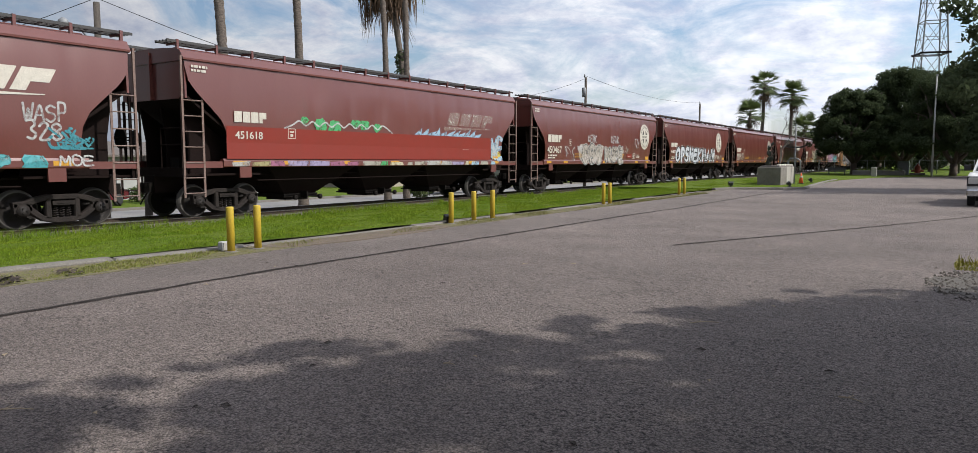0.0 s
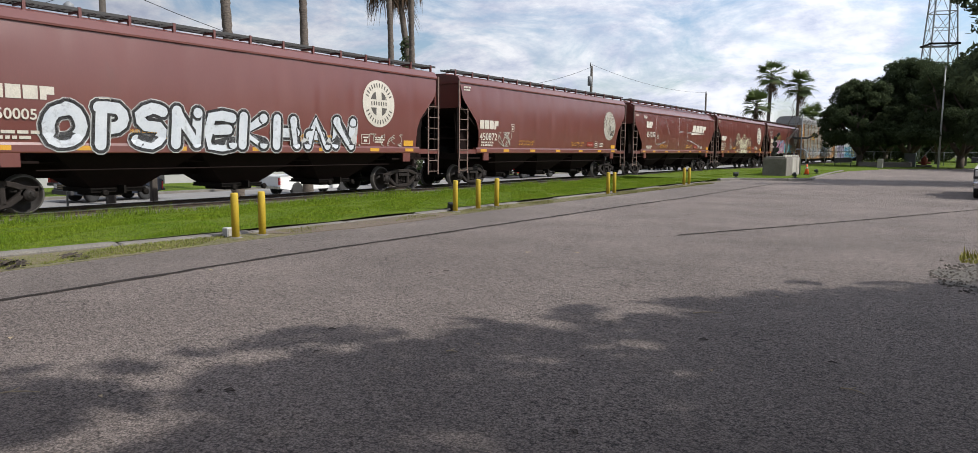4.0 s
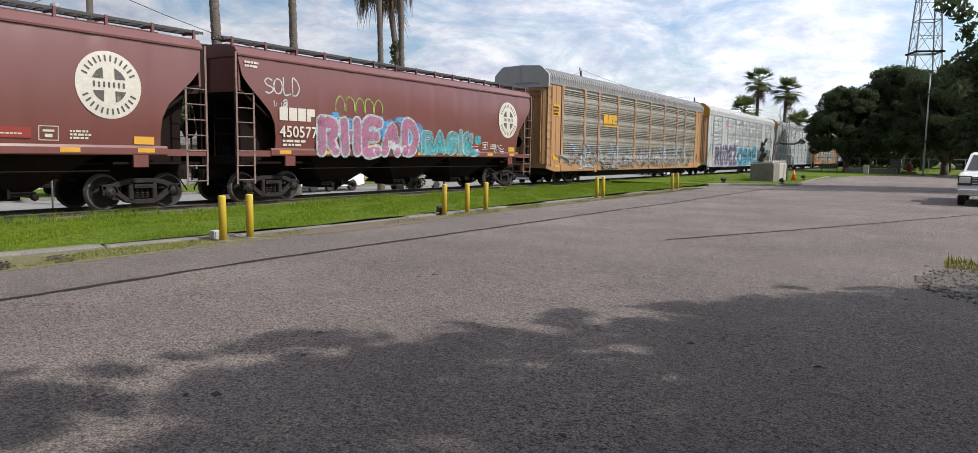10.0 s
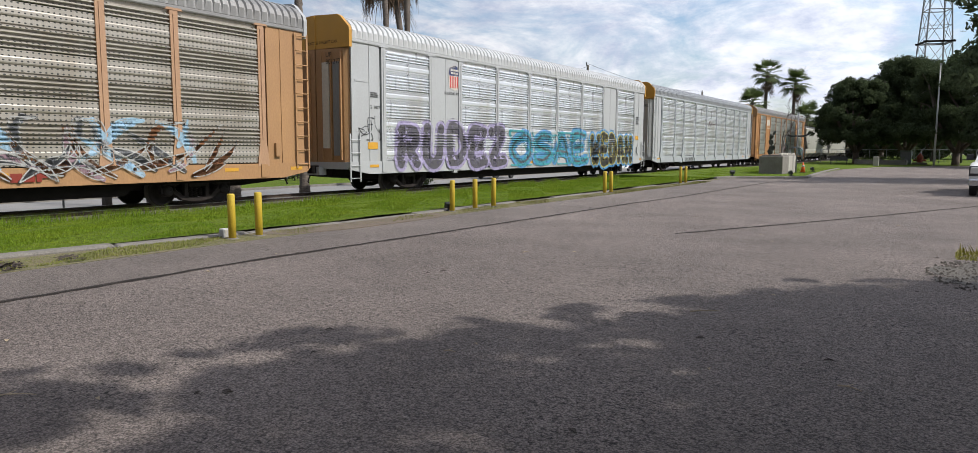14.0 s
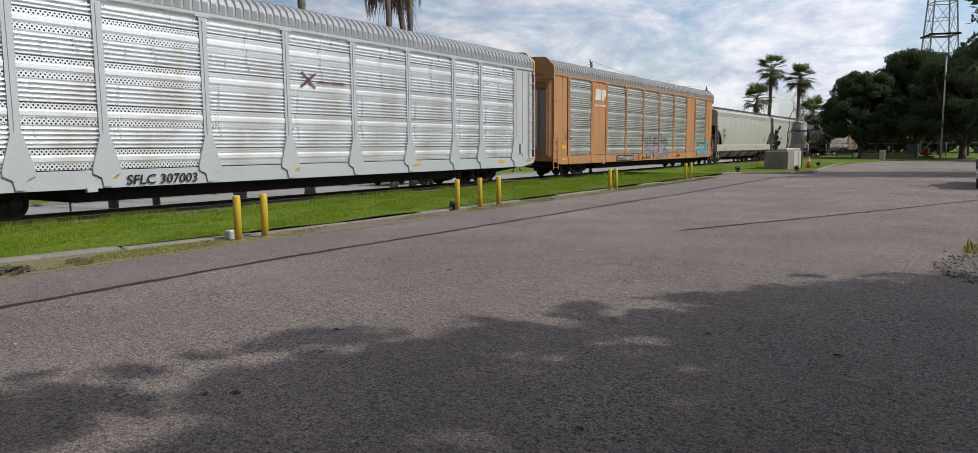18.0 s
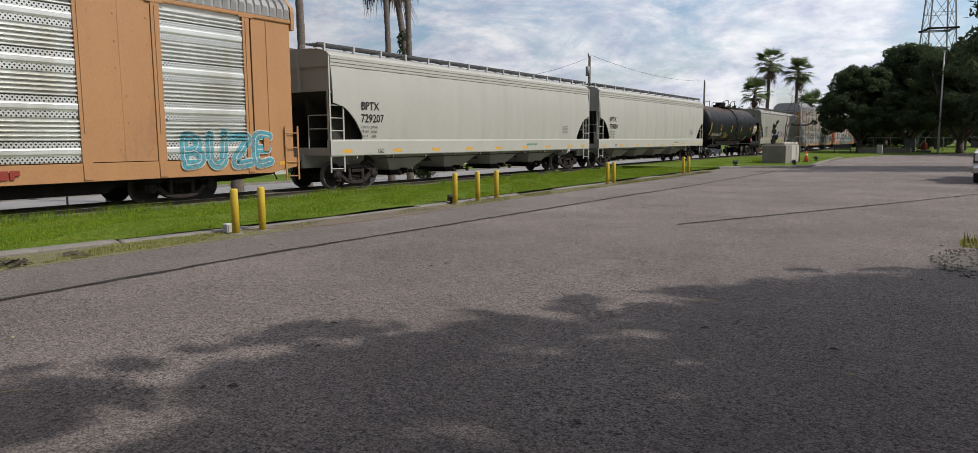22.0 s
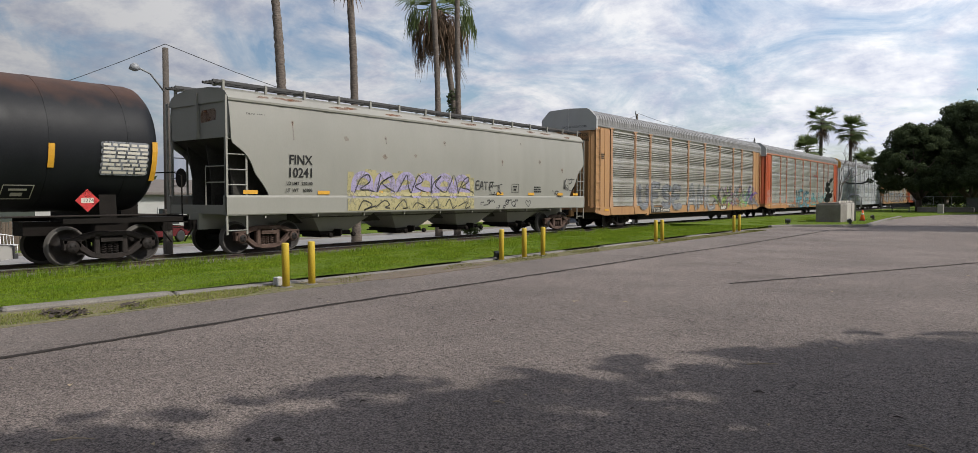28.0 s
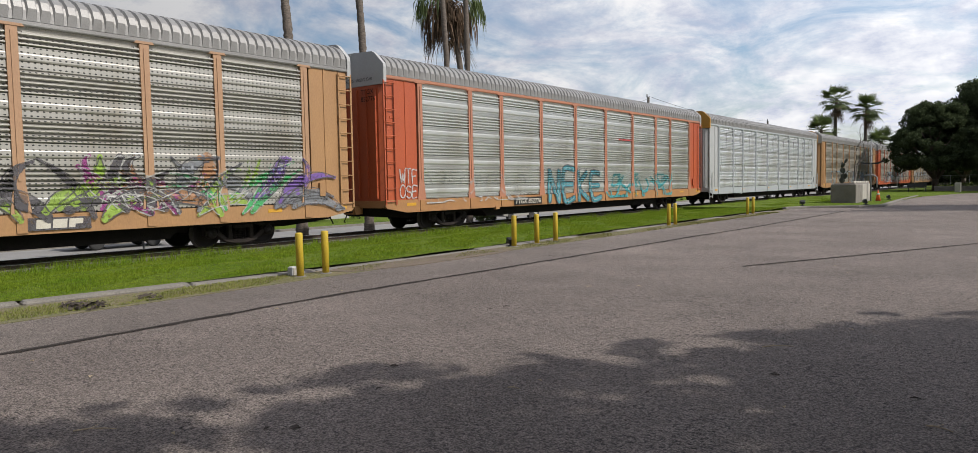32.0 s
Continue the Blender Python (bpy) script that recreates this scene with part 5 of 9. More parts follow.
blades("grass_blades", 340000, (-16.8, -11.25, 1.0, 62.0), 0.038, 1, BLADES, "short uneven green grass blades", limit=kerb_line)
blades("tall_grass", 20000, (-17.5, -16.5, 1.0, 62.0), 0.14, 2, BLADES, "taller grass along the rail", lambda x, y: -0.09)
blades("verge_weeds", 14000, (-11.2, -10.25, 0.5, 8.2), 0.024, 13, surface("yellow_green_blades", (0.19, 0.2, 0.04), (0.12, 0.15, 0.03), 1.2, 1.2, 12, 0.3, 0.8), "short yellowing weeds between kerb and asphalt", lambda x, y: 0.01)
blades("verge_grass", 24000, (-11.0, -10.3, 0.5, 36.0), 0.030, 3, surface("dry_blades", (0.19, 0.165, 0.055), (0.12, 0.14, 0.03), 1.2, 1.2, 12, 0.3, 0.8), "sparse yellowing grass in the verge", lambda x, y: 0.01)
blades("island_blades", 22000, (-16.6, -7.7, 42.9, 66.0), 0.035, 5, BLADES, "short green grass on the island", lambda x, y: 0.09)


# ---- bollards ----
def bollard(m, label):
    b = root("bollard", m, label, "bollard", "yellow bollards along the kerb")
    part("post", kept("bollard_post", lambda: Shape().lathe([(-0.1, 0.066), (0.79, 0.066), (0.805, 0.061), (0.81, 0.045), (0.812, 0.0)], "z", (0, 0, 0), 20)), YELLOW, b)
    part("collar", kept("bollard_collar", lambda: Shape().lathe([(-0.05, 0.12), (0.015, 0.115), (0.03, 0.085)], "z", (0, 0, 0), 14)), CONCRETE, b, "rough concrete footing")
    return b


for k, (x, y, lean) in enumerate([(-10.64, 7.94, 1.2), (-10.62, 8.5, -0.5), (-10.78, 14.68, 0.4), (-10.74, 15.66, -0.3), (-10.76, 16.6, 0.5), (-10.75, 24.05, 0.0), (-10.74, 24.6, 0.6), (-10.9, 33.0, 0.2), (-10.95, 33.9, -0.4)]):
    bollard(pose(x, y, 0, lean, lean * 0.6, k * 40), "yellow painted steel pipe bollard beside the kerb")


def flood_light(x, y, z, turn, size=0.85):
    f = root("ground_floodlight", pose(x, y, z, 0, 0, turn) @ Matrix.Scale(size, 4), "small dark ground floodlight on a stake", "floodlight", "ground floodlights")
    part("stake", kept("fl_stake", lambda: Shape().box(-0.03, 0.03, -0.03, 0.03, -0.06, 0.1).box(-0.09, 0.09, -0.09, 0.09, -0.02, 0.03)), BLACK_PLASTIC, f)
    part("housing", kept("fl_housing", lambda: Shape().loft([[(-0.12, -0.06, 0.08), (0.12, -0.06, 0.08), (0.12, 0.02, 0.27), (-0.12, 0.02, 0.27)], [(-0.08, 0.10, 0.08), (0.08, 0.10, 0.08), (0.08, 0.13, 0.2), (-0.08, 0.13, 0.2)]], True, True)), BLACK_PLASTIC, f)
    part("lens", kept("fl_lens", lambda: Shape().loft([[(-0.10, -0.066, 0.095), (0.10, -0.066, 0.095), (0.10, 0.005, 0.255), (-0.10, 0.005, 0.255)], [(-0.10, -0.055, 0.095), (0.10, -0.055, 0.095), (0.10, 0.015, 0.255), (-0.10, 0.015, 0.255)]], True, True)), LAMP_GLASS, f)
    return f


box_ = root("junction_box", pose(-10.95, 8.0, 0.0, 0, 0, 12), "small pale grey electrical box by the kerb", "junction box")
part("body", Shape().chamfer(-0.06, 0.06, -0.075, 0.075, -0.03, 0.17, 0.012), POLE_GREY, box_)
part("lid", Shape().box(0.06, 0.072, -0.06, 0.06, 0.02, 0.15), BLOCK_CONCRETE, box_)
flood_light(-10.95, 14.75, 0.02, 230)
flood_light(-10.93, 42.3, 0.09, 200, 1.25)
flood_light(-8.15, 44.6, 0.09, 120, 1.25)
flood_light(-8.6, 54.8, 0.09, 120, 1.25)

# ---- concrete planter on the island ----
planter = root("concrete_planter", pose(-10.0, 49.7, 0.08, 0, 0, 0), "large pale concrete block planter on the grass island", "planter")
part("block", Shape().chamfer(-0.72, 0.72, -1.85, 0.0, -0.1, 1.14, 0.03), CONCRETE, planter, "grey rough-cast block")
part("block", Shape().chamfer(-0.72, 0.72, 0.02, 1.35, -0.1, 1.16, 0.03), BLOCK_CONCRETE, planter)
part("block", Shape().chamfer(-0.72, 0.72, 1.37, 2.9, -0.1, 1.15, 0.03), BLOCK_CONCRETE, planter)
part("cap", Shape().chamfer(-0.60, 0.60, -1.70, 2.75, 1.14, 1.22, 0.02), CONCRETE, planter, "weathered cap with loose stones")


for k in range(9):
    part("cap_stone", kept("cap_stone", lambda: Shape().chamfer(-0.09, 0.09, -0.13, 0.13, 0.0, 0.12, 0.03)), INK_WHITE, planter, at=pose(0.5, -1.45 + 0.5 * k, 1.21, 0, 0, 25 * k))


def cactus(m, seed, pads, label):
    rg = random.Random(seed)
    c = root("prickly_pear", m, label, "cactus")
    tips = [(Vector((0, 0, 0)), 0.0)]
    for k in range(pads):
        base, a = rg.choice(tips[-5:])
        ang = rg.uniform(-0.7, 0.7)
        h = rg.uniform(0.24, 0.36)
        up = Vector((math.sin(ang) * 0.8, rg.uniform(-0.3, 0.3), math.cos(ang))).normalized()
        mid = base + up * h * 0.55
        s = Shape()
        s.lathe([(-h * 0.55, 0.02), (-h * 0.4, h * 0.24), (0, h * 0.40), (h * 0.35, h * 0.32), (h * 0.52, h * 0.1), (h * 0.55, 0.0)], "z", (0, 0, 0), 10)
        s.v = [(x, y * 0.22, z) for x, y, z in s.v]
        rot = up.to_track_quat("Z", "Y").to_matrix().to_4x4()
        part("pad", s, CACTUS, c, at=Matrix.Translation(mid) @ rot @ pose(0, 0, 0, 0, 0, rg.uniform(0, 180)))
        tips.append((base + up * h * 1.05, ang))
    return c


CACTUS = surface("cactus_green", (0.014, 0.02, 0.013), (0.03, 0.036, 0.022), 4, 1, 30, 0.2, 0.6)
cactus(pose(-10.35, 48.9, 1.30), 3, 13, "dark prickly pear growing from the planter")
# bare shrub
shrub = root("bare_shrub", pose(-9.75, 49.6, 1.28), "thin bare branching shrub in the planter", "shrub")
rng = random.Random(8)
s = Shape()


def twig(s, p, d, length, r, depth):
    q = p + d * length
    s.tube([p, p + d * length * 0.5 + Vector((rng.gauss(0, 0.03), rng.gauss(0, 0.03), 0)), q], r, 5, r * 0.6)
    if depth:
        for _ in range(rng.choice((2, 2, 3))):
            nd = (d + Vector((rng.gauss(0, 0.45), rng.gauss(0, 0.45), rng.uniform(0, 0.4)))).normalized()
            twig(s, q, nd, length * rng.uniform(0.6, 0.85), r * 0.6, depth - 1)


for _ in range(2):
    twig(s, Vector((0, 0, 0)), Vector((rng.gauss(0, 0.15), rng.gauss(0, 0.15), 1)).normalized(), 1.15, 0.05, 4)
part("branch", s, PALE_BARK, shrub)
# pipe stand with a horizontal valve bar
stand = root("pipe_stand", pose(-9.1, 51.3, 0.08), "tall thin steel pipe with a dark crossbar", "pipe")
part("pipe", Shape().lathe([(0, 0.05), (4.0, 0.045)], "z", (0, 0, 0), 10), DARK_METAL, stand)
part("crossbar", Shape().prism([(-0.75, 2.55), (-0.4, 2.4), (0.4, 2.4), (0.75, 2.55), (0.7, 2.62), (0.35, 2.5), (-0.35, 2.5), (-0.7, 2.62)], "y", -0.03, 0.03), BLACK_PLASTIC, stand)
part("loop", Shape().tube([(0.35, 0, 0.9), (0.35, 0, 1.55), (0.15, 0, 1.7), (-0.3, 0, 1.7), (-0.42, 0, 1.5), (-0.42, 0, 0.9)], 0.05, 8), DARK_METAL, stand)
# traffic cone
# bare dirt with roots where the verge has washed out
sheet("dirt_patch", [(-10.95, 8.6), (-10.35, 8.9), (-10.05, 10.5), (-10.1, 13.0), (-10.35, 14.2), (-10.95, 14.0)], 0.018, DIRT, "washed-out brown dirt beside the kerb", "dirt", 0.1)
cone = root("traffic_cone", pose(-8.75, 51.8, 0.09), "orange traffic cone with a pale collar", "cone")
part("body", Shape().lathe([(0.03, 0.16), (0.72, 0.03), (0.73, 0.0)], "z", (0, 0, 0), 18), surface("cone_orange", (0.75, 0.12, 0.02), (0.65, 0.10, 0.02), 4, 1, 30, 0.1, 0.6), cone)
part("base", Shape().chamfer(-0.19, 0.19, -0.19, 0.19, 0.0, 0.035, 0.01), BLACK_PLASTIC, cone)
part("collar", Shape().lathe([(0.40, 0.093), (0.40, 0.096), (0.52, 0.074), (0.52, 0.07)], "z", (0, 0, 0), 18), INK_WHITE, cone)


# ---- trees ----
def leaf_cloud(name, centres, count, size, seed, mat, parent):
    """Leaf clumps scattered in the shells of many lobes; each is a bent pair of triangles."""
    rg = np.random.RandomState(seed)
    per = np.array([c[3] ** 2 for c in centres])
    pick = rg.choice(len(centres), count, p=per / per.sum())
    c = np.array(centres)[pick]
    d = rg.normal(size=(count, 3))
    d /= np.linalg.norm(d, axis=1)[:, None]
    rad = c[:, 3] * (0.5 + 0.55 * rg.rand(count) ** 0.6 + 0.35 * (rg.rand(count) > 0.9) * rg.rand(count))
    p = c[:, :3] + d * rad[:, None] * np.array([1, 1, 0.8])
    u = rg.normal(size=(count, 3))
    u /= np.linalg.norm(u, axis=1)[:, None]
    w = np.cross(u, rg.normal(size=(count, 3)))
    w /= np.linalg.norm(w, axis=1)[:, None]
    sz = size * (0.5 + rg.rand(count))[:, None]
    v = np.stack([p - u * sz, p + w * sz * 0.45, p + u * sz, p - w * sz * 0.45], 1).reshape(-1, 3)
    me = bpy.data.meshes.new(name)
    me.from_pydata(v.tolist(), [], np.arange(count * 4).reshape(-1, 4).tolist())
    me.materials.append(None)
    return part(name, me, mat, parent)


def oak(x, y, height, radius, seed, label, count=9000, size=0.3, trunk=2.2, lobes=26, lobe=(0.20, 0.33), limbs=()):
    rg = random.Random(seed)
    t = root("oak_tree", pose(x, y, 0), label, "tree", "oaks in the park")
    s = Shape()
    stems = rg.choice((2, 3))
    s.tube([(0, 0, -0.2), (0.03, 0, 0.35), (0.05, 0.02, trunk * 0.6)], radius * 0.062, 10, radius * 0.05)
    for k in range(stems + 2):
        a = 2 * math.pi * k / (stems + 2) + rg.uniform(-0.4, 0.4)
        r1, r2 = radius * 0.28, radius * rg.uniform(0.42, 0.58)
        p0 = (0.05, 0.02, trunk * 0.55)
        p1 = (math.cos(a) * r1 * 0.5, math.sin(a) * r1 * 0.5, trunk)
        p2 = (math.cos(a) * r1 * 1.3, math.sin(a) * r1 * 1.3, trunk + height * 0.22)
        p3 = (math.cos(a) * r2, math.sin(a) * r2, height * rg.uniform(0.6, 0.8))
        s.tube([p0, p1, p2, p3], radius * 0.036, 7, radius * 0.010)
        for _ in range(3):
            b = a + rg.uniform(-0.7, 0.7)
            s.tube([p2, (math.cos(b) * r2 * 0.8, math.sin(b) * r2 * 0.8, height * rg.uniform(0.45, 0.7)), (math.cos(b) * r2 * 1.15, math.sin(b) * r2 * 1.15, height * rg.uniform(0.4, 0.75))], radius * 0.022, 5, 0.02)
    part("trunk", s, BARK, t)
    centres = []
    for k in range(lobes):
        a, q = rg.uniform(0, 2 * math.pi), math.sqrt(rg.random())
        zz = rg.uniform(0.0, 1.0)
        spread = radius * (1.0 - 0.55 * zz ** 2) * q * 0.82
        centres.append((math.cos(a) * spread, math.sin(a) * spread, trunk * 0.95 + (height - trunk) * (0.06 + 0.80 * zz), radius * rg.uniform(*lobe)))
    centres += list(limbs)
    leaf_cloud("crown", centres, count, size, seed, OAK_LEAF, t)
    return t


def polar(az, d):
    return -math.sin(radians(az)) * d, math.cos(radians(az)) * d


for az, d, h, r, seed in [(6.2, 96, 11.0, 6.2, 11), (3.2, 100, 13.8, 7.6, 12), (0.2, 92, 13.0, 7.2, 13), (-3.6, 84, 11.5, 6.0, 14), (1.5, 125, 13.5, 6.5, 15), (4.6, 118, 11.5, 5.5, 16), (-8, 80, 11, 6, 17)]:
    oak(*polar(az, d), h, r, seed, "large dark green oak with a broad dense crown", 95000 if seed in (11, 12, 13) else 30000, 0.115 if seed in (11, 12, 13) else 0.22, 2.3, 330, (0.055, 0.125))
for k, (az, d, h, r) in enumerate([(8.6, 170, 8, 7), (6.9, 160, 9, 8), (4.9, 168, 8, 8), (3.0, 158, 9, 8), (1.1, 165, 9, 8), (-0.9, 150, 9, 8), (-3.2, 158, 10, 9)]):
    oak(*polar(az, d), h, r, 80 + k, "dark green tree at the far edge of the park", 5000, 0.5, 0.6, 60, (0.14, 0.26))
# the oak that shades the near asphalt, its outer sprays thinning out over the lot, and a neighbour whose twigs hang into view
def outer_sprays(x, y, n, seed):
    """Small leaf clumps on the outermost twigs of the lot side, loose at the rim and closer further in."""
    rg, out = random.Random(seed), []
    rim = [(-5.2, 0.8), (-4.7, 2.5), (-3.95, 3.9), (-2.9, 5.5), (-1.9, 7.3), (-0.8, 9.0), (0.6, 10.4), (2.2, 11.4)]
    for _ in range(n):
        k = rg.randrange(len(rim) - 1)
        f, q = rg.random(), rg.random() ** 0.8
        gx = rim[k][0] + (rim[k + 1][0] - rim[k][0]) * f + 3.4 * q - 0.25
        gy = rim[k][1] + (rim[k + 1][1] - rim[k][1]) * f - 1.1 * q
        if noise.noise(Vector((gx * 0.8, gy * 0.8, 3.0))) < 0.02 - 0.17 * q:
            continue
        z = rg.uniform(5.2, 7.0)
        out.append((gx + z * 1.004 - x, gy + z * 0.25 - y, z, rg.uniform(0.22, 0.5) + 0.28 * q))
    for _ in range(120):  # single twigs that stand out past the rim
        k, f = rg.randrange(len(rim) - 1), rg.random()
        far = rg.random() ** 1.6 * 1.5
        gx = rim[k][0] + (rim[k + 1][0] - rim[k][0]) * f - far * 0.8 + 0.5
        gy = rim[k][1] + (rim[k + 1][1] - rim[k][1]) * f + far * 0.45 - 0.15
        z = rg.uniform(4.8, 6.6)
        out.append((gx + z * 1.004 - x, gy + z * 0.25 - y, z, rg.uniform(0.10, 0.26)))
    for _ in range(60):  # unseen boughs, added overhead to cut skylight on the near asphalt
        out.append((rg.uniform(-10.5, -3.0), rg.uniform(-12.5, -2.6), rg.uniform(5.6, 8.4), rg.uniform(0.9, 1.5)))
    return out


oak(11.3, 3.6, 11.6, 10.6, 31, "broad oak shading the edge of the lot", 115000, 0.16, 4.0, 110, (0.06, 0.14), outer_sprays(11.3, 3.6, 170, 5))
oak(5.3, 46.0, 11.4, 5.7, 32, "spreading oak with low hanging branches", 32000, 0.17, 4.6, 46, (0.20, 0.33), [(-5.9, -6.0, 8.8, 0.45), (-5.4, -6.1, 8.5, 0.55), (-4.9, -6.0, 8.0, 0.6), (-5.1, -5.6, 7.4, 0.4), (-5.5, -5.8, 6.1, 0.3), (-5.7, -5.8, 5.3, 0.45), (-5.2, -5.6, 5.0, 0.6), (-4.4, -5.4, 6.9, 0.7), (-3.8, -4.8, 8.2, 0.8)])


def fan_frond(s, base, direction, length, rg, droop, blades_n=15, width=0.055):
    d = direction.normalized()
    side = d.cross(Vector((0, 0, 1)))
    side = side.normalized() if side.length > 0.01 else Vector((1, 0, 0))
    up = side.cross(d).normalized()
    hub = base + d * length * 0.5 + Vector((0, 0, -droop * 0.12 * length))
    s.tube([base, base + d * length * 0.25, hub], 0.03, 4, 0.015)
    for k in range(blades_n):
        a = (k / (blades_n - 1) - 0.5) * 2.6
        v = (d * math.cos(a) + side * math.sin(a)).normalized()
        ln = length * 0.55 * (1 - 0.25 * abs(a) / 1.3) * rg.uniform(0.85, 1.1)
        m1 = hub + v * ln * 0.6 + up * 0.05
        tip = hub + v * ln + Vector((0, 0, -droop * ln * rg.uniform(0.3, 0.6)))
        n = v.cross(up).normalized() * width
        s.quad(hub - n * 0.4, hub + n * 0.4, m1 + n, m1 - n)
        b = len(s.v)
        s.v += [tuple(m1 - n), tuple(m1 + n), tuple(tip)]
        s.face((b, b + 1, b + 2))


def hanging_frond(s, base, direction, length, rg, hang, strips=11):
    """A dead or dying fan leaf: an arching stalk whose torn strips hang straight down."""
    d = direction.normalized()
    pts = [base + d * length * f + Vector((0, 0, -length * 0.42 * f * f)) for f in (0, 0.35, 0.7, 1.0)]
    s.tube(pts, 0.032, 4, 0.016)
    side = Vector((-d.y, d.x, 0))
    side = side.normalized() if side.length > 0.05 else Vector((1, 0, 0))
    for k in range(strips):
        q = (k / (strips - 1) - 0.5) * 2
        top = pts[2] + (pts[3] - pts[2]) * rg.uniform(0.0, 1.0) + side * q * 0.12
        ln = hang * rg.uniform(0.55, 1.15) * (1 - 0.3 * abs(q))
        out = side * q * rg.uniform(0.15, 0.5) + d * rg.uniform(0.0, 0.45)
        out.z = 0
        m1 = top + out * 0.7 + Vector((0, 0, -ln * 0.45))
        tip = top + out * rg.uniform(0.7, 1.1) + Vector((rg.gauss(0, 0.07), rg.gauss(0, 0.07), -ln))
        n = Vector((rg.gauss(0, 1), rg.gauss(0, 1), 0)).normalized() * rg.uniform(0.025, 0.06)
        s.quad(top - n * 0.4, top + n * 0.4, m1 + n, m1 - n)
        b = len(s.v)
        s.v += [tuple(m1 - n), tuple(m1 + n), tuple(tip)]
        s.face((b, b + 1, b + 2))


def palm(x, y, height, r, seed, label, lean=(0, 0), fronds=34, skirt=26, size=1.7, crown=True, lift=-0.5, droop=0.7, ragged=0):
    rg = random.Random(seed)
    t = root("fan_palm", pose(x, y, -0.6), label, "palm", "fan palms by the street")
    s, rings = Shape(), []
    n = int(height / 0.16)
    for k in range(n + 1):
        f = k / n
        rad = r * (1.25 - 0.3 * min(1, f * 8) - 0.22 * f) * (1 + 0.07 * (k % 2)) + rg.uniform(-0.012, 0.012)
        cx, cy = lean[0] * f * f + 0.03 * math.sin(f * 9 + seed), lean[1] * f * f + 0.03 * math.cos(f * 8 + seed)
        rings.append([(cx + math.cos(2 * math.pi * j / 12) * rad * rg.uniform(0.95, 1.06), cy + math.sin(2 * math.pi * j / 12) * rad * rg.uniform(0.95, 1.06), -0.15 + (height + 0.15) * f) for j in range(12)])
    s.loft(rings, True, True, True)
    part("trunk", s, PALM_BARK, t)
    if crown:
        top = Vector((lean[0], lean[1], height))
        s = Shape()
        for k in range(fronds):
            a, e = rg.uniform(0, 2 * math.pi), rg.uniform(lift, 1.3)
            fan_frond(s, top, Vector((math.cos(a) * math.cos(e), math.sin(a) * math.cos(e), math.sin(e))), size * rg.uniform(0.85, 1.15), rg, droop)
        for k in range(ragged // 4):
            a, e = rg.uniform(0, 2 * math.pi), rg.uniform(-0.2, 0.5)
            hanging_frond(s, top + Vector((0, 0, rg.uniform(-0.3, 0.3))), Vector((math.cos(a), math.sin(a), math.sin(e))), size * rg.uniform(0.55, 0.85), rg, size * 0.62)
        part("crown", s, PALM_LEAF, t)
        if skirt:
            s = Shape()
            for k in range(skirt):
                a, e = rg.uniform(0, 2 * math.pi), rg.uniform(-1.5, -0.65)
                fan_frond(s, top + Vector((0, 0, -rg.uniform(0, size * 0.6))), Vector((math.cos(a) * math.cos(e), math.sin(a) * math.cos(e), math.sin(e))), size * rg.uniform(0.25, 1.15), rg, 0.9, 10, 0.035)
            for k in range(ragged):
                a, e = rg.uniform(0, 2 * math.pi), rg.uniform(-0.9, 0.2)
                hanging_frond(s, top + Vector((0, 0, rg.uniform(-1.1, 0.1))), Vector((math.cos(a), math.sin(a), math.sin(e))), size * rg.uniform(0.15, 0.75), rg, size * rg.uniform(0.45, 0.95))
            part("dead_skirt", s, DEAD_LEAF, t, "hanging brown dead fronds")
    return t


palm(-26.8, 20.16, 16.2, 0.235, 1, "tall bare palm trunk beside the street", (-1.3, -0.3), 30, 10, 1.6)
palm(-26.8, 24.26, 14.6, 0.215, 2, "tall palm with drooping brown fronds", (-0.35, -0.1), 22, 6, 1.9, ragged=16)
palm(-26.8, 30.51, 17.4, 0.18, 3, "tall thin palm trunk beside the street", (-0.5, -0.1), 26, 10, 1.6)
palm(-26.8, 32.17, 17.4, 0.185, 4, "tall thin palm trunk beside the street", (0.15, -0.1), 26, 10, 1.6)
ivy = palm(-33.2, 40.3, 15.8, 0.26, 5, "palm with a ragged skirt of dead fronds and vine-clad trunk", (-1.35, -0.95), 11, 12, 3.3, lift=0.1, ragged=84)
rng = random.Random(5)
leaf_cloud("vine", [(rng.uniform(-0.2, 0.2) - 1.35 * (z / 15.8) ** 2, rng.uniform(-0.2, 0.2) - 0.95 * (z / 15.8) ** 2, z, 0.4) for z in [0.5 + 0.36 * k for k in range(27)]], 2300, 0.12, 6, OAK_LEAF, ivy)
for az, d, h, sd in [(12.45, 112, 13.2, 21), (10.5, 112, 11.7, 22), (13.4, 108, 8.8, 23), (9.6, 116, 7.2, 24)]:
    palm(*polar(az, d), h, 0.28, sd, "green fan palm with a full crown", (0.3, 0), 52, 20, 2.5, lift=-0.8, droop=0.3)


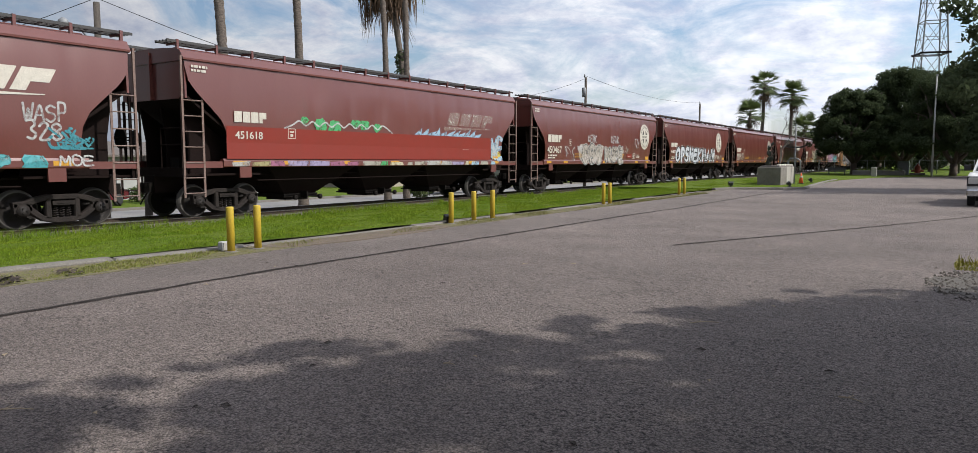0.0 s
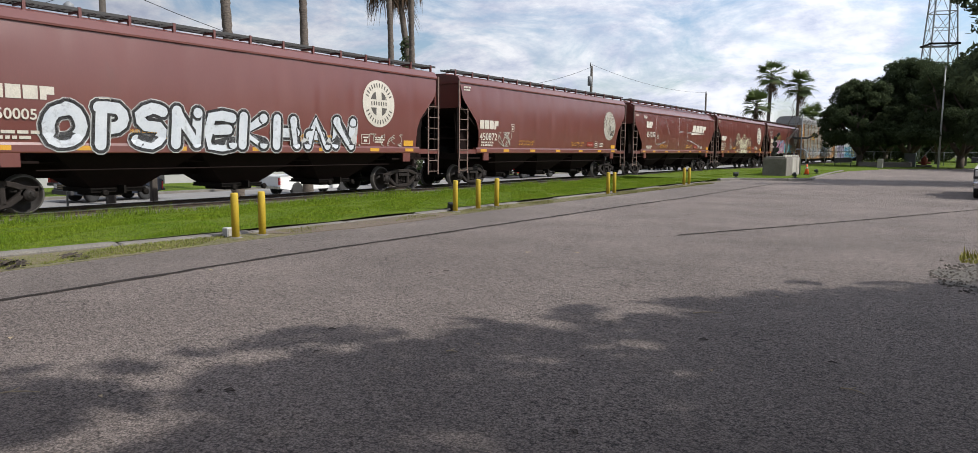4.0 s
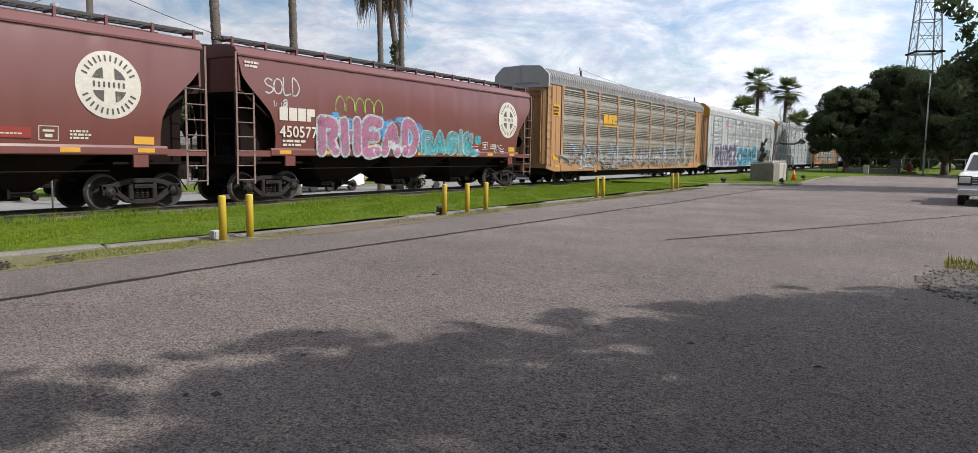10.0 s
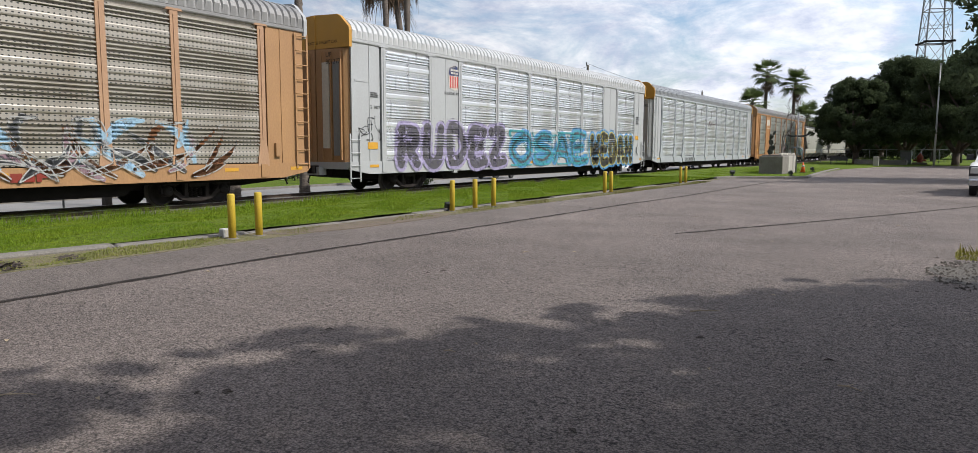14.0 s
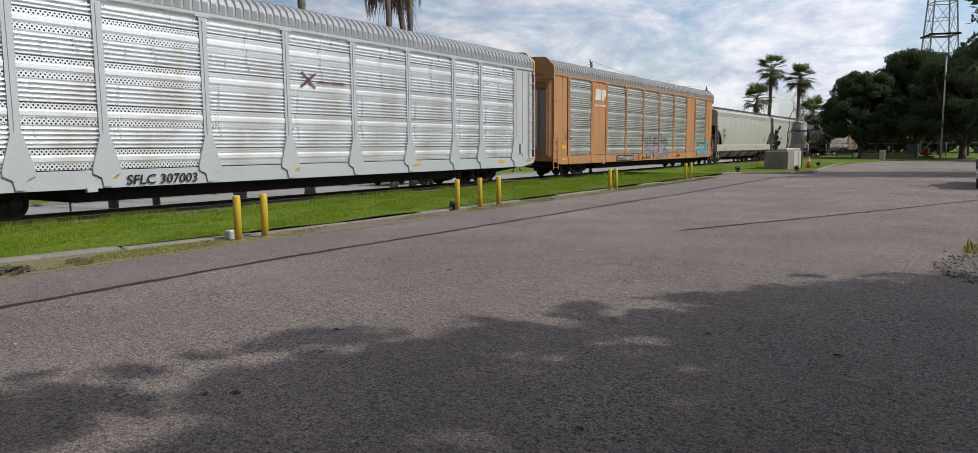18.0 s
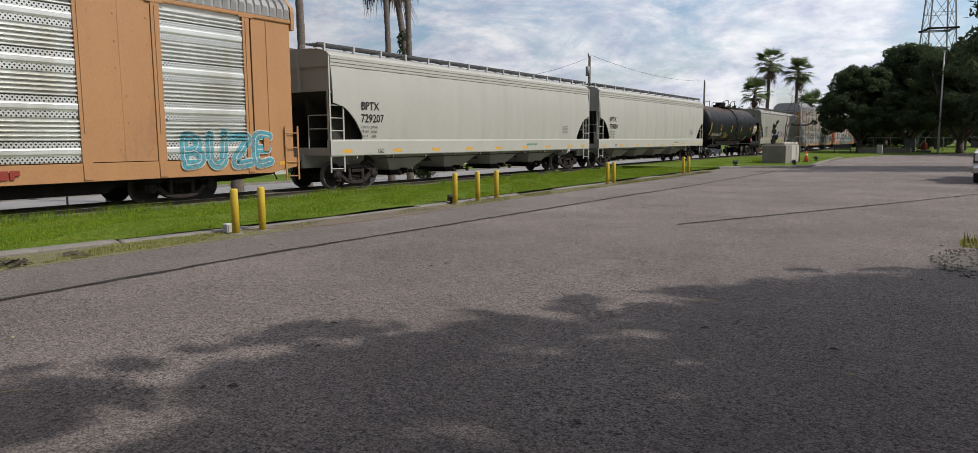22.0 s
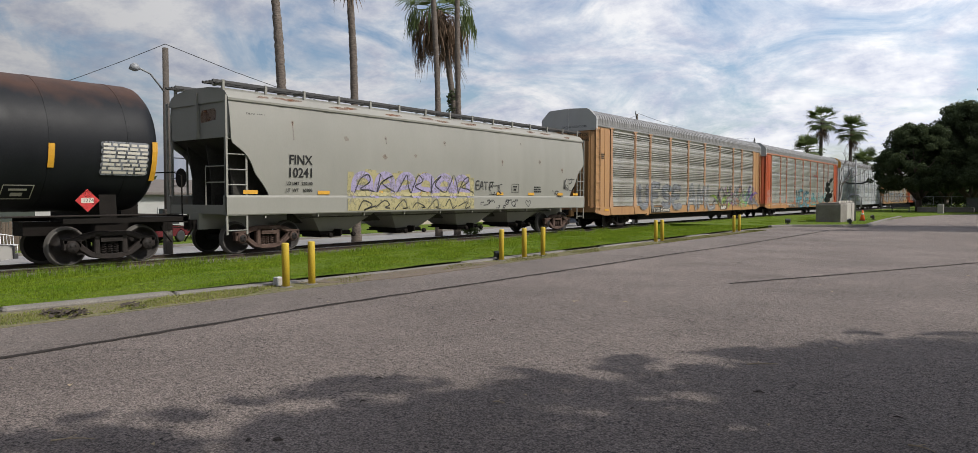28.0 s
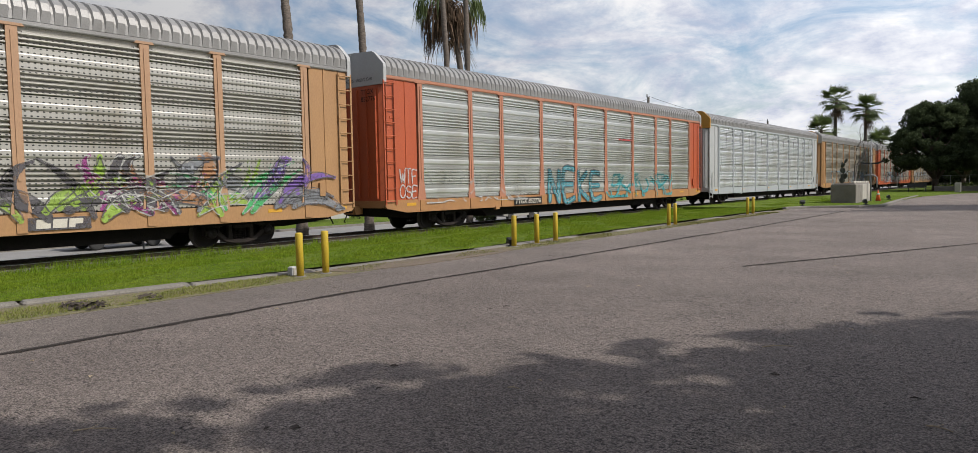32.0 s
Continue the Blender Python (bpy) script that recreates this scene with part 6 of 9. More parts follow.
# ---- poles, wires, tower ----
def tower():
    x, y = polar(1.85, 150)
    t = root("lattice_tower", pose(x, y, 0, 0, 0, 20), "tall galvanised lattice tower behind the trees", "tower")
    levels = [0, 7, 14, 20.4, 26, 33, 40, 46]
    half = lambda z: 3.1 - 0.052 * z
    for sx, sy in ((1, 1), (1, -1), (-1, 1), (-1, -1)):
        s = Shape()
        s.tube([(sx * half(z), sy * half(z), z) for z in levels], 0.13, 6)
        part("leg", s, DARK_METAL, t)
    for k, (za, zb) in enumerate(zip(levels, levels[1:])):
        a, b = half(za), half(zb)
        m = (za + zb) / 2
        h = half(m)
        cs = [(1, 1), (1, -1), (-1, -1), (-1, 1)]
        for (x0, y0), (x1, y1) in zip(cs, cs[1:] + cs[:1]):
            for p, q, r in (((x0 * b, y0 * b, zb), (x1 * b, y1 * b, zb), 0.09), ((x0 * a, y0 * a, za), (x1 * b, y1 * b, zb), 0.045), ((x1 * a, y1 * a, za), (x0 * b, y0 * b, zb), 0.045), ((x0 * h, y0 * h, m), (x1 * h, y1 * h, m), 0.045)):
                part("brace", Shape().tube([p, q], r, 5), DARK_METAL, t)
    for turn in (0, 90, 180, 270):
        part("deck_beam", kept("deck_beam", lambda: Shape().box(-2.5, 2.5, 2.02, 2.20, 20.3, 20.62).box(-2.3, 2.3, 1.0, 1.06, 20.44, 20.5)), STEEL_DARK, t, at=pose(0, 0, 0, 0, 0, turn))
    return t


tower()


def utility_pole(x, y, h, label, lamp=False, arm=True, r=0.14, box_=False):
    p = root("utility_pole", pose(x, y, -0.4), label, "utility pole", "utility poles")
    part("pole", Shape().lathe([(-0.3, r), (h, r * 0.72)], "z", (0, 0, 0), 12), POLE_WOOD, p)
    if arm:
        part("bracket", Shape().tube([(0, 0, h - 0.25), (0.15, -0.55, h - 0.1), (0.15, -0.55, h + 0.15)], 0.035, 6).lathe([(h - 0.05, 0.06), (h + 0.2, 0.05)], "z", (0.15, -0.55, 0), 8), DARK_METAL, p)
    if box_:
        part("transformer", Shape().lathe([(h - 1.7, 0.17), (h - 0.95, 0.18), (h - 0.9, 0.1)], "z", (0.0, -0.32, 0), 12), DARK_METAL, p)
    if lamp:
        part("lamp_arm", Shape().tube([(0, 0, h - 1.75), (0.2, -0.7, h - 1.1), (0.35, -1.25, h - 0.95)], 0.035, 6), DARK_METAL, p)
        part("lamp_head", Shape().lathe([(h - 1.12, 0.05), (h - 1.05, 0.2), (h - 0.9, 0.15), (h - 0.82, 0.05)], "z", (0.42, -1.4, 0), 14), DARK_METAL, p, "grey cobra-head street lamp")
    return p


lx, ly = -26.5, 26.5 / math.tan(radians(61.55))
utility_pole(lx, ly, 7.75, "wooden street pole with a lamp and wires", lamp=True, arm=False, r=0.15)
px, py = polar(25.6, 62)
utility_pole(px, py, 9.1, "wooden utility pole with insulators and a transformer", box_=True)
for az, d, h in [(16.9, 92, 9.0), (63.9, 30.5, 3.0), (-0.1, 110, 14.5), (57.8, 31, 2.6)]:
    if h > 5:
        utility_pole(*polar(az, d), h, "weathered wooden utility pole", arm=h > 8)


def span(a, b, sag, label="thin overhead wire between poles"):
    s, pts = Shape(), []
    for k in range(15):
        f = k / 14
        pts.append((a[0] + (b[0] - a[0]) * f, a[1] + (b[1] - a[1]) * f, a[2] + (b[2] - a[2]) * f - sag * 4 * f * (1 - f)))
    s.tube(pts, 0.013, 4)
    return tagged(part("overhead_wire", s, WIRE), label, "wire")


span((lx, ly, 7.5), (px, py, 8.6), 2.7)
span((lx, ly, 7.5), (-64, 9, 6.2), 1.2)
span((px, py, 8.8), (*polar(16.9, 92), 8.7), 0.6)
lightp = root("park_light_pole", pose(*polar(1.42, 88), 0), "slender pale steel light pole on the lawn", "light pole")
part("shaft", Shape().lathe([(0, 0.10), (10.4, 0.06)], "z", (0, 0, 0), 10), POLE_GREY, lightp)
part("head", Shape().chamfer(-0.12, 0.12, -0.12, 0.3, 10.4, 10.55, 0.03), DARK_METAL, lightp)
lp2 = root("park_light_pole", pose(*polar(0.1, 96), 0), "short pale steel post on the lawn", "light pole")
part("shaft", Shape().lathe([(0, 0.12), (4.2, 0.1)], "z", (0, 0, 0), 10), POLE_GREY, lp2)


# ---- lettering and graffiti on the cars ----
def worn(m, cover, scale=7.0):
    """Lets bare patches and thin spray show what lies beneath; cover: share of the paint that is left."""
    n, l = m.node_tree.nodes, m.node_tree.links
    b, out = n["Principled BSDF"], n["Material Output"]
    tc, big, small, ad, mr = n.new("ShaderNodeTexCoord"), n.new("ShaderNodeTexNoise"), n.new("ShaderNodeTexNoise"), n.new("ShaderNodeMath"), n.new("ShaderNodeMapRange")
    for t, q in ((big, scale * 0.25), (small, scale)):
        t.inputs["Scale"].default_value, t.inputs["Detail"].default_value, t.inputs["Roughness"].default_value = q, 6.0, 0.65
        l.new(tc.outputs["Object"], t.inputs["Vector"])
    ad.operation = "ADD"
    l.new(big.outputs["Fac"], ad.inputs[0])
    l.new(small.outputs["Fac"], ad.inputs[1])
    mr.inputs["From Min"].default_value, mr.inputs["From Max"].default_value = 1.3 - 0.7 * cover, 1.55 - 0.7 * cover
    mr.inputs["To Min"].default_value, mr.inputs["To Max"].default_value = 0.55 * cover, min(1.0, 0.45 + 0.6 * cover)
    l.new(ad.outputs[0], mr.inputs["Value"])
    clear, mx = n.new("ShaderNodeBsdfTransparent"), n.new("ShaderNodeMixShader")
    l.new(mr.outputs[0], mx.inputs["Fac"])
    l.new(clear.outputs[0], mx.inputs[1])
    l.new(b.outputs[0], mx.inputs[2])
    l.new(mx.outputs[0], out.inputs["Surface"])
    return m


def paint(name, rgb, rough=0.55):
    return worn(surface(name, rgb, tuple(c * 0.82 for c in rgb), 3.0, 1.0, 40, 0.1, rough), 0.72)


EMBLEM_GREY = worn(surface("emblem_grey", (0.075, 0.068, 0.062), (0.055, 0.05, 0.046), 5, 1, 40, 0.1, 0.6), 0.85)
FADED_WHITE = worn(surface("faded_white_lettering", (0.50, 0.46, 0.41), (0.42, 0.38, 0.34), 6, 1.0, 40, 0.15, 0.6), 0.35)


INKS = {k: paint("spray_" + k, c) for k, c in dict(
    white=(0.47, 0.48, 0.48), black=(0.02, 0.02, 0.022), silver=(0.42, 0.38, 0.34), pink=(0.32, 0.12, 0.21), teal=(0.05, 0.30, 0.33), cyan=(0.055, 0.27, 0.33),
    blue=(0.08, 0.26, 0.50), sky=(0.30, 0.46, 0.60), lilac=(0.33, 0.29, 0.46), purple=(0.18, 0.10, 0.36), charcoal=(0.085, 0.08, 0.09), yellow=(0.58, 0.48, 0.08), lime=(0.27, 0.40, 0.07),
    green=(0.07, 0.38, 0.14), leaf=(0.10, 0.22, 0.13), maroon=(0.085, 0.018, 0.018), magenta=(0.28, 0.05, 0.21), orange=(0.36, 0.19, 0.10), cream=(0.52, 0.49, 0.36), rust=(0.33, 0.15, 0.07), slate=(0.19, 0.20, 0.22), pale=(0.38, 0.36, 0.31), chalk=(0.40, 0.40, 0.39), straw=(0.36, 0.32, 0.16), navy=(0.02, 0.035, 0.12), dusty=(0.29, 0.19, 0.23), red=(0.5, 0.03, 0.03)).items()}

INKS["snow"] = worn(surface("spray_snow", (0.50, 0.52, 0.55), (0.40, 0.43, 0.48), 2.5, 1, 40, 0.1, 0.5), 0.95)
INKS["haze"] = worn(surface("spray_haze", (0.44, 0.41, 0.40), (0.40, 0.37, 0.36), 3, 1, 40, 0.1, 0.6), 0.42)


def on_hopper(z, y=0.0):
    return side_x(max(1.66, min(4.3, z))) + (0.008 if z > 1.7 else 0.05)


RIB_Z, RIB_X = zip(*rib_profile(1.16, RACK_TOP))


RIB_TABLE = [1.53 + q for q in np.interp(np.arange(1.16, RACK_TOP + 0.02, 0.002), RIB_Z, RIB_X).tolist()]
ON_POST = [min(abs(k * 0.01 - q) for q in POSTS) < 0.13 or k < 170 or k > 2560 for k in range(2900)]


def on_rack(z, y=0.0):
    """The outer face of an autorack's side: ribbed sheet, posts or sill."""
    if z < 1.16:
        return 1.612
    if ON_POST[max(0, min(2899, int(y * 100)))]:
        return 1.596
    return RIB_TABLE[min(len(RIB_TABLE) - 1, int((z - 1.16) * 500))]


def on_plate(z, y=0.0):
    return 1.565 if z > 1.16 else 1.612


def on_tank(z, y=0.0):
    return math.sqrt(max(0.01, 1.622 ** 2 - (z - 2.90) ** 2))


def smooth_line(pts, n=5):
    """A rounded line through the points."""
    if len(pts) < 3:
        return list(pts)
    out = []
    for i in range(len(pts) - 1):
        p0, p1, p2, p3 = pts[max(i - 1, 0)], pts[i], pts[i + 1], pts[min(i + 2, len(pts) - 1)]
        for k in range(n):
            t = k / n
            out.append(tuple(0.5 * (2 * b + (c - a) * t + (2 * a - 5 * b + 4 * c - d) * t * t + (3 * b - a - 3 * c + d) * t ** 3) for a, b, c, d in zip(p0, p1, p2, p3)))
    return out + [pts[-1]]


STROKES = [0]


def ribbon(s, pts, width, lie, lift):
    """A painted stroke of the given width along points (y, z), lying on the car's side."""
    step = 0.024 if lie is on_rack else 10.0
    lift = (lift * 1.8 + 0.003 if lie is on_rack else lift) + 0.0005 * (STROKES[0] % 5)
    STROKES[0] += 1
    fine = []
    for (ya, za), (yb, zb) in zip(pts, pts[1:]):
        m = max(1, math.ceil(math.hypot(yb - ya, zb - za) / step))
        fine += [(ya + (yb - ya) * k / m, za + (zb - za) * k / m) for k in range(m)]
    pts = fine + [pts[-1]]
    across = max(1, math.ceil(width / step))
    b, n = len(s.v), len(pts)
    for i, (y, z) in enumerate(pts):
        a, c = pts[max(i - 1, 0)], pts[min(i + 1, n - 1)]
        dy, dz = c[0] - a[0], c[1] - a[1]
        m = math.hypot(dy, dz) or 1e-6
        for k in range(across + 1):
            w = width * (0.5 - k / across)
            yy, zz = y - dz / m * w, z + dy / m * w
            s.v.append((lie(zz, yy) + lift, yy, zz))
    q = across + 1
    for i in range(n - 1):
        for k in range(across):
            s.face((b + q * i + k, b + q * i + k + 1, b + q * (i + 1) + k + 1, b + q * (i + 1) + k))
    for end, (y, z) in enumerate((pts[0], pts[-1])):
        lift += 0.0012
        rings = max(1, math.ceil(width / 2 / step))
        k = len(s.v)
        s.v.append((lie(z, y) + lift, y, z))
        for r in range(1, rings + 1):
            for j in range(10):
                a, rad = 2 * math.pi * j / 10, width / 2 * r / rings
                yy, zz = y + math.cos(a) * rad, z + math.sin(a) * rad
                s.v.append((lie(zz, yy) + lift, yy, zz))
        for j in range(10):
            s.face((k, k + 1 + j, k + 1 + (j + 1) % 10))
            for r in range(rings - 1):
                p0, p1 = k + 1 + r * 10 + j, k + 1 + r * 10 + (j + 1) % 10
                s.face((p0, p0 + 10, p1 + 10, p1))


def patch(s, outline, lie, lift):
    k = len(s.v)
    lie = on_plate if lie is on_rack else lie
    s.v += [(lie(z, y) + lift, y, z) for y, z in outline]
    s.face(range(k, k + len(outline)))


GLYPHS = {
    "O": [[(0.5, 1), (0.15, 0.85), (0, 0.5), (0.15, 0.12), (0.5, 0), (0.85, 0.12), (1, 0.5), (0.85, 0.85), (0.5, 1)]],
    "P": [[(0.15, 0), (0.2, 1)], [(0.2, 1), (0.8, 0.98), (0.95, 0.72), (0.75, 0.48), (0.2, 0.45)]],
    "S": [[(0.95, 0.9), (0.5, 1), (0.08, 0.8), (0.3, 0.55), (0.8, 0.45), (0.95, 0.2), (0.5, 0), (0.05, 0.1)]],
    "N": [[(0.08, 0), (0.1, 1)], [(0.1, 1), (0.85, 0)], [(0.85, 0), (0.92, 1)]],
    "E": [[(0.95, 1), (0.12, 1), (0.1, 0), (0.95, 0)], [(0.12, 0.5), (0.8, 0.52)]],
    "K": [[(0.12, 0), (0.12, 1)], [(0.92, 1), (0.2, 0.48), (0.95, 0)]],
    "H": [[(0.1, 0), (0.1, 1)], [(0.9, 0), (0.9, 1)], [(0.1, 0.5), (0.9, 0.5)]],
    "A": [[(0.02, 0), (0.5, 1), (0.98, 0)], [(0.22, 0.36), (0.78, 0.36)]],
    "R": [[(0.12, 0), (0.14, 1)], [(0.14, 1), (0.8, 0.97), (0.9, 0.72), (0.7, 0.5), (0.15, 0.48)], [(0.5, 0.48), (0.98, 0)]],
    "U": [[(0.08, 1), (0.1, 0.25), (0.35, 0.0), (0.68, 0.0), (0.9, 0.25), (0.92, 1)]],
    "D": [[(0.12, 0), (0.12, 1), (0.6, 0.96), (0.95, 0.6), (0.92, 0.3), (0.6, 0.03), (0.12, 0)]],
    "Z": [[(0.05, 1), (0.95, 1), (0.05, 0), (0.98, 0)]],
    "W": [[(0, 1), (0.25, 0), (0.5, 0.75), (0.75, 0), (1, 1)]],
    "L": [[(0.1, 1), (0.12, 0), (0.95, 0.06)]],
    "Y": [[(0.02, 1), (0.45, 0.5)], [(0.95, 1), (0.25, 0)]],
    "F": [[(0.15, 0), (0.12, 1), (0.95, 1)], [(0.14, 0.5), (0.75, 0.52)]],
    "M": [[(0.02, 0), (0.12, 1), (0.5, 0.3), (0.88, 1), (0.98, 0)]],
    "B": [[(0.12, 0), (0.12, 1), (0.7, 0.97), (0.85, 0.75), (0.6, 0.53), (0.14, 0.5)], [(0.5, 0.52), (0.92, 0.35), (0.8, 0.05), (0.12, 0)]],
    "I": [[(0.5, 0), (0.5, 1)]],
    "3": [[(0.1, 0.95), (0.6, 1), (0.85, 0.78), (0.45, 0.52), (0.9, 0.28), (0.6, 0), (0.08, 0.06)]],
    "2": [[(0.1, 0.8), (0.45, 1), (0.88, 0.78), (0.1, 0.02), (0.95, 0.04)]],
    "1": [[(0.3, 0.8), (0.55, 1), (0.55, 0)]],
    "T": [[(0.02, 1), (0.98, 1)], [(0.5, 1), (0.5, 0)]],
    "8": [[(0.5, 0.52), (0.12, 0.78), (0.5, 1), (0.88, 0.78), (0.5, 0.52), (0.05, 0.24), (0.5, 0), (0.95, 0.24), (0.5, 0.52)]],
}


def wildstyle(car, word, y, z, w, h, lie, layers, label, seed=0, wobble=0.06, gap=0.12, lift=0.004, round_=6):
    """A sprayed word: every layer is (ink, stroke width); earlier layers lie underneath."""
    rg = random.Random(seed)
    cell = w / len(word.replace(" ", ""))
    letters, k = [], 0
    for ch in word.replace(" ", ""):
        hh, up, lean = h * rg.uniform(0.86, 1.05), rg.uniform(0, 0.05) * h, rg.uniform(-0.08, 0.1)
        letters.append([])
        for line in GLYPHS[ch]:
            pts = [(y + cell * (k + gap / 2 + (1 - gap) * (px + lean * (pz - 0.5) + rg.uniform(-wobble, wobble) * 0.6)), z + up + hh * (pz + rg.uniform(-wobble, wobble) * 0.5)) for px, pz in line]
            letters[-1].append(smooth_line(pts, round_) if round_ > 1 else pts)
        k += 1
    for mine in letters:
        below = car
        for i, (ink, width) in enumerate(layers):
            s = Shape()
            for st in mine:
                ribbon(s, st, width, lie, lift * (i + 1))
            ob = part("graffiti_letter" if i == 0 else "paint_layer", s, INKS[ink], below, label if i == 0 else "")
            below = ob if i == 0 else below


def scribble(car, y, z, w, h, n, width, ink, lie, label, seed, lift=0.004, curly=0.5):
    """Loose sprayed strokes within a box."""
    rg = random.Random(seed)
    s = Shape()
    for _ in range(n):
        py, pz = y + rg.random() * w, z + rg.random() * h
        a, pts = rg.uniform(0, 6.28), []
        turn = rg.uniform(-1, 1) * curly
        for _ in range(7):
            pts.append((min(max(py, y), y + w), min(max(pz, z), z + h)))
            py += math.cos(a) * h * 0.22
            pz += math.sin(a) * h * 0.20
            a += turn + rg.uniform(-0.3, 0.3)
        ribbon(s, smooth_line(pts, 4), width * rg.uniform(0.7, 1.3), lie, lift)
    part("graffiti", s, INKS[ink], car, label)


def shards(car, y, z, w, h, n, inks, lie, label, seed, edge="chalk", lift=0.004, thick=0.2):
    """A wild-style piece: curved tapering blades in several inks, each with thin sprayed edges."""
    rg = random.Random(seed)
    fills, edges = {k: Shape() for k in inks}, Shape()
    for i in range(n):
        py, pz = y + w * (i + rg.random()) / n, z + h * rg.uniform(0.0, 0.35)
        a, turn, step = rg.choice((0.5, 0.9, 2.1, 2.6)) + rg.uniform(-0.3, 0.3), rg.uniform(-0.38, 0.38), h * rg.uniform(0.14, 0.2)
        pts = []
        for _ in range(7):
            pts.append((py, min(max(pz, z), z + h)))
            py, pz, a = py + math.cos(a) * step * 1.35, pz + math.sin(a) * step, a + turn
        line = smooth_line(pts, 4)
        m, width = len(line) - 1, thick * rg.uniform(0.5, 1.3)
        cut = [line[round(m * q)] for q in (0, 0.22, 0.5, 0.8, 1)]
        for (p0, p1), f in zip(zip(cut, cut[1:]), (0.55, 1.0, 0.75, 0.35)):
            ribbon(fills[inks[i % len(inks)]], [p0, p1], width * f, lie, lift)
        for sgn in (1, -1):
            off = []
            for k, (q, r) in enumerate(line):
                b, c = line[max(0, k - 1)], line[min(m, k + 1)]
                dy, dz = c[0] - b[0], c[1] - b[1]
                e = math.hypot(dy, dz) or 1e-6
                f = width * 0.55 * math.sin(math.pi * min(1, 0.15 + 0.85 * k / m)) * sgn
                off.append((q - dz / e * f, min(max(r + dy / e * f, z), z + h)))
            ribbon(edges, off, 0.03, lie, lift * 2.5)
    for ink in inks:
        part("graffiti", fills[ink], INKS[ink], car, label)
    part("graffiti", edges, INKS[edge], car, "thin pale sprayed outlines")


def blobs(car, y, z, w, h, n, ink, lie, label, seed, lift=0.003, size=0.3):
    rg = random.Random(seed)
    for i in range(n):
        s = Shape()
        cy, cz, r = y + w * (i + rg.uniform(0.2, 0.8)) / n, z + h * rg.uniform(0.25, 0.75), size * rg.uniform(0.6, 1.2)
        pts = []
        for j in range(14):
            a = 2 * math.pi * j / 14
            q = r * rg.uniform(0.75, 1.15)
            pts.append((cy + math.cos(a) * q * 1.3, min(max(cz + math.sin(a) * q, z), z + h)))
        patch(s, pts, lie, lift + 0.0004 * i)
        part("graffiti", s, INKS[ink], car, label)


def text(car, body, y, z, size, lie, mat=INK_WHITE, width=1.0, shear=0.0, bold=0.0, lift=0.008):
    if lie is on_tank:  # leans with the curve of the shell
        tilt = math.degrees(math.asin((2.90 - z - size / 2) / 1.622))
        return part("lettering", lettering(body, size / math.cos(radians(tilt)), width, shear, bold), mat, car, at=pose(lie(z) + lift + 0.008, y, z, 0, tilt, 0))
    return part("lettering", lettering(body, size, width, shear, bold), mat, car, at=pose(lie(z + size / 2, y) + lift, y, z))


def bars(car, y, z, w, h, rows, lie, mat=INK_WHITE, lift=0.008, name="marking"):
    """Writing too small to read, as plain bars."""
    rg = random.Random(int(y * 100) + rows)
    s = Shape()
    for i in range(rows):
        zz, yy = z + h * (rows - 1 - i) / rows, y
        while yy < y + w * rg.uniform(0.8, 1.0):
            d = min(rg.uniform(0.08, 0.3) * w, y + w - yy)
            if d < 0.02:
                break
            patch(s, [(yy, zz), (yy + d, zz), (yy + d, zz + h / rows * 0.6), (yy, zz + h / rows * 0.6)], lie, lift)
            yy += d + 0.05 * w
    part(name, s, mat, car)


def outlined_box(car, y, z, w, h, lie, mat=INK_WHITE, lift=0.008):
    s = Shape()
    for a, b in (((y, z), (y + w, z)), ((y + w, z), (y + w, z + h)), ((y + w, z + h), (y, z + h)), ((y, z + h), (y, z))):
        ribbon(s, [a, b], 0.018, lie, lift)
    patch(s, [(y + w * 0.3, z + h * 0.2), (y + w * 0.7, z + h * 0.2), (y + w * 0.7, z + h * 0.45), (y + w * 0.3, z + h * 0.45)], lie, lift)
    patch(s, [(y + w * 0.2, z + h * 0.6), (y + w * 0.8, z + h * 0.6), (y + w * 0.8, z + h * 0.75), (y + w * 0.2, z + h * 0.75)], lie, lift)
    part("marking", s, mat, car)


def blocks(car, y, z, w, h, n, mat, lie, slant=0.0, lift=0.008, name="company_mark", notch=True):
    """A company mark as plain slanted blocks."""
    s = Shape()
    cw = w / n
    for i in range(n):
        a = y + i * cw
        b = a + cw * 0.88
        for k in range(5):
            z0, z1 = z + h * k / 5, z + h * (k + 1) / 5
            d0, d1 = slant * (z0 - z), slant * (z1 - z)
            p, q = a, b
            if notch and i == n - 1 and k < 2:
                q = a + cw * 0.4
            patch(s, [(p + d0, z0), (q + d0, z0), (q + d1, z1), (p + d1, z1)], lie, lift)
    return part(name, s, mat, car, "company mark as plain blocks")


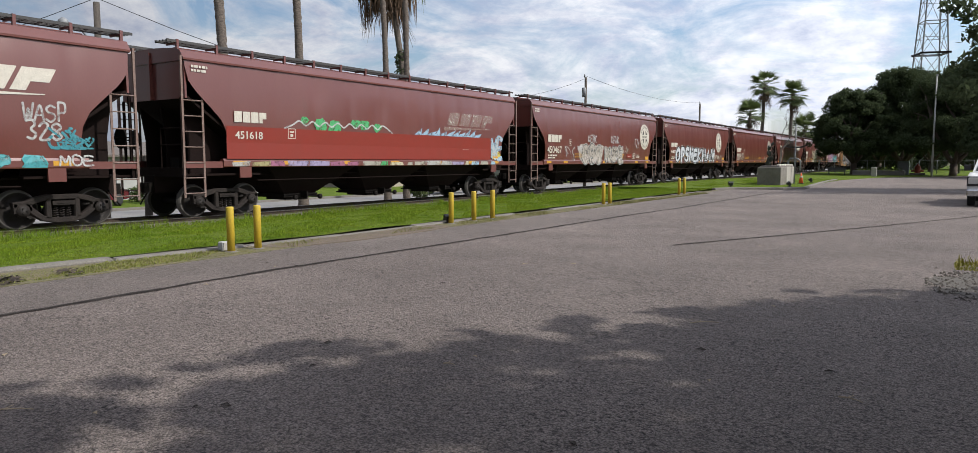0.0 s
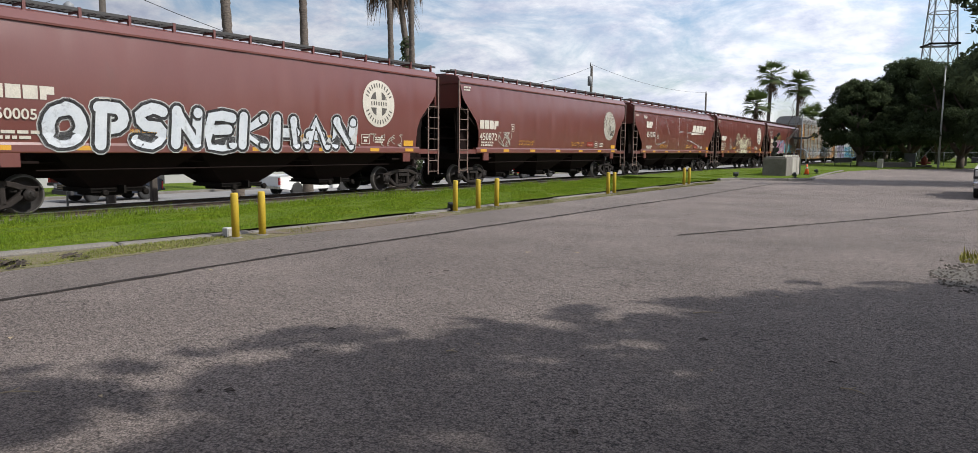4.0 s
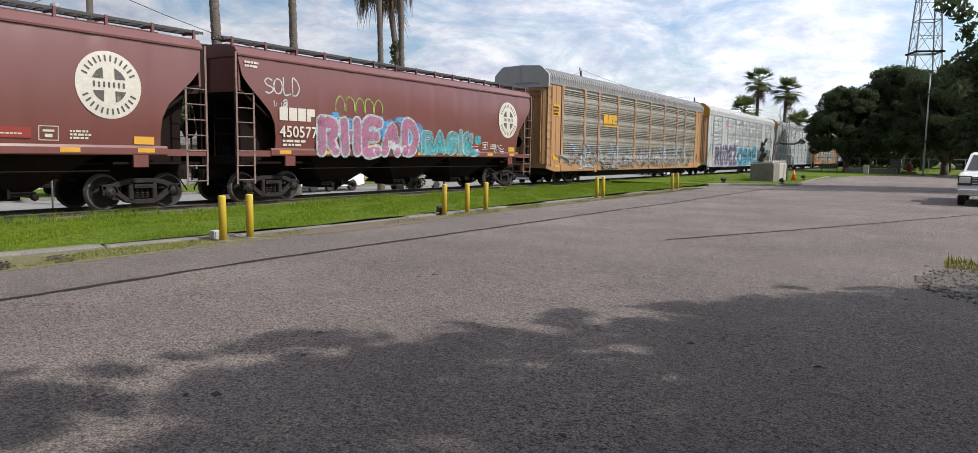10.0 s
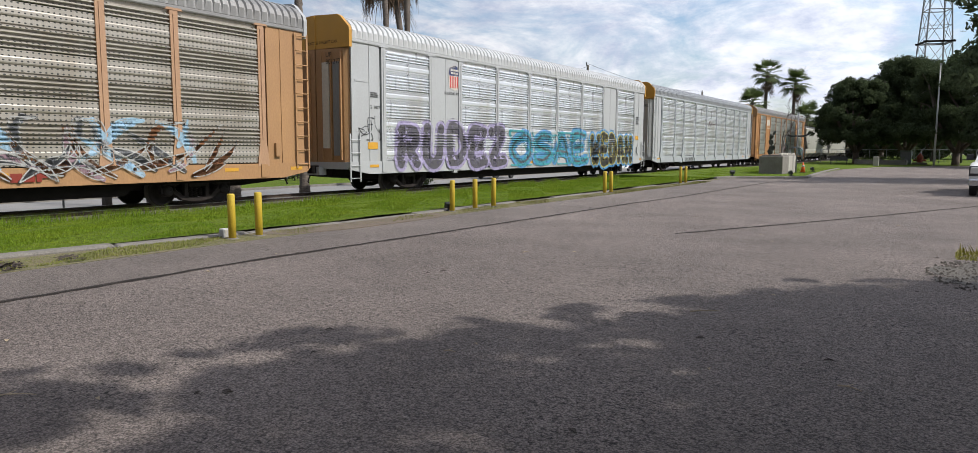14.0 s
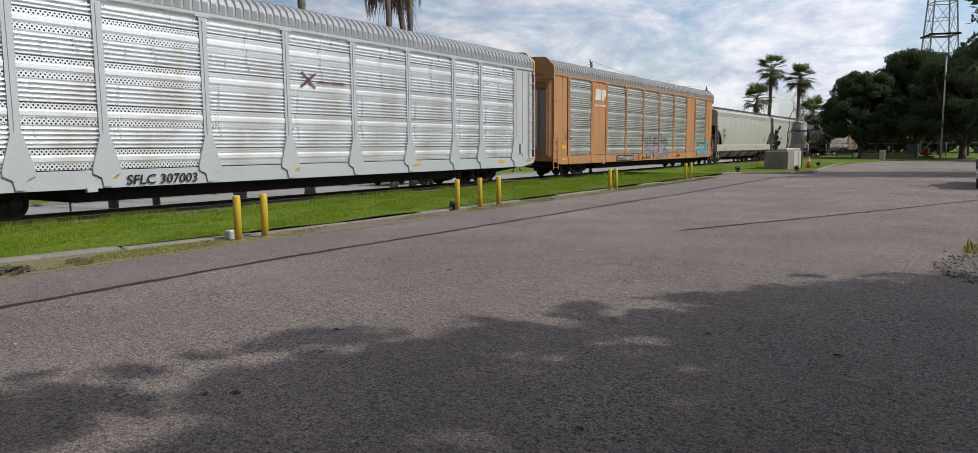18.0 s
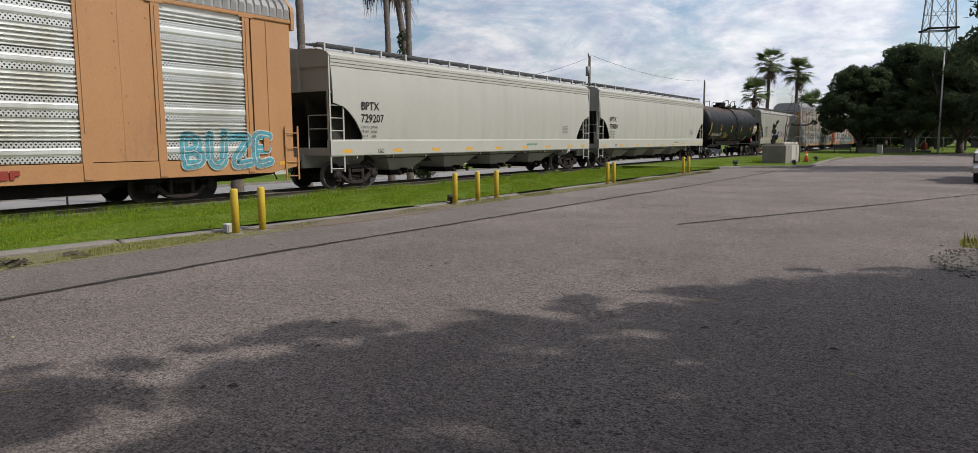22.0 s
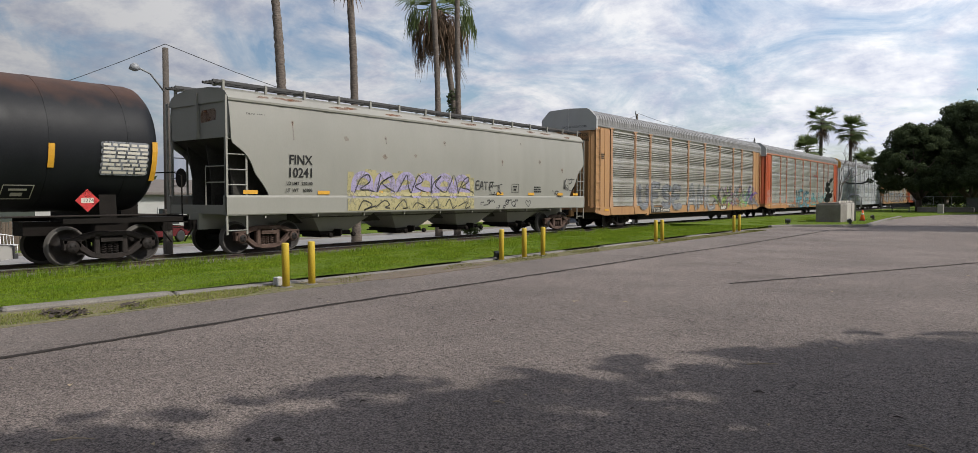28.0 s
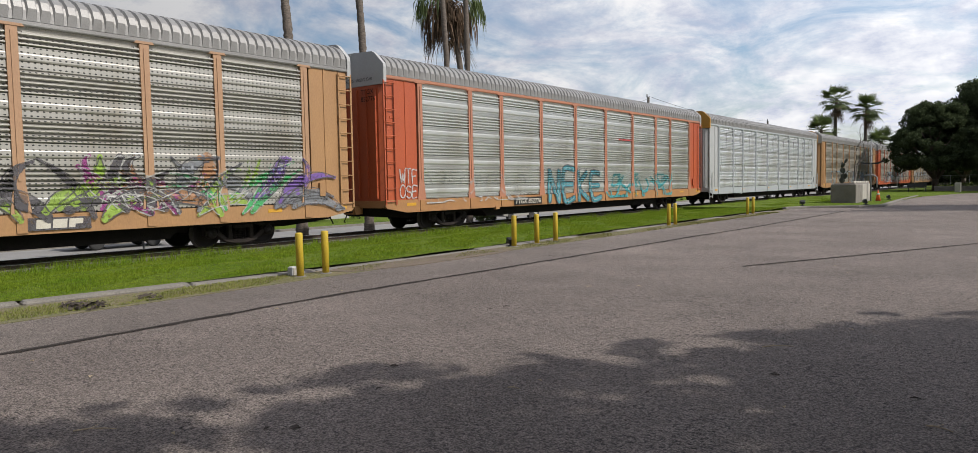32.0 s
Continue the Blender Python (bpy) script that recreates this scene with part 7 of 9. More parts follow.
def disc(car, y, z, r, lie, faded=False):
    s, rows = Shape(), []
    for i in range(19):
        zz = z - r * math.cos(math.pi * i / 18)
        half = r * math.sin(math.pi * i / 18) + 0.002
        rows.append([(lie(zz, y) + 0.006, y - half, zz), (lie(zz, y) + 0.006, y + half, zz)])
    s.loft(rows, closed=False)
    part("round_emblem", s, INK_WHITE if not faded else INKS["pale"], car, "faded cream disc emblem")
    if not faded:
        s = Shape()
        for k in range(4):
            a0 = math.pi / 2 * k + 0.34
            arc = [(y + math.cos(a0 + (math.pi / 2 - 0.68) * j / 6) * r * 0.54, z + math.sin(a0 + (math.pi / 2 - 0.68) * j / 6) * r * 0.54) for j in range(7)]
            q = math.pi / 2 * k + math.pi / 4
            patch(s, [(y + math.cos(q) * r * 0.24, z + math.sin(q) * r * 0.24)] + arc, lie, 0.012)
        for k in range(30):
            a = 2 * math.pi * k / 30
            if abs(math.sin(a)) < 0.25 or -0.35 < math.sin(a) < 0:
                continue
            c, d = math.cos(a), math.sin(a)
            ribbon(s, [(y + c * r * 0.72, z + d * r * 0.72), (y + c * r * 0.86, z + d * r * 0.86)], r * 0.06, lie, 0.012)
        for k in range(7):
            ribbon(s, [(y + r * (-0.46 + 0.15 * k), z - 0.05 * r), (y + r * (-0.46 + 0.15 * k), z + 0.06 * r)], r * 0.07, lie, 0.012)
        part("emblem_detail", s, EMBLEM_GREY, car)


H = on_hopper
NUMBERS = {1: "451618", 2: "450467", 3: "450005", 4: "450872", 5: "451037", 6: "450372", 7: "450577"}
# mark: start, width, foot, height; number the same way
MARKS = {1: (1.57, 1.17, 2.72, 0.31, 1.59, 2.25, 0.26), 2: (1.56, 1.5, 2.58, 0.37, 1.5, 2.02, 0.42), 3: (1.56, 1.4, 2.63, 0.30, 1.5, 2.18, 0.28),
         4: (1.4, 1.5, 2.48, 0.37, 1.4, 2.0, 0.37), 5: (2.0, 1.1, 3.1, 0.40, 2.0, 2.5, 0.42), 6: (1.2, 1.5, 2.53, 0.37, 1.2, 2.03, 0.37), 7: (1.5, 1.5, 2.53, 0.40, 1.5, 2.02, 0.42)}
for i in range(1, 8):
    c = CARS[i]
    my, mw, mz, mh, ny, nz, nh = MARKS[i]
    blocks(c, my, mz, mw, mh, 4, INK_WHITE, H)
    text(c, NUMBERS[i], ny, nz, nh * 0.86, H, width=1.05, bold=0.005, lift=0.016)
    bars(c, ny + 0.15, 1.74, 0.95, 0.24, 2, H)
    outlined_box(c, 3.93 if i != 1 else 3.54, 2.44 if i != 1 else 2.3, 0.28, 0.30, H)
    bars(c, 0.28, 4.02 if i != 5 else 3.7, 0.5, 0.22, 2, lambda z, y=0: 1.55)
    for y in (4.67, 10.07):
        if i != 1:
            for k, row in enumerate(("MUST OPEN HATCH COVERS", "BEFORE UNLOADING CAR")):
                text(c, row, y, 1.94 - 0.135 * k, 0.088, H, REFLECT_YELLOW, 0.92)
    bars(c, 13.6, 1.80, 0.5, 0.24, 3, H)
    outlined_box(c, 12.92, 1.76, 0.42, 0.32, H)
    part("placard", Shape().box(0, 0.006, -0.40, 0.40, -0.12, 0.12), PATCH_RED, c, "small red stencilled panel", pose(H(1.9) + 0.004, 12.36, 1.92))
    bars(c, 12.1, 1.88, 0.5, 0.05, 1, H, INK_WHITE, 0.016)
    part("reflector", kept("corner_reflector", lambda: Shape().box(0, 0.006, -0.27, 0.27, -0.1, 0.1)), REFLECT_YELLOW, c, "square orange reflective plate", pose(H(1.8) + 0.002, 15.45, 1.80))
for i, y, z in ((2, 14.9, 3.18), (3, 13.8, 3.17), (6, 14.57, 3.13), (7, 15.05, 3.15)):
    disc(CARS[i], y, z, 0.82, H)
disc(CARS[4], 14.85, 3.0, 0.82, H, True)
scribble(CARS[4], 14.9, 2.5, 0.5, 0.5, 4, 0.06, "black", H, "black scrawl on a pale disc", 3, 0.014)


def big_mark(car, y, z, ink=INK_WHITE):
    blocks(car, y, z + 0.17, 3.3, 0.52, 4, ink, H, 0.55)
    s = Shape()
    for k in range(6):
        a, b = y + 0.1 + 3.4 * k / 6, y + 0.1 + 3.4 * (k + 1) / 6
        patch(s, [(a - 0.3, z + 0.09 - 0.14 * (1 - k / 6)), (b - 0.3, z + 0.09 - 0.14 * (1 - (k + 1) / 6)), (b - 0.3, z + 0.11), (a - 0.3, z + 0.11)], H, 0.008)
    part("company_mark", s, ink, car, "company mark underline")


big_mark(CARS[0], 11.95, 3.0)
big_mark(CARS[1], 11.75, 2.88, FADED_WHITE)
big_mark(CARS[5], 11.4, 2.85)

# car 0: tags near its trailing end
c = CARS[0]
wildstyle(c, "WASP", 14.66, 2.5, 0.95, 0.42, H, [("white", 0.05)], "white sprayed tag", 1)
wildstyle(c, "328", 14.7, 2.08, 0.8, 0.40, H, [("white", 0.055)], "white sprayed number tag", 2)
scribble(c, 15.2, 1.9, 1.0, 0.46, 16, 0.05, "cyan", H, "pale blue sprayed tag", 3)
blobs(c, 8.0, 1.5, 6.2, 0.95, 8, "sky", H, "blue sprayed piece", 4, size=0.42)
scribble(c, 8.0, 1.5, 6.4, 0.95, 30, 0.06, "white", H, "white sprayed outlines", 5, 0.01)
blobs(c, 12.6, 1.45, 2.6, 0.3, 4, "teal", H, "teal sprayed bubbles", 6, size=0.24)
wildstyle(c, "MOE", 15.4, 1.5, 0.8, 0.24, H, [("white", 0.045)], "small white tag", 7)

# car 1: repainted panel over older graffiti
c = CARS[1]
s = Shape()
for k in range(24):
    for q in range(2):
        a, b = 1.30 + 13.7 * k / 24, 1.30 + 13.7 * (k + 1) / 24
        z0, z1 = 1.66 + 0.47 * q, 1.66 + 0.47 * (q + 1)
        patch(s, [(a, z0), (b + (0.1 * q if k == 23 else 0), z0), (b + (0.1 * (q + 1) if k == 23 else 0), z1), (a, z1)], H, 0.005)
part("repaint_panel", s, PATCH_RED, c, "fresh red repainted panel")
s = Shape()
ribbon(s, smooth_line([(3.4, 2.62)] + [(3.7 + 0.28 * k, 2.66 + (0.2 if k % 2 else 0.06)) for k in range(16)] + [(8.4, 2.62)], 5), 0.05, H, 0.008)
part("graffiti", s, INKS["white"], c, "white outline of a covered graffito")
blobs(c, 4.0, 2.60, 4.0, 0.40, 6, "green", H, "green sprayed bubbles above the panel", 8, 0.002, 0.2)
s = Shape()
rg = random.Random(3)
for k in range(11):
    y = 9.7 + k * 0.4
    patch(s, [(y, 2.61), (y + 0.42, 2.61), (y + 0.5 + rg.uniform(-0.1, 0.2), 2.76 + rg.uniform(0, 0.22)), (y + 0.16, 2.70)], H, 0.004)
part("graffiti", s, INKS["sky"], c, "pale blue spiky graffiti")
y, rg = 1.5, random.Random(12)
while y < 15.3:
    w = rg.uniform(0.25, 0.9)
    s = Shape()
    patch(s, [(y, 1.45), (y + w, 1.45), (y + w + rg.uniform(-0.1, 0.15), 1.60 + rg.uniform(-0.04, 0.02)), (y + rg.uniform(-0.05, 0.12), 1.60 + rg.uniform(-0.04, 0.02))], lambda z, y=0: side_x(1.64) + 0.036, 0.004)
    part("graffiti", s, INKS[rg.choice(("green", "pink", "sky", "cream", "pale", "chalk", "blue", "pale", "lilac", "straw"))], c, "coloured sprayed band along the sill")
    y += w + rg.uniform(0.0, 0.25)
wildstyle(c, "WE", 15.1, 1.7, 0.9, 0.9, H, [("sky", 0.2), ("white", 0.07)], "pale blue graffiti scrap", 9)
blobs(c, 15.1, 1.66, 0.9, 0.35, 2, "yellow", H, "yellow sprayed patch", 10, 0.006, 0.16)

# car 2: two silver throw-ups
c = CARS[2]
blobs(c, 5.55, 1.5, 2.5, 1.05, 6, "silver", H, "silver sprayed throw-up", 11, size=0.5)
wildstyle(c, "OBO", 5.5, 1.56, 2.7, 0.86, H, [("white", 0.40), ("black", 0.34), ("silver", 0.27)], "silver bubble-letter graffiti", 12, lift=0.006, gap=0.3)
blobs(c, 8.7, 1.5, 2.6, 0.95, 6, "silver", H, "silver sprayed throw-up", 19, size=0.42)
wildstyle(c, "WSE", 8.5, 1.60, 2.85, 0.76, H, [("white", 0.36), ("black", 0.30), ("silver", 0.23)], "silver block-letter graffiti", 13, gap=0.28, lift=0.006)
wildstyle(c, "KENK", 6.25, 2.66, 1.15, 0.4, H, [("white", 0.05)], "white sprayed tag", 14)
wildstyle(c, "KENK", 9.45, 2.66, 1.2, 0.42, H, [("white", 0.05)], "white sprayed tag", 15)
scribble(c, 3.45, 1.65, 1.15, 0.7, 6, 0.05, "white", H, "white looping tag", 16)
wildstyle(c, "NME", 4.86, 2.18, 0.62, 0.22, H, [("white", 0.035)], "small white tag", 17)
scribble(c, 13.2, 2.45, 0.7, 0.55, 8, 0.035, "white", H, "small white tag", 18)
scribble(c, 11.5, 2.1, 0.6, 0.45, 6, 0.03, "pale", H, "small pale tag", 20)

# car 3: large white letters
c = CARS[3]
for word, y, w in (("OPSNE", 2.62, 5.2), ("KHAN", 7.75, 4.95)):
    wildstyle(c, word, y, 1.66, w, 0.86, H, [("white", 0.50), ("black", 0.45), ("black", 0.40), ("snow", 0.28)], "large white graffiti letters with a heavy black outline", 21, 0.09, 0.26, 0.003, 2 if word == "OPSNE" else 1)
scribble(c, 12.8, 1.7, 2.3, 0.4, 12, 0.035, "pale", H, "small pale tags", 23)

# car 4: small tag
scribble(CARS[4], 2.9, 1.75, 1.1, 0.6, 14, 0.05, "pale", H, "grey sprayed tag", 24)
# car 5: chalky letters
c = CARS[5]
for word, y, z, w, h in (("L", 3.4, 2.1, 2.5, 1.8), ("Y", 5.6, 1.86, 1.7, 1.89), ("F", 8.2, 1.9, 1.5, 2.05), ("E", 10.2, 1.9, 1.3, 2.0)):
    wildstyle(c, word, y, z, w, h, H, [("haze", 0.10)], "thin white sprayed letter", 25 + int(y), 0.02)
s = Shape()
ribbon(s, smooth_line([(10.3, 2.4), (11.4, 2.3), (12.5, 2.1), (13.4, 1.95)], 5), 0.05, H, 0.006)
part("graffiti", s, INKS["white"], c, "white sprayed line")
bars(c, 1.6, 3.68, 0.6, 0.2, 4, H)

# car 6: an eye, a mask-like ornament and stars
c = CARS[6]


def star(s, y, z, r, n, w=0.04, r0=0.06, lift=0.006):
    for k in range(n):
        a = 2 * math.pi * k / n + 0.2
        ribbon(s, [(y + math.cos(a) * r0, z + math.sin(a) * r0), (y + math.cos(a) * r, z + math.sin(a) * r)], w, H, lift)


s = Shape()
for k in range(9):  # upper lashes
    a = math.radians(150 - 15 * k)
    ribbon(s, smooth_line([(6.55 + math.cos(a) * 0.42, 2.45 + math.sin(a) * 0.3), (6.55 + math.cos(a) * 0.6, 2.45 + math.sin(a) * 0.55), (6.55 + math.cos(a) * 0.72 - 0.06, 2.45 + math.sin(a) * 0.8)], 3), 0.055, H, 0.006)
for k in range(6):  # lower lashes
    a = math.radians(-35 + 14 * k)
    ribbon(s, [(6.6 + math.cos(a) * 0.34, 2.3 + math.sin(a) * 0.2), (6.6 + math.cos(a) * 0.62, 2.25 + math.sin(a) * 0.45)], 0.045, H, 0.006)
ribbon(s, smooth_line([(6.05, 2.3), (6.3, 2.52), (6.6, 2.58), (7.0, 2.42), (6.65, 2.2), (6.35, 2.14), (6.05, 2.3)], 4), 0.06, H, 0.006)
ribbon(s, smooth_line([(6.5 + math.cos(a) * 0.12, 2.36 + math.sin(a) * 0.1) for a in [j * 0.8 for j in range(9)]], 3), 0.06, H, 0.006)
for k in (0, 1):  # the two legs below
    y = 6.2 + 0.42 * k
    ribbon(s, smooth_line([(y + 0.05, 2.1), (y, 1.85), (y - 0.1, 1.58)], 4), 0.05, H, 0.006)
    ribbon(s, smooth_line([(y + 0.15, 2.1), (y + 0.22, 1.85), (y + 0.25, 1.58)], 4), 0.05, H, 0.006)
    ribbon(s, [(y - 0.1, 1.56), (y + 0.3, 1.56)], 0.07, H, 0.006)
part("graffiti", s, INKS["cream"], c, "cream sprayed eye with lashes")
s = Shape()
star(s, 7.28, 2.57, 0.27, 8)
star(s, 10.25, 2.63, 0.26, 8)
part("graffiti", s, INKS["cream"], c, "cream sprayed stars")
s = Shape()
star(s, 5.2, 2.3, 0.3, 8, 0.045)
for k in range(4):
    ribbon(s, smooth_line([(5.5 + 0.1 * k, 1.95), (5.6 + 0.1 * k, 2.5), (5.95, 2.85 - 0.12 * k)], 4), 0.05, H, 0.005)
star(s, 11.75, 2.4, 0.28, 8, 0.045)
part("graffiti", s, INKS["charcoal"], c, "dark sprayed star and arcs")
s = Shape()
for side_ in (-1, 1):  # open scrolls that make up the face
    for cy, cz, r in ((0.5, 2.3, 0.34), (0.95, 2.1, 0.26), (0.5, 1.85, 0.32), (0.98, 2.5, 0.22), (0.15, 2.1, 0.2), (0.2, 1.62, 0.16), (0.75, 1.6, 0.14)):
        for q in (1.0, 0.62, 0.3):
            ribbon(s, smooth_line([(8.72 + side_ * cy + math.cos(a) * r * q, cz + math.sin(a) * r * q * 0.9) for a in [j * 0.7 for j in range(10)]], 3), 0.065, H, 0.005)
for k in range(6):
    ribbon(s, smooth_line([(8.05, 2.62 - 0.05 * k), (8.72, 2.72 - 0.07 * k), (9.39, 2.62 - 0.05 * k)], 3), 0.03, H, 0.005)
part("graffiti", s, INKS["cream"], c, "cream ornamental mask graffiti")
s = Shape()
for side_ in (-1, 1):  # flame-like curls at both sides and scrolls along the foot
    for k in range(7):
        z = 1.62 + 0.2 * k
        ribbon(s, smooth_line([(8.72 + side_ * 0.9, z - 0.1), (8.72 + side_ * 1.2, z - 0.06), (8.72 + side_ * (1.42 - 0.05 * abs(k - 3)), z + 0.12)], 4), 0.07, H, 0.007)
    for k in range(4):
        y = 8.72 + side_ * (0.55 + 0.3 * k)
        ribbon(s, smooth_line([(y + math.cos(a) * 0.1, 1.52 + math.sin(a) * 0.08) for a in [j * 0.8 for j in range(8)]], 3), 0.045, H, 0.007)
    for k in range(5):
        a = math.radians(50 + 16 * k)
        ribbon(s, smooth_line([(8.72 + side_ * math.cos(a) * 1.0, 2.35 + math.sin(a) * 0.5), (8.72 + side_ * math.cos(a) * 1.15, 2.35 + math.sin(a) * 0.68), (8.72 + side_ * (math.cos(a) * 1.2 + 0.1), 2.35 + math.sin(a) * 0.8)], 4), 0.06, H, 0.007)
for r in (0.1, 0.2, 0.3):
    ribbon(s, smooth_line([(8.72 + math.cos(math.pi * j / 8) * r, 2.86 + math.sin(math.pi * j / 8) * r * 1.1) for j in range(9)], 3), 0.05, H, 0.007)
part("graffiti", s, INKS["cream"], c, "cream flame curls round the mask")
wildstyle(c, "HEAK", 10.35, 2.22, 1.0, 0.36, H, [("cream", 0.055)], "cream sprayed tag", 32)
scribble(c, 10.5, 2.05, 0.9, 0.14, 5, 0.03, "cream", H, "small cream scrawl", 34)
s = Shape()
for k in range(5):
    a = math.radians(30 + 30 * k)
    ribbon(s, [(10.9 + math.cos(a) * 0.2, 2.66 + math.sin(a) * 0.16), (10.9 + math.cos(a) * 0.42, 2.66 + math.sin(a) * 0.36)], 0.05, H, 0.006)
part("graffiti", s, INKS["cream"], c, "cream sprayed rays")
scribble(c, 3.95, 1.85, 0.6, 0.5, 12, 0.03, "pale", H, "faint pale web tag", 33)
scribble(c, 1.9, 1.6, 1.0, 0.6, 8, 0.035, "rust", H, "faded brown tag", 35)

# car 7: pink and teal pieces
c = CARS[7]
blobs(c, 3.1, 1.9, 5.4, 1.0, 9, "blue", H, "blue sprayed background", 41, 0.002, 0.42)
wildstyle(c, "RHEAD", 3.0, 1.62, 5.4, 0.95, H, [("white", 0.50), ("teal", 0.43), ("white", 0.40), ("pink", 0.35)], "pink block-letter graffiti", 42, 0.04, 0.3, 0.004)
blobs(c, 8.5, 1.5, 4.2, 0.9, 8, "teal", H, "teal sprayed background", 48, 0.002, 0.34)
wildstyle(c, "RASKL", 8.5, 1.6, 4.2, 0.82, H, [("white", 0.30), ("teal", 0.25), ("cyan", 0.05), ("pink", 0.03)], "teal block-letter graffiti", 43, 0.06, 0.25, 0.004)
s = Shape()
for k in range(5):
    y = 3.9 + 0.48 * k
    ribbon(s, smooth_line([(y, 2.95), (y + 0.02, 3.25 + 0.1 * (k % 2)), (y + 0.2, 3.45), (y + 0.4, 3.3), (y + 0.42, 3.0)], 4), 0.04, H, 0.006)
part("graffiti", s, INKS["lime"], c, "pale green outline bubbles")
wildstyle(c, "SOLD", 0.95, 3.3, 1.4, 0.5, H, [("white", 0.045)], "white sprayed tag", 45)
scribble(c, 1.3, 2.95, 0.5, 0.3, 5, 0.04, "white", H, "white circled tag", 46, curly=1.2)
scribble(c, 13.9, 1.62, 1.0, 0.36, 8, 0.035, "white", H, "small white tag", 49)

K, PL = on_rack, on_plate


def out_rack(z, y=0.0):
    return 1.588


def sill_number(car, body, y, w, z=0.80, h=0.22, dark=True):
    if dark:
        part("number_plate", Shape().box(0, 0.006, -0.06, w + 0.06, -0.05, h + 0.06), INK_BLACK, car, "black number panel", pose(1.612, y, z))
    me = lettering(body, h, 1.0, 0.15, 0.004)
    wide = max(v.co.y for v in me.vertices)
    part("lettering", me, INK_WHITE if dark else INK_BLACK, car, at=pose(1.620, y, z) @ Matrix.Diagonal((1, w / wide, 1, 1)))


# car 8
c = CARS[8]
blocks(c, 7.1, 3.48, 2.1, 0.55, 3, REFLECT_YELLOW, out_rack)
part("company_mark", Shape().box(0, 0.006, 0, 2.2, 0, 0.09), REFLECT_YELLOW, c, "company mark underline", at=pose(1.59, 7.1, 3.30))
part("notice", Shape().box(0, 0.012, -0.36, 0.36, -0.3, 0.3), REFLECT_YELLOW, c, "yellow notice with black lines", pose(1.555, 1.1, 3.9))
bars(c, 0.8, 3.66, 0.55, 0.5, 3, lambda z, y=0: 1.57, INK_BLACK)
part("notice", Shape().box(0, 0.012, -0.33, 0.33, -0.13, 0.13), REFLECT_YELLOW, c, "yellow stencil panel", at=pose(1.555, 1.1, 1.45))
sill_number(c, "TTGX 996018", 7.05, 2.4)
shards(c, 2.6, 0.82, 21.0, 1.45, 92, ("rust", "slate", "dusty", "rust", "slate", "rust", "sky"), K, "rust, slate and pale blue wild-style graffiti", 51)
shards(c, 2.6, 1.5, 21.0, 0.85, 12, ("sky",), K, "pale blue sprayed blades", 53, "sky", 0.003, 0.24)
blocks(c, 18.6, 0.82, 0.8, 0.2, 3, PATCH_RED, lambda z, y=0: 1.615, 0.0, 0.004)
bars(c, 10.2, 0.85, 1.0, 0.14, 2, lambda z, y=0: 1.612, INK_BLACK)

# car 9
c = CARS[9]
s = Shape()
patch(s, [(5.75, 4.05), (5.95, 4.02), (6.12, 3.95), (6.3, 4.02), (6.5, 4.05), (6.56, 4.5), (6.5, 4.85), (6.12, 5.0), (5.75, 4.85), (5.7, 4.5)], PL, 0.006)
part("shield_emblem", s, INK_WHITE, c, "white shield emblem with a blue top")
s = Shape()
patch(s, [(5.72, 4.55), (6.54, 4.55), (6.5, 4.85), (6.12, 4.98), (5.76, 4.85)], PL, 0.010)
part("shield_band", s, INKS["navy"], c, "dark blue top band")
for k in range(6):
    s = Shape()
    patch(s, [(5.78 + 0.125 * k, 4.06), (5.85 + 0.125 * k, 4.06), (5.85 + 0.125 * k, 4.53), (5.78 + 0.125 * k, 4.53)], PL, 0.010)
    part("shield_stripe", s, INKS["red"], c)
bars(c, 5.85, 4.62, 0.55, 0.24, 2, PL, INK_WHITE, 0.014)
text(c, "BUILDING AMERICA", 5.42, 3.78, 0.12, PL, INK_BLACK, 0.95)
text(c, "G  1877", 1.05, 3.0, 0.12, lambda z, y=0: 1.56, INK_BLACK)
bars(c, 1.05, 3.4, 0.45, 0.2, 3, lambda z, y=0: 1.56, INK_BLACK)
wildstyle(c, "RUDEZ", 2.35, 1.05, 7.8, 1.25, K, [("lilac", 0.72), ("charcoal", 0.44)], "dark block-letter graffiti with lilac glow", 61, 0.03, 0.3)
wildstyle(c, "OSAE", 10.5, 1.0, 8.2, 1.3, K, [("blue", 0.60), ("cyan", 0.34), ("charcoal", 0.12)], "teal curling graffiti", 63, 0.1, 0.2)
scribble(c, 10.4, 0.85, 8.4, 1.6, 20, 0.08, "teal", K, "teal curls", 67, 0.014, 0.6)
wildstyle(c, "WEDAH", 19.1, 0.92, 6.1, 1.36, K, [("blue", 0.84), ("yellow", 0.58), ("black", 0.46)], "dark block-letter graffiti edged in yellow", 65, 0.03, 0.32)
part("number_plate", Shape().box(0, 0.006, 0, 1.9, 0, 0.22), INK_BLACK, c, "black number panel", pose(1.614, 8.25, 0.80))
sill_number(c, "UP 801277", 8.5, 1.4, 0.84, 0.14, False)
wildstyle(c, "F", 0.9, 2.2, 0.4, 0.5, lambda z, y=0: 1.56, [("black", 0.05)], "black sprayed tag", 66)
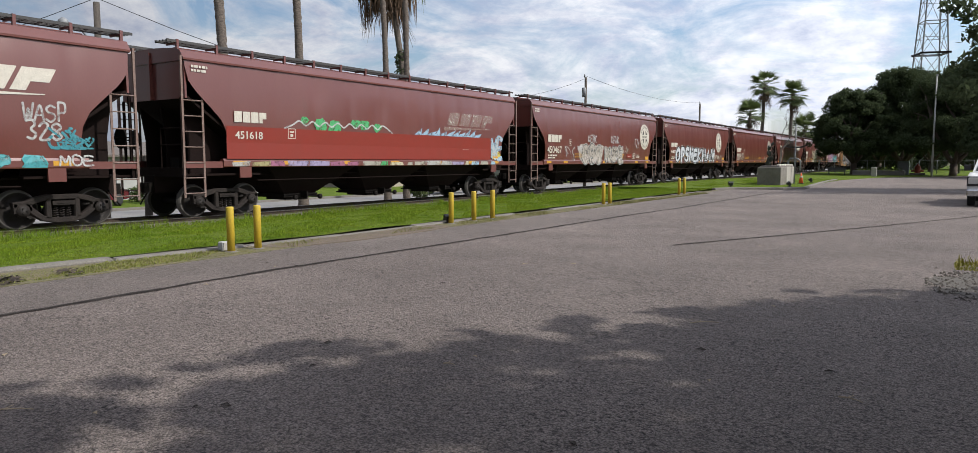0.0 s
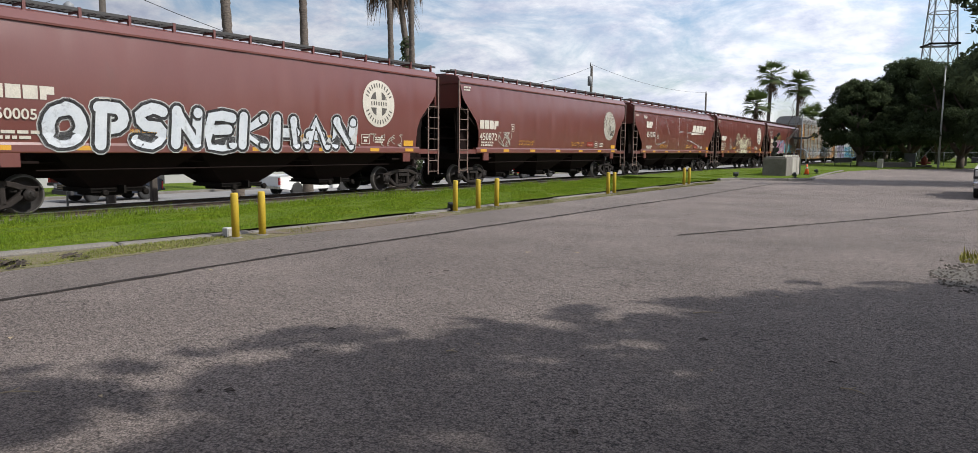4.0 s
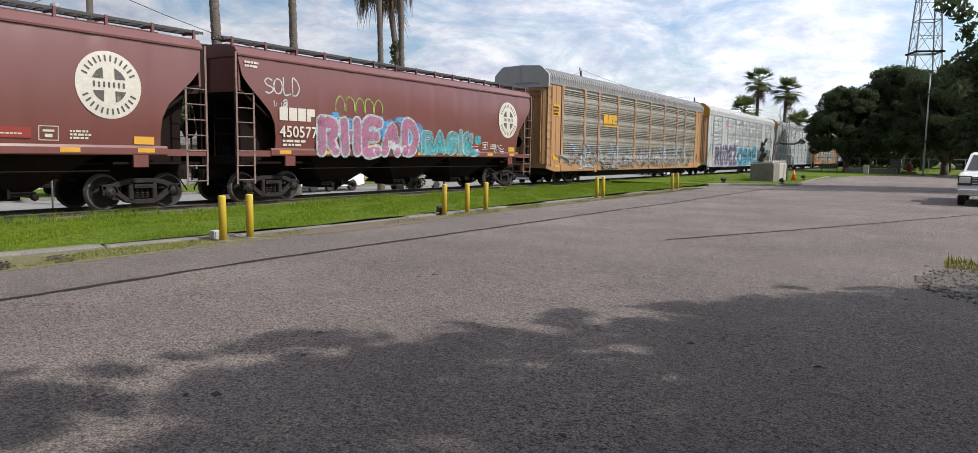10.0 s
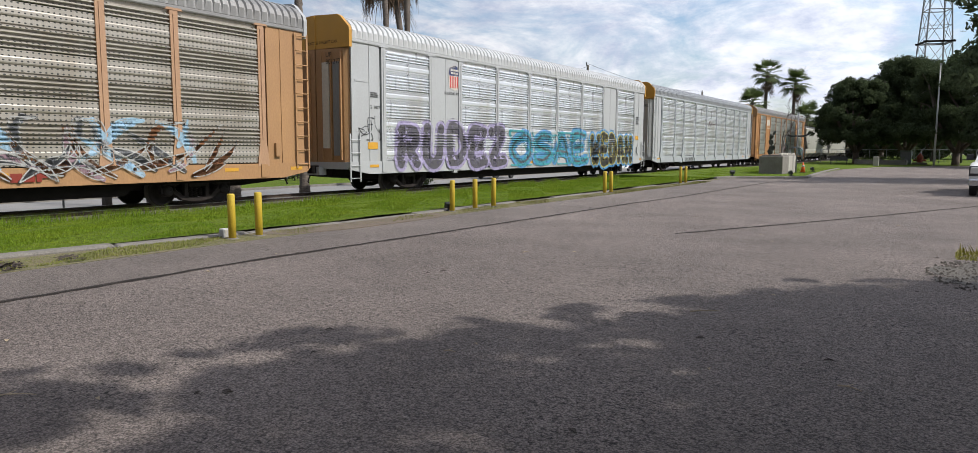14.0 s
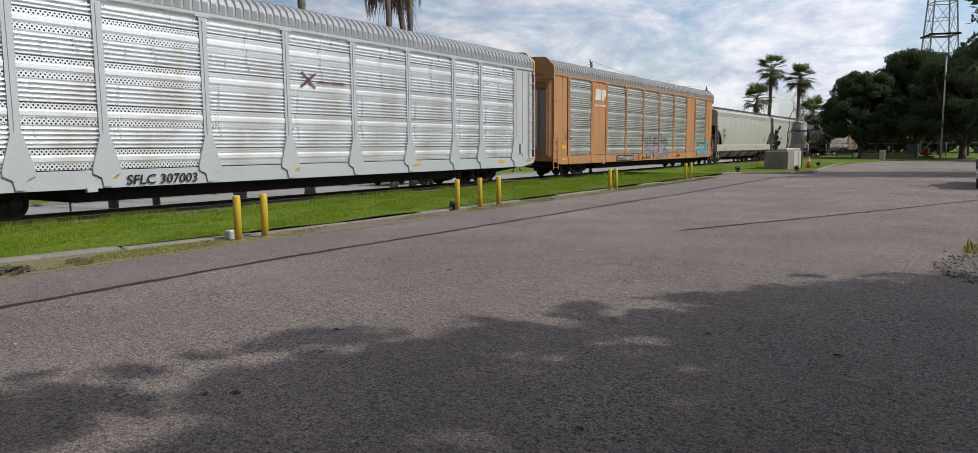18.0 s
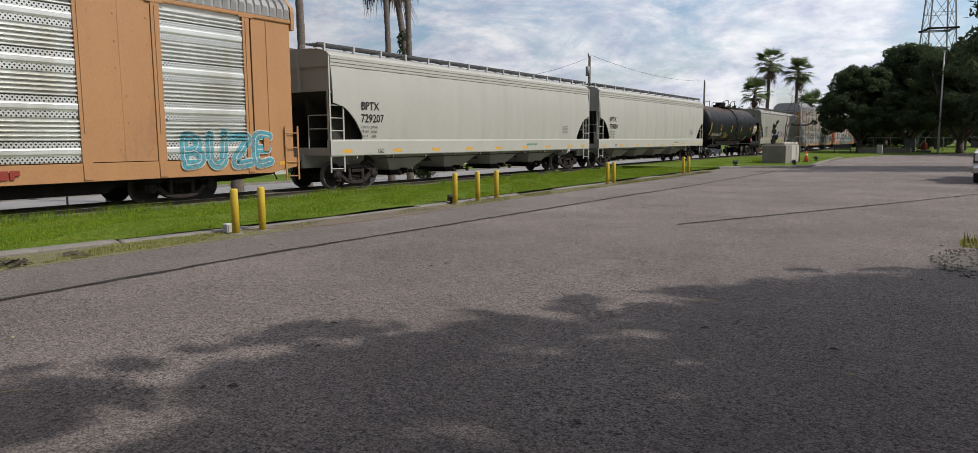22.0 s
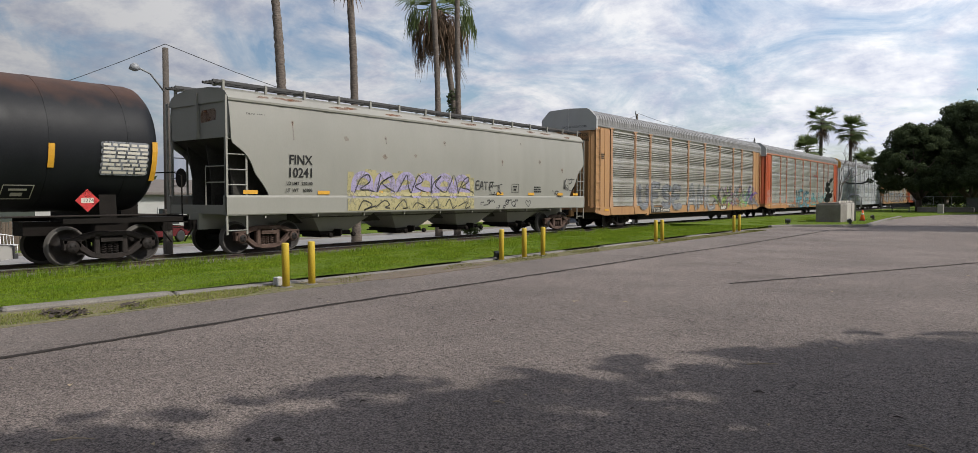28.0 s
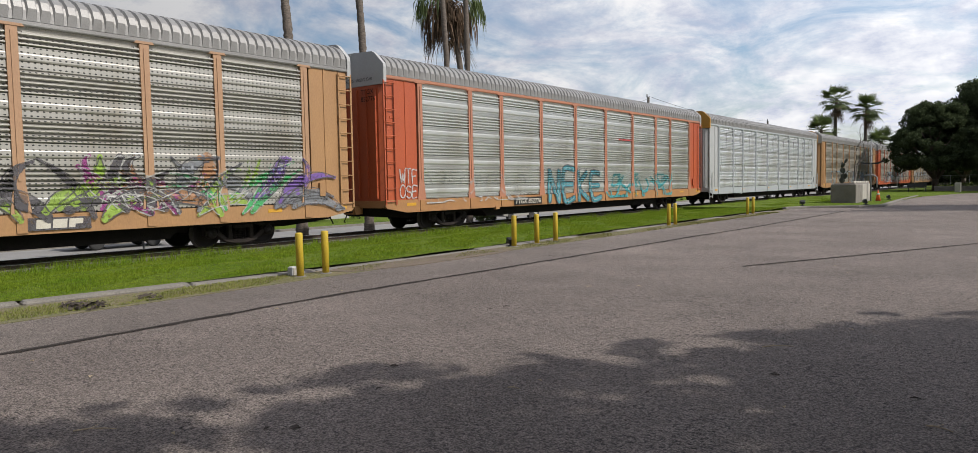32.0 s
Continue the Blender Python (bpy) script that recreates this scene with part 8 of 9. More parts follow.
scribble(c, 0.5, 1.9, 1.1, 0.9, 8, 0.035, "black", lambda z, y=0: 1.56, "black sprayed tag", 68)
part("notice", Shape().box(0, 0.012, -0.25, 0.25, -0.12, 0.12), REFLECT_YELLOW, c, "yellow stencil panel", at=pose(1.56, 1.2, 1.7))
part("notice", Shape().box(0, 0.012, -0.25, 0.25, -0.12, 0.12), REFLECT_YELLOW, c, "yellow stencil panel", at=pose(1.56, 26.0, 2.35))
bars(c, 25.8, 3.2, 0.55, 0.5, 4, lambda z, y=0: 1.56, INK_BLACK)

# car 10
c = CARS[10]
sill_number(c, "SFLC 307003", 6.95, 2.0, 0.76, 0.25, False)
s = Shape()
ribbon(s, [(12.75, 3.55), (13.35, 3.98)], 0.085, out_rack, 0.008)
ribbon(s, [(12.8, 3.98), (13.3, 3.55)], 0.085, out_rack, 0.008)
part("company_mark", s, INKS["maroon"], c, "dark red crossed mark")
bars(c, 13.45, 3.7, 1.3, 0.13, 1, out_rack, INKS["maroon"])
bars(c, 0.45, 4.6, 0.7, 0.3, 2, lambda z, y=0: 1.53, INK_BLACK)
bars(c, 0.4, 2.1, 0.5, 0.16, 2, lambda z, y=0: 1.53, INK_BLACK)

# car 11
c = CARS[11]
blocks(c, 4.95, 4.2, 1.7, 0.62, 2, INK_WHITE, PL, 0.1)
bars(c, 4.93, 3.88, 1.75, 0.13, 1, PL, INK_WHITE)
sill_number(c, "CTTX 694267", 8.0, 2.45, 0.79, 0.23)
wildstyle(c, "NIZR", 12.6, 1.0, 4.2, 1.2, K, [("chalk", 0.36), ("slate", 0.29)], "grey and white graffiti", 71, 0.08, 0.25)
scribble(c, 14.2, 1.0, 2.4, 1.3, 9, 0.22, "dusty", K, "faded pink graffiti", 72, 0.008, 0.3)
wildstyle(c, "BUZE", 23.2, 1.0, 3.1, 0.8, K, [("white", 0.30), ("cyan", 0.24), ("white", 0.03)], "turquoise graffiti", 73, 0.06, 0.25)
wildstyle(c, "LOE", 1.24, 2.05, 0.8, 0.4, lambda z, y=0: 1.6, [("black", 0.05)], "black sprayed tag", 74)
part("notice", Shape().box(0, 0.012, -0.25, 0.25, -0.12, 0.12), REFLECT_YELLOW, c, "yellow stencil panel", at=pose(1.56, 1.2, 1.6))
blocks(c, 18.6, 0.82, 0.7, 0.2, 3, PATCH_RED, lambda z, y=0: 1.615, 0.0, 0.004)
outlined_box(c, 11.2, 0.78, 0.35, 0.3, lambda z, y=0: 1.612, INK_BLACK)
bars(c, 12.0, 0.84, 1.5, 0.14, 1, lambda z, y=0: 1.612, INK_BLACK)

# grey-white hoppers
for i, num in ((12, "729207"), (13, "729050")):
    c = CARS[i]
    text(c, "BPTX", 1.38, 2.72, 0.28, H, INK_BLACK, bold=0.004)
    text(c, num, 1.38, 2.30, 0.28, H, INK_BLACK, bold=0.004)
    for k, row in enumerate(("LD LMT 219100", "LT WT   66900", "CU FT     6260")):
        text(c, row, 1.4, 2.08 - k * 0.16, 0.09, H, INK_BLACK)
    outlined_box(c, 2.25, 1.22, 0.28, 0.13, lambda z, y=0: side_x(1.6) + 0.036, INK_BLACK)
    bars(c, 16.3, 1.98, 0.6, 0.42, 5, H, INKS["slate"])
    blocks(c, 12.7, 1.39, 1.0, 0.09, 9, INKS["leaf"], lambda z, y=0: side_x(1.6) + 0.036, 0.2, notch=False)

# old grey hopper
c = CARS[15]
text(c, "FINX", 1.98, 2.62, 0.28, H, INK_BLACK, bold=0.008)
text(c, "10241", 1.93, 2.24, 0.28, H, INK_BLACK, bold=0.008)
for k, row in enumerate(("LD LMT  220100", "LT  WT    65900")):
    text(c, row, 1.9, 2.0 - 0.2 * k, 0.10, H, INK_BLACK, bold=0.002)
s = Shape()
for ya in [4.25 + 0.25 * k for k in range(26)]:
    za = 2.42 + 0.12 * math.sin(ya * 5.1) + (0.1 if 4.5 < ya < 5.1 else 0)
    for q in range(5):
        z0, z1 = 1.68 + (za - 1.68) * q / 5, 1.68 + (za - 1.68) * (q + 1) / 5
        patch(s, [(ya, z0), (ya + 0.25, z0), (ya + 0.25, z1), (ya, z1)], H, 0.002)
    patch(s, [(ya, 1.2), (ya + 0.25, 1.2), (ya + 0.25, 1.6), (ya, 1.6)], H, 0.002)
part("graffiti", s, INKS["straw"], c, "pale yellow sprayed ground")
rg = random.Random(82)
s = Shape()
for k in range(6):
    ya = 4.5 + 1.02 * k
    ribbon(s, smooth_line([(ya, 1.72), (ya + 0.05, 2.2), (ya + 0.35, 2.38), (ya + 0.7, 2.25), (ya + 0.8, 1.75)], 5), rg.uniform(0.2, 0.3), H, 0.006)
    ribbon(s, [(ya + 0.1, 1.95), (ya + 0.7, 1.97 + rg.uniform(-0.1, 0.1))], 0.16, H, 0.006)
part("graffiti", s, INKS["lilac"], c, "lilac sprayed block letters")
s = Shape()
for k in range(7):
    ya = 4.75 + 0.86 * k
    loop = [[(-0.15, 1.75), (0.1, 2.3), (0.4, 2.4), (0.45, 2.15), (0.1, 1.98), (0.5, 1.9), (0.85, 1.74)], [(0.0, 1.72), (0.2, 2.2), (0.5, 2.42), (0.6, 2.0), (0.7, 1.72)], [(0.1, 2.45), (0.0, 1.7), (0.2, 2.05), (0.6, 2.4), (0.25, 2.05), (0.75, 1.75)]][(k * 2) % 3]
    ribbon(s, smooth_line([(ya + p + rg.uniform(-0.08, 0.08), max(1.7, q + rg.uniform(-0.08, 0.08))) for p, q in loop], 6), 0.05, H, 0.010)
    ribbon(s, smooth_line([(ya + p + rg.uniform(-0.12, 0.12), min(1.58, max(1.22, q + rg.uniform(-0.08, 0.08)))) for p, q in ((-0.1, 1.25), (0.2, 1.5), (0.45, 1.35), (0.3, 1.22), (0.6, 1.28))], 6), 0.045, H, 0.010)
part("graffiti", s, INKS["black"], c, "black looping sprayed tag over the lilac letters")
wildstyle(c, "EAT", 10.85, 1.95, 0.8, 0.3, H, [("black", 0.05)], "black sprayed tag", 84, 0.05, 0.15, 0.008)
scribble(c, 11.7, 1.75, 1.2, 0.5, 9, 0.04, "black", H, "black sprayed tag", 87, 0.008, 0.8)
SILL = lambda z, y=0: side_x(1.6) + 0.037
scribble(c, 11.2, 1.2, 2.6, 0.32, 14, 0.04, "black", SILL, "black sprayed tag along the sill", 85, 0.004, 0.9)
s = Shape()
ribbon(s, smooth_line([(14.55, 1.22), (14.35, 1.42), (14.45, 1.5), (14.55, 1.42), (14.65, 1.5), (14.75, 1.42), (14.55, 1.22)], 4), 0.03, SILL, 0.004)
part("graffiti", s, INKS["black"], c, "small black heart tag")
scribble(c, 16.5, 1.67, 0.9, 0.3, 8, 0.035, "black", H, "black sprayed tag", 86, 0.008, 0.8)
scribble(c, 17.5, 1.95, 0.9, 0.55, 8, 0.04, "black", H, "black sprayed tag", 88, 0.008, 0.8)
outlined_box(c, 13.3, 1.85, 0.5, 0.34, H, INK_BLACK)
bars(c, 15.0, 1.85, 0.6, 0.3, 3, H, INK_BLACK)
RUST = worn(surface("rust", (0.22, 0.085, 0.03), (0.13, 0.055, 0.028), 4, 1.2, 30, 0.3, 0.9), 0.45)
part("rust_patch", Shape().prism([(-0.35, 3.75), (0.35, 3.8), (0.4, 4.0), (0.3, 4.12), (-0.3, 4.1), (-0.4, 3.95)], "y", -0.006, 0.0), RUST, c, "orange rust patch", pose(0.5, 0.098, 0))
rg = random.Random(15)


def on_eave(y, f):
    """A place on the sloping roof edge, f from its foot to its top."""
    return 1.552 - 0.17 * f, y, 4.364 + 0.20 * f


for k in range(13):
    y, w, f0 = 0.8 + 1.4 * k + rg.uniform(-0.5, 0.5), rg.uniform(0.3, 0.85), rg.uniform(0.05, 0.45)
    rim_ = [(y + math.cos(2 * math.pi * j / 12) * w * rg.uniform(0.45, 1.15), f0 + 0.3 + math.sin(2 * math.pi * j / 12) * 0.22 * rg.uniform(0.3, 1.2)) for j in range(12)]
    s = Shape()
    s.loft([[on_eave(*q) for q in rim_], [tuple(v + 0.003 * (i != 1) for i, v in enumerate(on_eave(*q))) for q in rim_]], True, True)
    part("rust_patch", s, RUST, c, "orange-brown rust along the roof edge")
for y, z, r, drip in ((2.15, 3.85, 0.05, 0.5), (5.95, 3.62, 0.06, 0.18), (5.9, 3.0, 0.09, 0.0), (4.2, 3.5, 0.1, 0.0), (9.0, 3.65, 0.07, 0.1), (12.6, 3.1, 0.07, 0.16), (15.4, 3.2, 0.08, 0.1), (14.0, 3.9, 0.05, 0.0), (7.4, 3.1, 0.07, 0.0), (17.3, 2.9, 0.07, 0.12)):
    s = Shape()
    patch(s, [(y + math.cos(2 * math.pi * j / 10) * r * rg.uniform(0.7, 1.3), z + math.sin(2 * math.pi * j / 10) * r * rg.uniform(0.7, 1.2)) for j in range(10)], H, 0.004)
    if drip:
        ribbon(s, [(y, z), (y + 0.02, z - drip)], 0.035, H, 0.004)
    part("rust_spot", s, RUST, c, "small rust spot with a run")
text(c, "FINX 10241", 0.6, 3.9, 0.10, lambda z, y=0: 1.535, INK_BLACK)

# tank car
c = CARS[14]
Q = on_tank
text(c, "S H Q X   8 8 4 1", 1.5, 1.93, 0.25, Q, INK_WHITE, 0.75, 0.0, 0.012)
for k, row in enumerate(("LD LMT  201600 LB  91400 KG", "LT WT     84400 LB  38300 KG")):
    text(c, row, 1.55 + 0.0, 1.76 - 0.15 * k, 0.085, Q, INK_WHITE, 0.92)
outlined_box(c, 3.83, 1.95, 0.36, 0.27, Q, INK_WHITE, 0.016)
for k, (row, size) in enumerate((("SHQX 8841", 0.16), ("CAPY  30180 GAL", 0.07))):
    part("lettering", lettering(row, size), INK_WHITE, c, at=pose(-0.62, 0.518, 3.02 - 0.2 * k, 0, 0, -90))
for y, z0, z1 in ((0.72, 2.02, 3.0), (3.66, 2.35, 2.86), (7.0, 2.3, 2.84), (10.3, 2.3, 2.84), (13.65, 2.3, 2.84), (16.0, 2.05, 3.0)):
    s = Shape()
    for k in range(4):
        za, zb = z0 + (z1 - z0) * k / 4, z0 + (z1 - z0) * (k + 1) / 4
        patch(s, [(y - 0.065, za), (y + 0.065, za), (y + 0.065, zb), (y - 0.065, zb)], Q, 0.016)
    part("reflector", s, REFLECT_YELLOW, c, "vertical orange reflective strip")
for y0, y1, z0, z1 in ((5.6, 6.45, 1.75, 2.04), (8.2, 9.1, 1.43, 1.65)):
    s = Shape()
    patch(s, [(y0, z0), (y1, z0), (y1, (z0 + z1) / 2), (y0, (z0 + z1) / 2)], Q, 0.02)
    patch(s, [(y0, (z0 + z1) / 2), (y1, (z0 + z1) / 2), (y1, z1), (y0, z1)], Q, 0.02)
    part("notice", s, REFLECT_YELLOW, c, "yellow stencil panel")
    bars(c, y0 + 0.08, z0 + 0.03, y1 - y0 - 0.16, (z1 - z0) * 0.8, 2, Q, INK_BLACK, 0.028)
s = Shape()
for k in range(5):
    ribbon(s, [(14.78, 2.24 + 0.16 * k), (15.77, 2.24 + 0.16 * k)], 0.158, Q, 0.016)
part("data_panel", s, INKS["slate"], c, "grey stencilled data panel")
bars(c, 14.76, 2.2, 1.05, 0.75, 8, Q, INK_WHITE, 0.024)
plac = part("hazard_placard", Shape().prism([(0, -0.27), (0.27, 0), (0, 0.27), (-0.27, 0)], "x", 0.0, 0.01), INKS["red"], c, "red diamond hazard placard with a white band", pose(1.5, 14.43, 1.56))
part("placard_band", Shape().box(0.01, 0.014, -0.14, 0.14, -0.06, 0.06), INK_WHITE, plac)
text(c, "1274", 14.32, 1.52, 0.09, lambda z, y=0: 1.5, INK_BLACK, lift=0.018)
outlined_box(c, 12.8, 1.6, 0.6, 0.3, Q, INK_WHITE, 0.016)
bars(c, 11.2, 1.7, 0.7, 0.09, 1, Q, INK_WHITE, 0.016)
scribble(c, 4.9, 1.75, 0.55, 0.5, 9, 0.02, "pale", Q, "faint chalk tag", 89, 0.016, 0.8)

# car 16
c = CARS[16]
sill_number(c, "TTGX 853658", 6.65, 2.55, 0.80, 0.24)
wildstyle(c, "UFSE", 4.85, 1.12, 6.3, 1.12, K, [("chalk", 0.42), ("charcoal", 0.38), ("slate", 0.33)], "grey block-letter graffiti with white edges", 92, 0.03, 0.25)
wildstyle(c, "AML", 12.0, 0.95, 5.1, 1.4, K, [("slate", 0.36), ("chalk", 0.06)], "white outlined graffiti", 93, 0.08, 0.2)
for k, (inks, y, w) in enumerate(((("lime", "charcoal"), 17.8, 1.9), (("magenta", "charcoal"), 19.5, 1.9), (("orange", "slate"), 21.2, 1.3), (("green", "lime"), 22.4, 1.2), (("slate", "purple"), 23.5, 1.6))):
    shards(c, y, 0.95, w, 1.5, 9, inks, K, "bright multicoloured wild-style graffiti", 94 + k, "chalk" if k % 2 else "charcoal", 0.005, 0.3)
part("number_plate", Shape().box(0, 0.006, 0, 1.3, 0, 0.28), INKS["charcoal"], c, "dark company plate", pose(1.613, 18.05, 0.78))
blocks(c, 18.2, 0.82, 1.0, 0.2, 3, INK_WHITE, lambda z, y=0: 1.615, 0.1, 0.008)
bars(c, 0.5, 3.6, 0.5, 0.3, 3, lambda z, y=0: 1.56, INK_BLACK)

# car 17
c = CARS[17]
sill_number(c, "TTGX 852776", 7.3, 1.9, 0.80, 0.2)
wildstyle(c, "NEKE", 9.7, 0.85, 4.9, 1.35, K, [("charcoal", 0.32), ("cyan", 0.22), ("chalk", 0.03)], "turquoise graffiti with dark outline", 101, 0.08, 0.2)
wildstyle(c, "WTF", 0.7, 1.7, 0.85, 0.5, lambda z, y=0: 1.58, [("white", 0.05)], "white sprayed tag", 102)
wildstyle(c, "OSE", 0.7, 1.2, 0.85, 0.42, lambda z, y=0: 1.58, [("white", 0.05)], "white sprayed tag", 104)
scribble(c, 2.0, 1.0, 6.2, 1.0, 34, 0.04, "white", K, "faint white tags", 103)
scribble(c, 14.8, 0.9, 8.0, 1.1, 24, 0.12, "teal", K, "faded teal graffiti", 105)
bars(c, 16.4, 3.75, 1.6, 0.14, 1, out_rack, INKS["red"])
for i in (19, 20, 21):
    scribble(CARS[i], 4.0, 1.0, 18.0, 1.3, 50, 0.12, "charcoal", K, "dark smeared graffiti", 110 + i)
    scribble(CARS[i], 4.0, 1.0, 18.0, 1.3, 36, 0.06, "sky", K, "pale graffiti lines", 120 + i, 0.008)


# ---- vehicles ----
def wheel_shape(r, w):
    return Shape().lathe([(-w / 2, r * 0.62), (-w / 2, r * 0.93), (-w / 2 + 0.03, r), (w / 2 - 0.03, r), (w / 2, r * 0.93), (w / 2, r * 0.62)], "x", (0, 0, 0), 22)


def rim_shape(r, w):
    s = Shape().lathe([(-w / 2 + 0.02, 0.0), (-w / 2 + 0.02, r * 0.6), (w / 2 - 0.02, r * 0.62), (w / 2 - 0.05, r * 0.5), (w / 2 - 0.06, r * 0.2), (w / 2 - 0.02, r * 0.15), (w / 2 - 0.02, 0.0)], "x", (0, 0, 0), 18)
    return s


def vehicle(m, kind, colour, label, group="", category="car"):
    """Front towards -y, wheels on z = 0, the centre of the front axle's ground line at the origin."""
    v = root({"pickup": "pickup_truck", "suv": "suv", "van": "van"}[kind], m, label, category, group)
    W = {"pickup": 0.98, "suv": 0.93, "van": 0.98}[kind]
    base = {"pickup": 3.7, "suv": 2.75, "van": 3.3}[kind]
    R = {"pickup": 0.40, "suv": 0.36, "van": 0.35}[kind]
    tail = base + {"pickup": 1.25, "suv": 0.95, "van": 1.05}[kind]
    hood = {"pickup": 1.16, "suv": 1.02, "van": 1.05}[kind]
    top = {"pickup": 1.93, "suv": 1.72, "van": 2.0}[kind]
    belt = hood + 0.04
    # lower body with wheel arches
    def arch(y):
        return [(y - R - 0.09, 0.36), (y - R * 0.75, R + 0.26), (y, R + 0.44), (y + R * 0.75, R + 0.26), (y + R + 0.09, 0.36)]
    low = [(-0.92, 0.42)] + arch(0) + arch(base) + [(tail, 0.48), (tail + 0.02, belt - 0.06), (tail - 0.03, belt), (0.85, belt), (-0.72, hood - 0.06), (-0.90, hood - 0.2)]
    s = Shape()
    s.loft([[(x * (W - d), y * 1.0, z) for y, z in low] for x, d in ((-1, 0.05), (-1, 0.0), (1, 0.0), (1, 0.05))], True, False)
    n = len(low)
    s.face([j for j in range(n)])
    s.face([3 * n + j for j in reversed(range(n))])
    part("body", s, colour, v)
    # cabin
    c0, c1 = (0.75, 2.95) if kind == "pickup" else ((0.65, tail - 0.05) if kind == "suv" else (0.15, tail - 0.05))
    if kind == "pickup":
        c0, c1 = 0.75, 3.05
    run = 0.62 if kind != "van" else 0.75
    rear = 0.25 if kind == "pickup" else 0.45 if kind == "suv" else 0.12
    A, B = 0.92, 0.72
    s = Shape()
    s.loft([[(-W * A, c0, belt), (W * A, c0, belt), (W * A, c1, belt), (-W * A, c1, belt)], [(-W * B - 0.03, c0 + run, top - 0.06), (W * B + 0.03, c0 + run, top - 0.06), (W * B + 0.03, c1 - rear, top - 0.06), (-W * B - 0.03, c1 - rear, top - 0.06)],
            [(-W * B + 0.08, c0 + run + 0.14, top), (W * B - 0.08, c0 + run + 0.14, top), (W * B - 0.08, c1 - rear - 0.1, top), (-W * B + 0.08, c1 - rear - 0.1, top)]], True, True)
    part("cab", s, colour, v)

    def on_face(y0, y1, f0, f1, side):
        """A pane on the sloping cabin side."""
        def p(y, f):
            x = (W * A + (W * B + 0.03 - W * A) * f + 0.008) * side
            return (x, y, belt + (top - 0.06 - belt) * f)
        return p(y0, f0), p(y1, f0), p(y1 - 0.12 * 0, f1), p(y0 + 0.0, f1)
    for side in (1, -1):
        spans = [(c0 + 0.75, c0 + 1.5), (c0 + 1.58, c1 - 0.35)] if kind != "van" else [(c0 + 0.85, c0 + 1.7)]
        for a, b in spans:
            q = on_face(a, b, 0.1, 0.9, side)
            s = Shape()
            ins2 = [(x - 0.012 * side, y, z) for x, y, z in q]
            s.loft([list(q), ins2], True, True)
            part("side_window", s, DARK_GLASS, v)
    q = []
    for xs, f in ((-1, 0.08), (1, 0.08), (1, 0.92), (-1, 0.92)):
        ww = W * A + (W * B - W * A) * f - 0.08
        q.append((xs * ww, c0 + run * f - 0.012, belt + (top - 0.06 - belt) * f + 0.006))
    part("windscreen", Shape().loft([q, [(x, y + 0.012, z - 0.006) for x, y, z in q]], True, True), DARK_GLASS, v)
    q = []
    for xs, f in ((-1, 0.15), (1, 0.15), (1, 0.9), (-1, 0.9)):
        ww = W * A + (W * B - W * A) * f - 0.1
        q.append((xs * ww, c1 - rear * f + 0.012, belt + (top - 0.06 - belt) * f))
    part("rear_window", Shape().loft([q, [(x, y - 0.01, z) for x, y, z in q]], True, True), DARK_GLASS, v)
    for x in (-W + 0.12, W - 0.12):
        for y in (0, base):
            w = part("wheel", kept(("tyre", R), lambda: wheel_shape(R, 0.24)), RUBBER, v, at=pose(x, y, R))
            part("rim", kept(("rim", R), lambda: rim_shape(R, 0.25)), CHROME, w, at=pose(0, 0, 0, 0, 0, 0 if x > 0 else 180))
        part("mirror", Shape().chamfer(-0.11, 0.11, -0.06, 0.06, 0, 0.22, 0.02), BLACK_PLASTIC, v, at=pose(math.copysign(W + 0.10, x), c0 + 0.42, belt + 0.06))
        bz = part("headlight_surround", Shape().chamfer(-0.21, 0.21, -0.04, 0.04, -0.19, 0.16, 0.02), BLACK_PLASTIC, v, at=pose(math.copysign(W - 0.2, x), -0.90, hood - 0.24))
        part("headlight", Shape().chamfer(-0.17, 0.17, -0.06, 0.0, -0.10, 0.12, 0.02), LAMP_GLASS, bz)
        part("tail_light", Shape().box(-0.07, 0.07, -0.03, 0.03, -0.2, 0.2), INKS["red"], v, at=pose(math.copysign(W - 0.08, x), tail + 0.01, belt - 0.32))
    g = part("grille", Shape().chamfer(-0.58, 0.58, -0.05, 0.02, -0.17, 0.13, 0.02), BLACK_PLASTIC, v, "dark grille with chrome bars", pose(0, -0.90, hood - 0.24))
    for k in range(3):
        part("grille_bar", kept("grille_bar", lambda: Shape().box(-0.56, 0.56, -0.075, -0.05, -0.018, 0.018)), CHROME, g, at=pose(0, 0, -0.10 + 0.09 * k))
    part("bumper", Shape().chamfer(-W, W, -1.06, -0.86, 0.40, 0.62, 0.04), CHROME if kind == "pickup" else BLACK_PLASTIC, v)
    part("rear_bumper", Shape().chamfer(-W, W, tail - 0.02, tail + 0.14, 0.45, 0.62, 0.03), CHROME if kind == "pickup" else BLACK_PLASTIC, v)
    return v


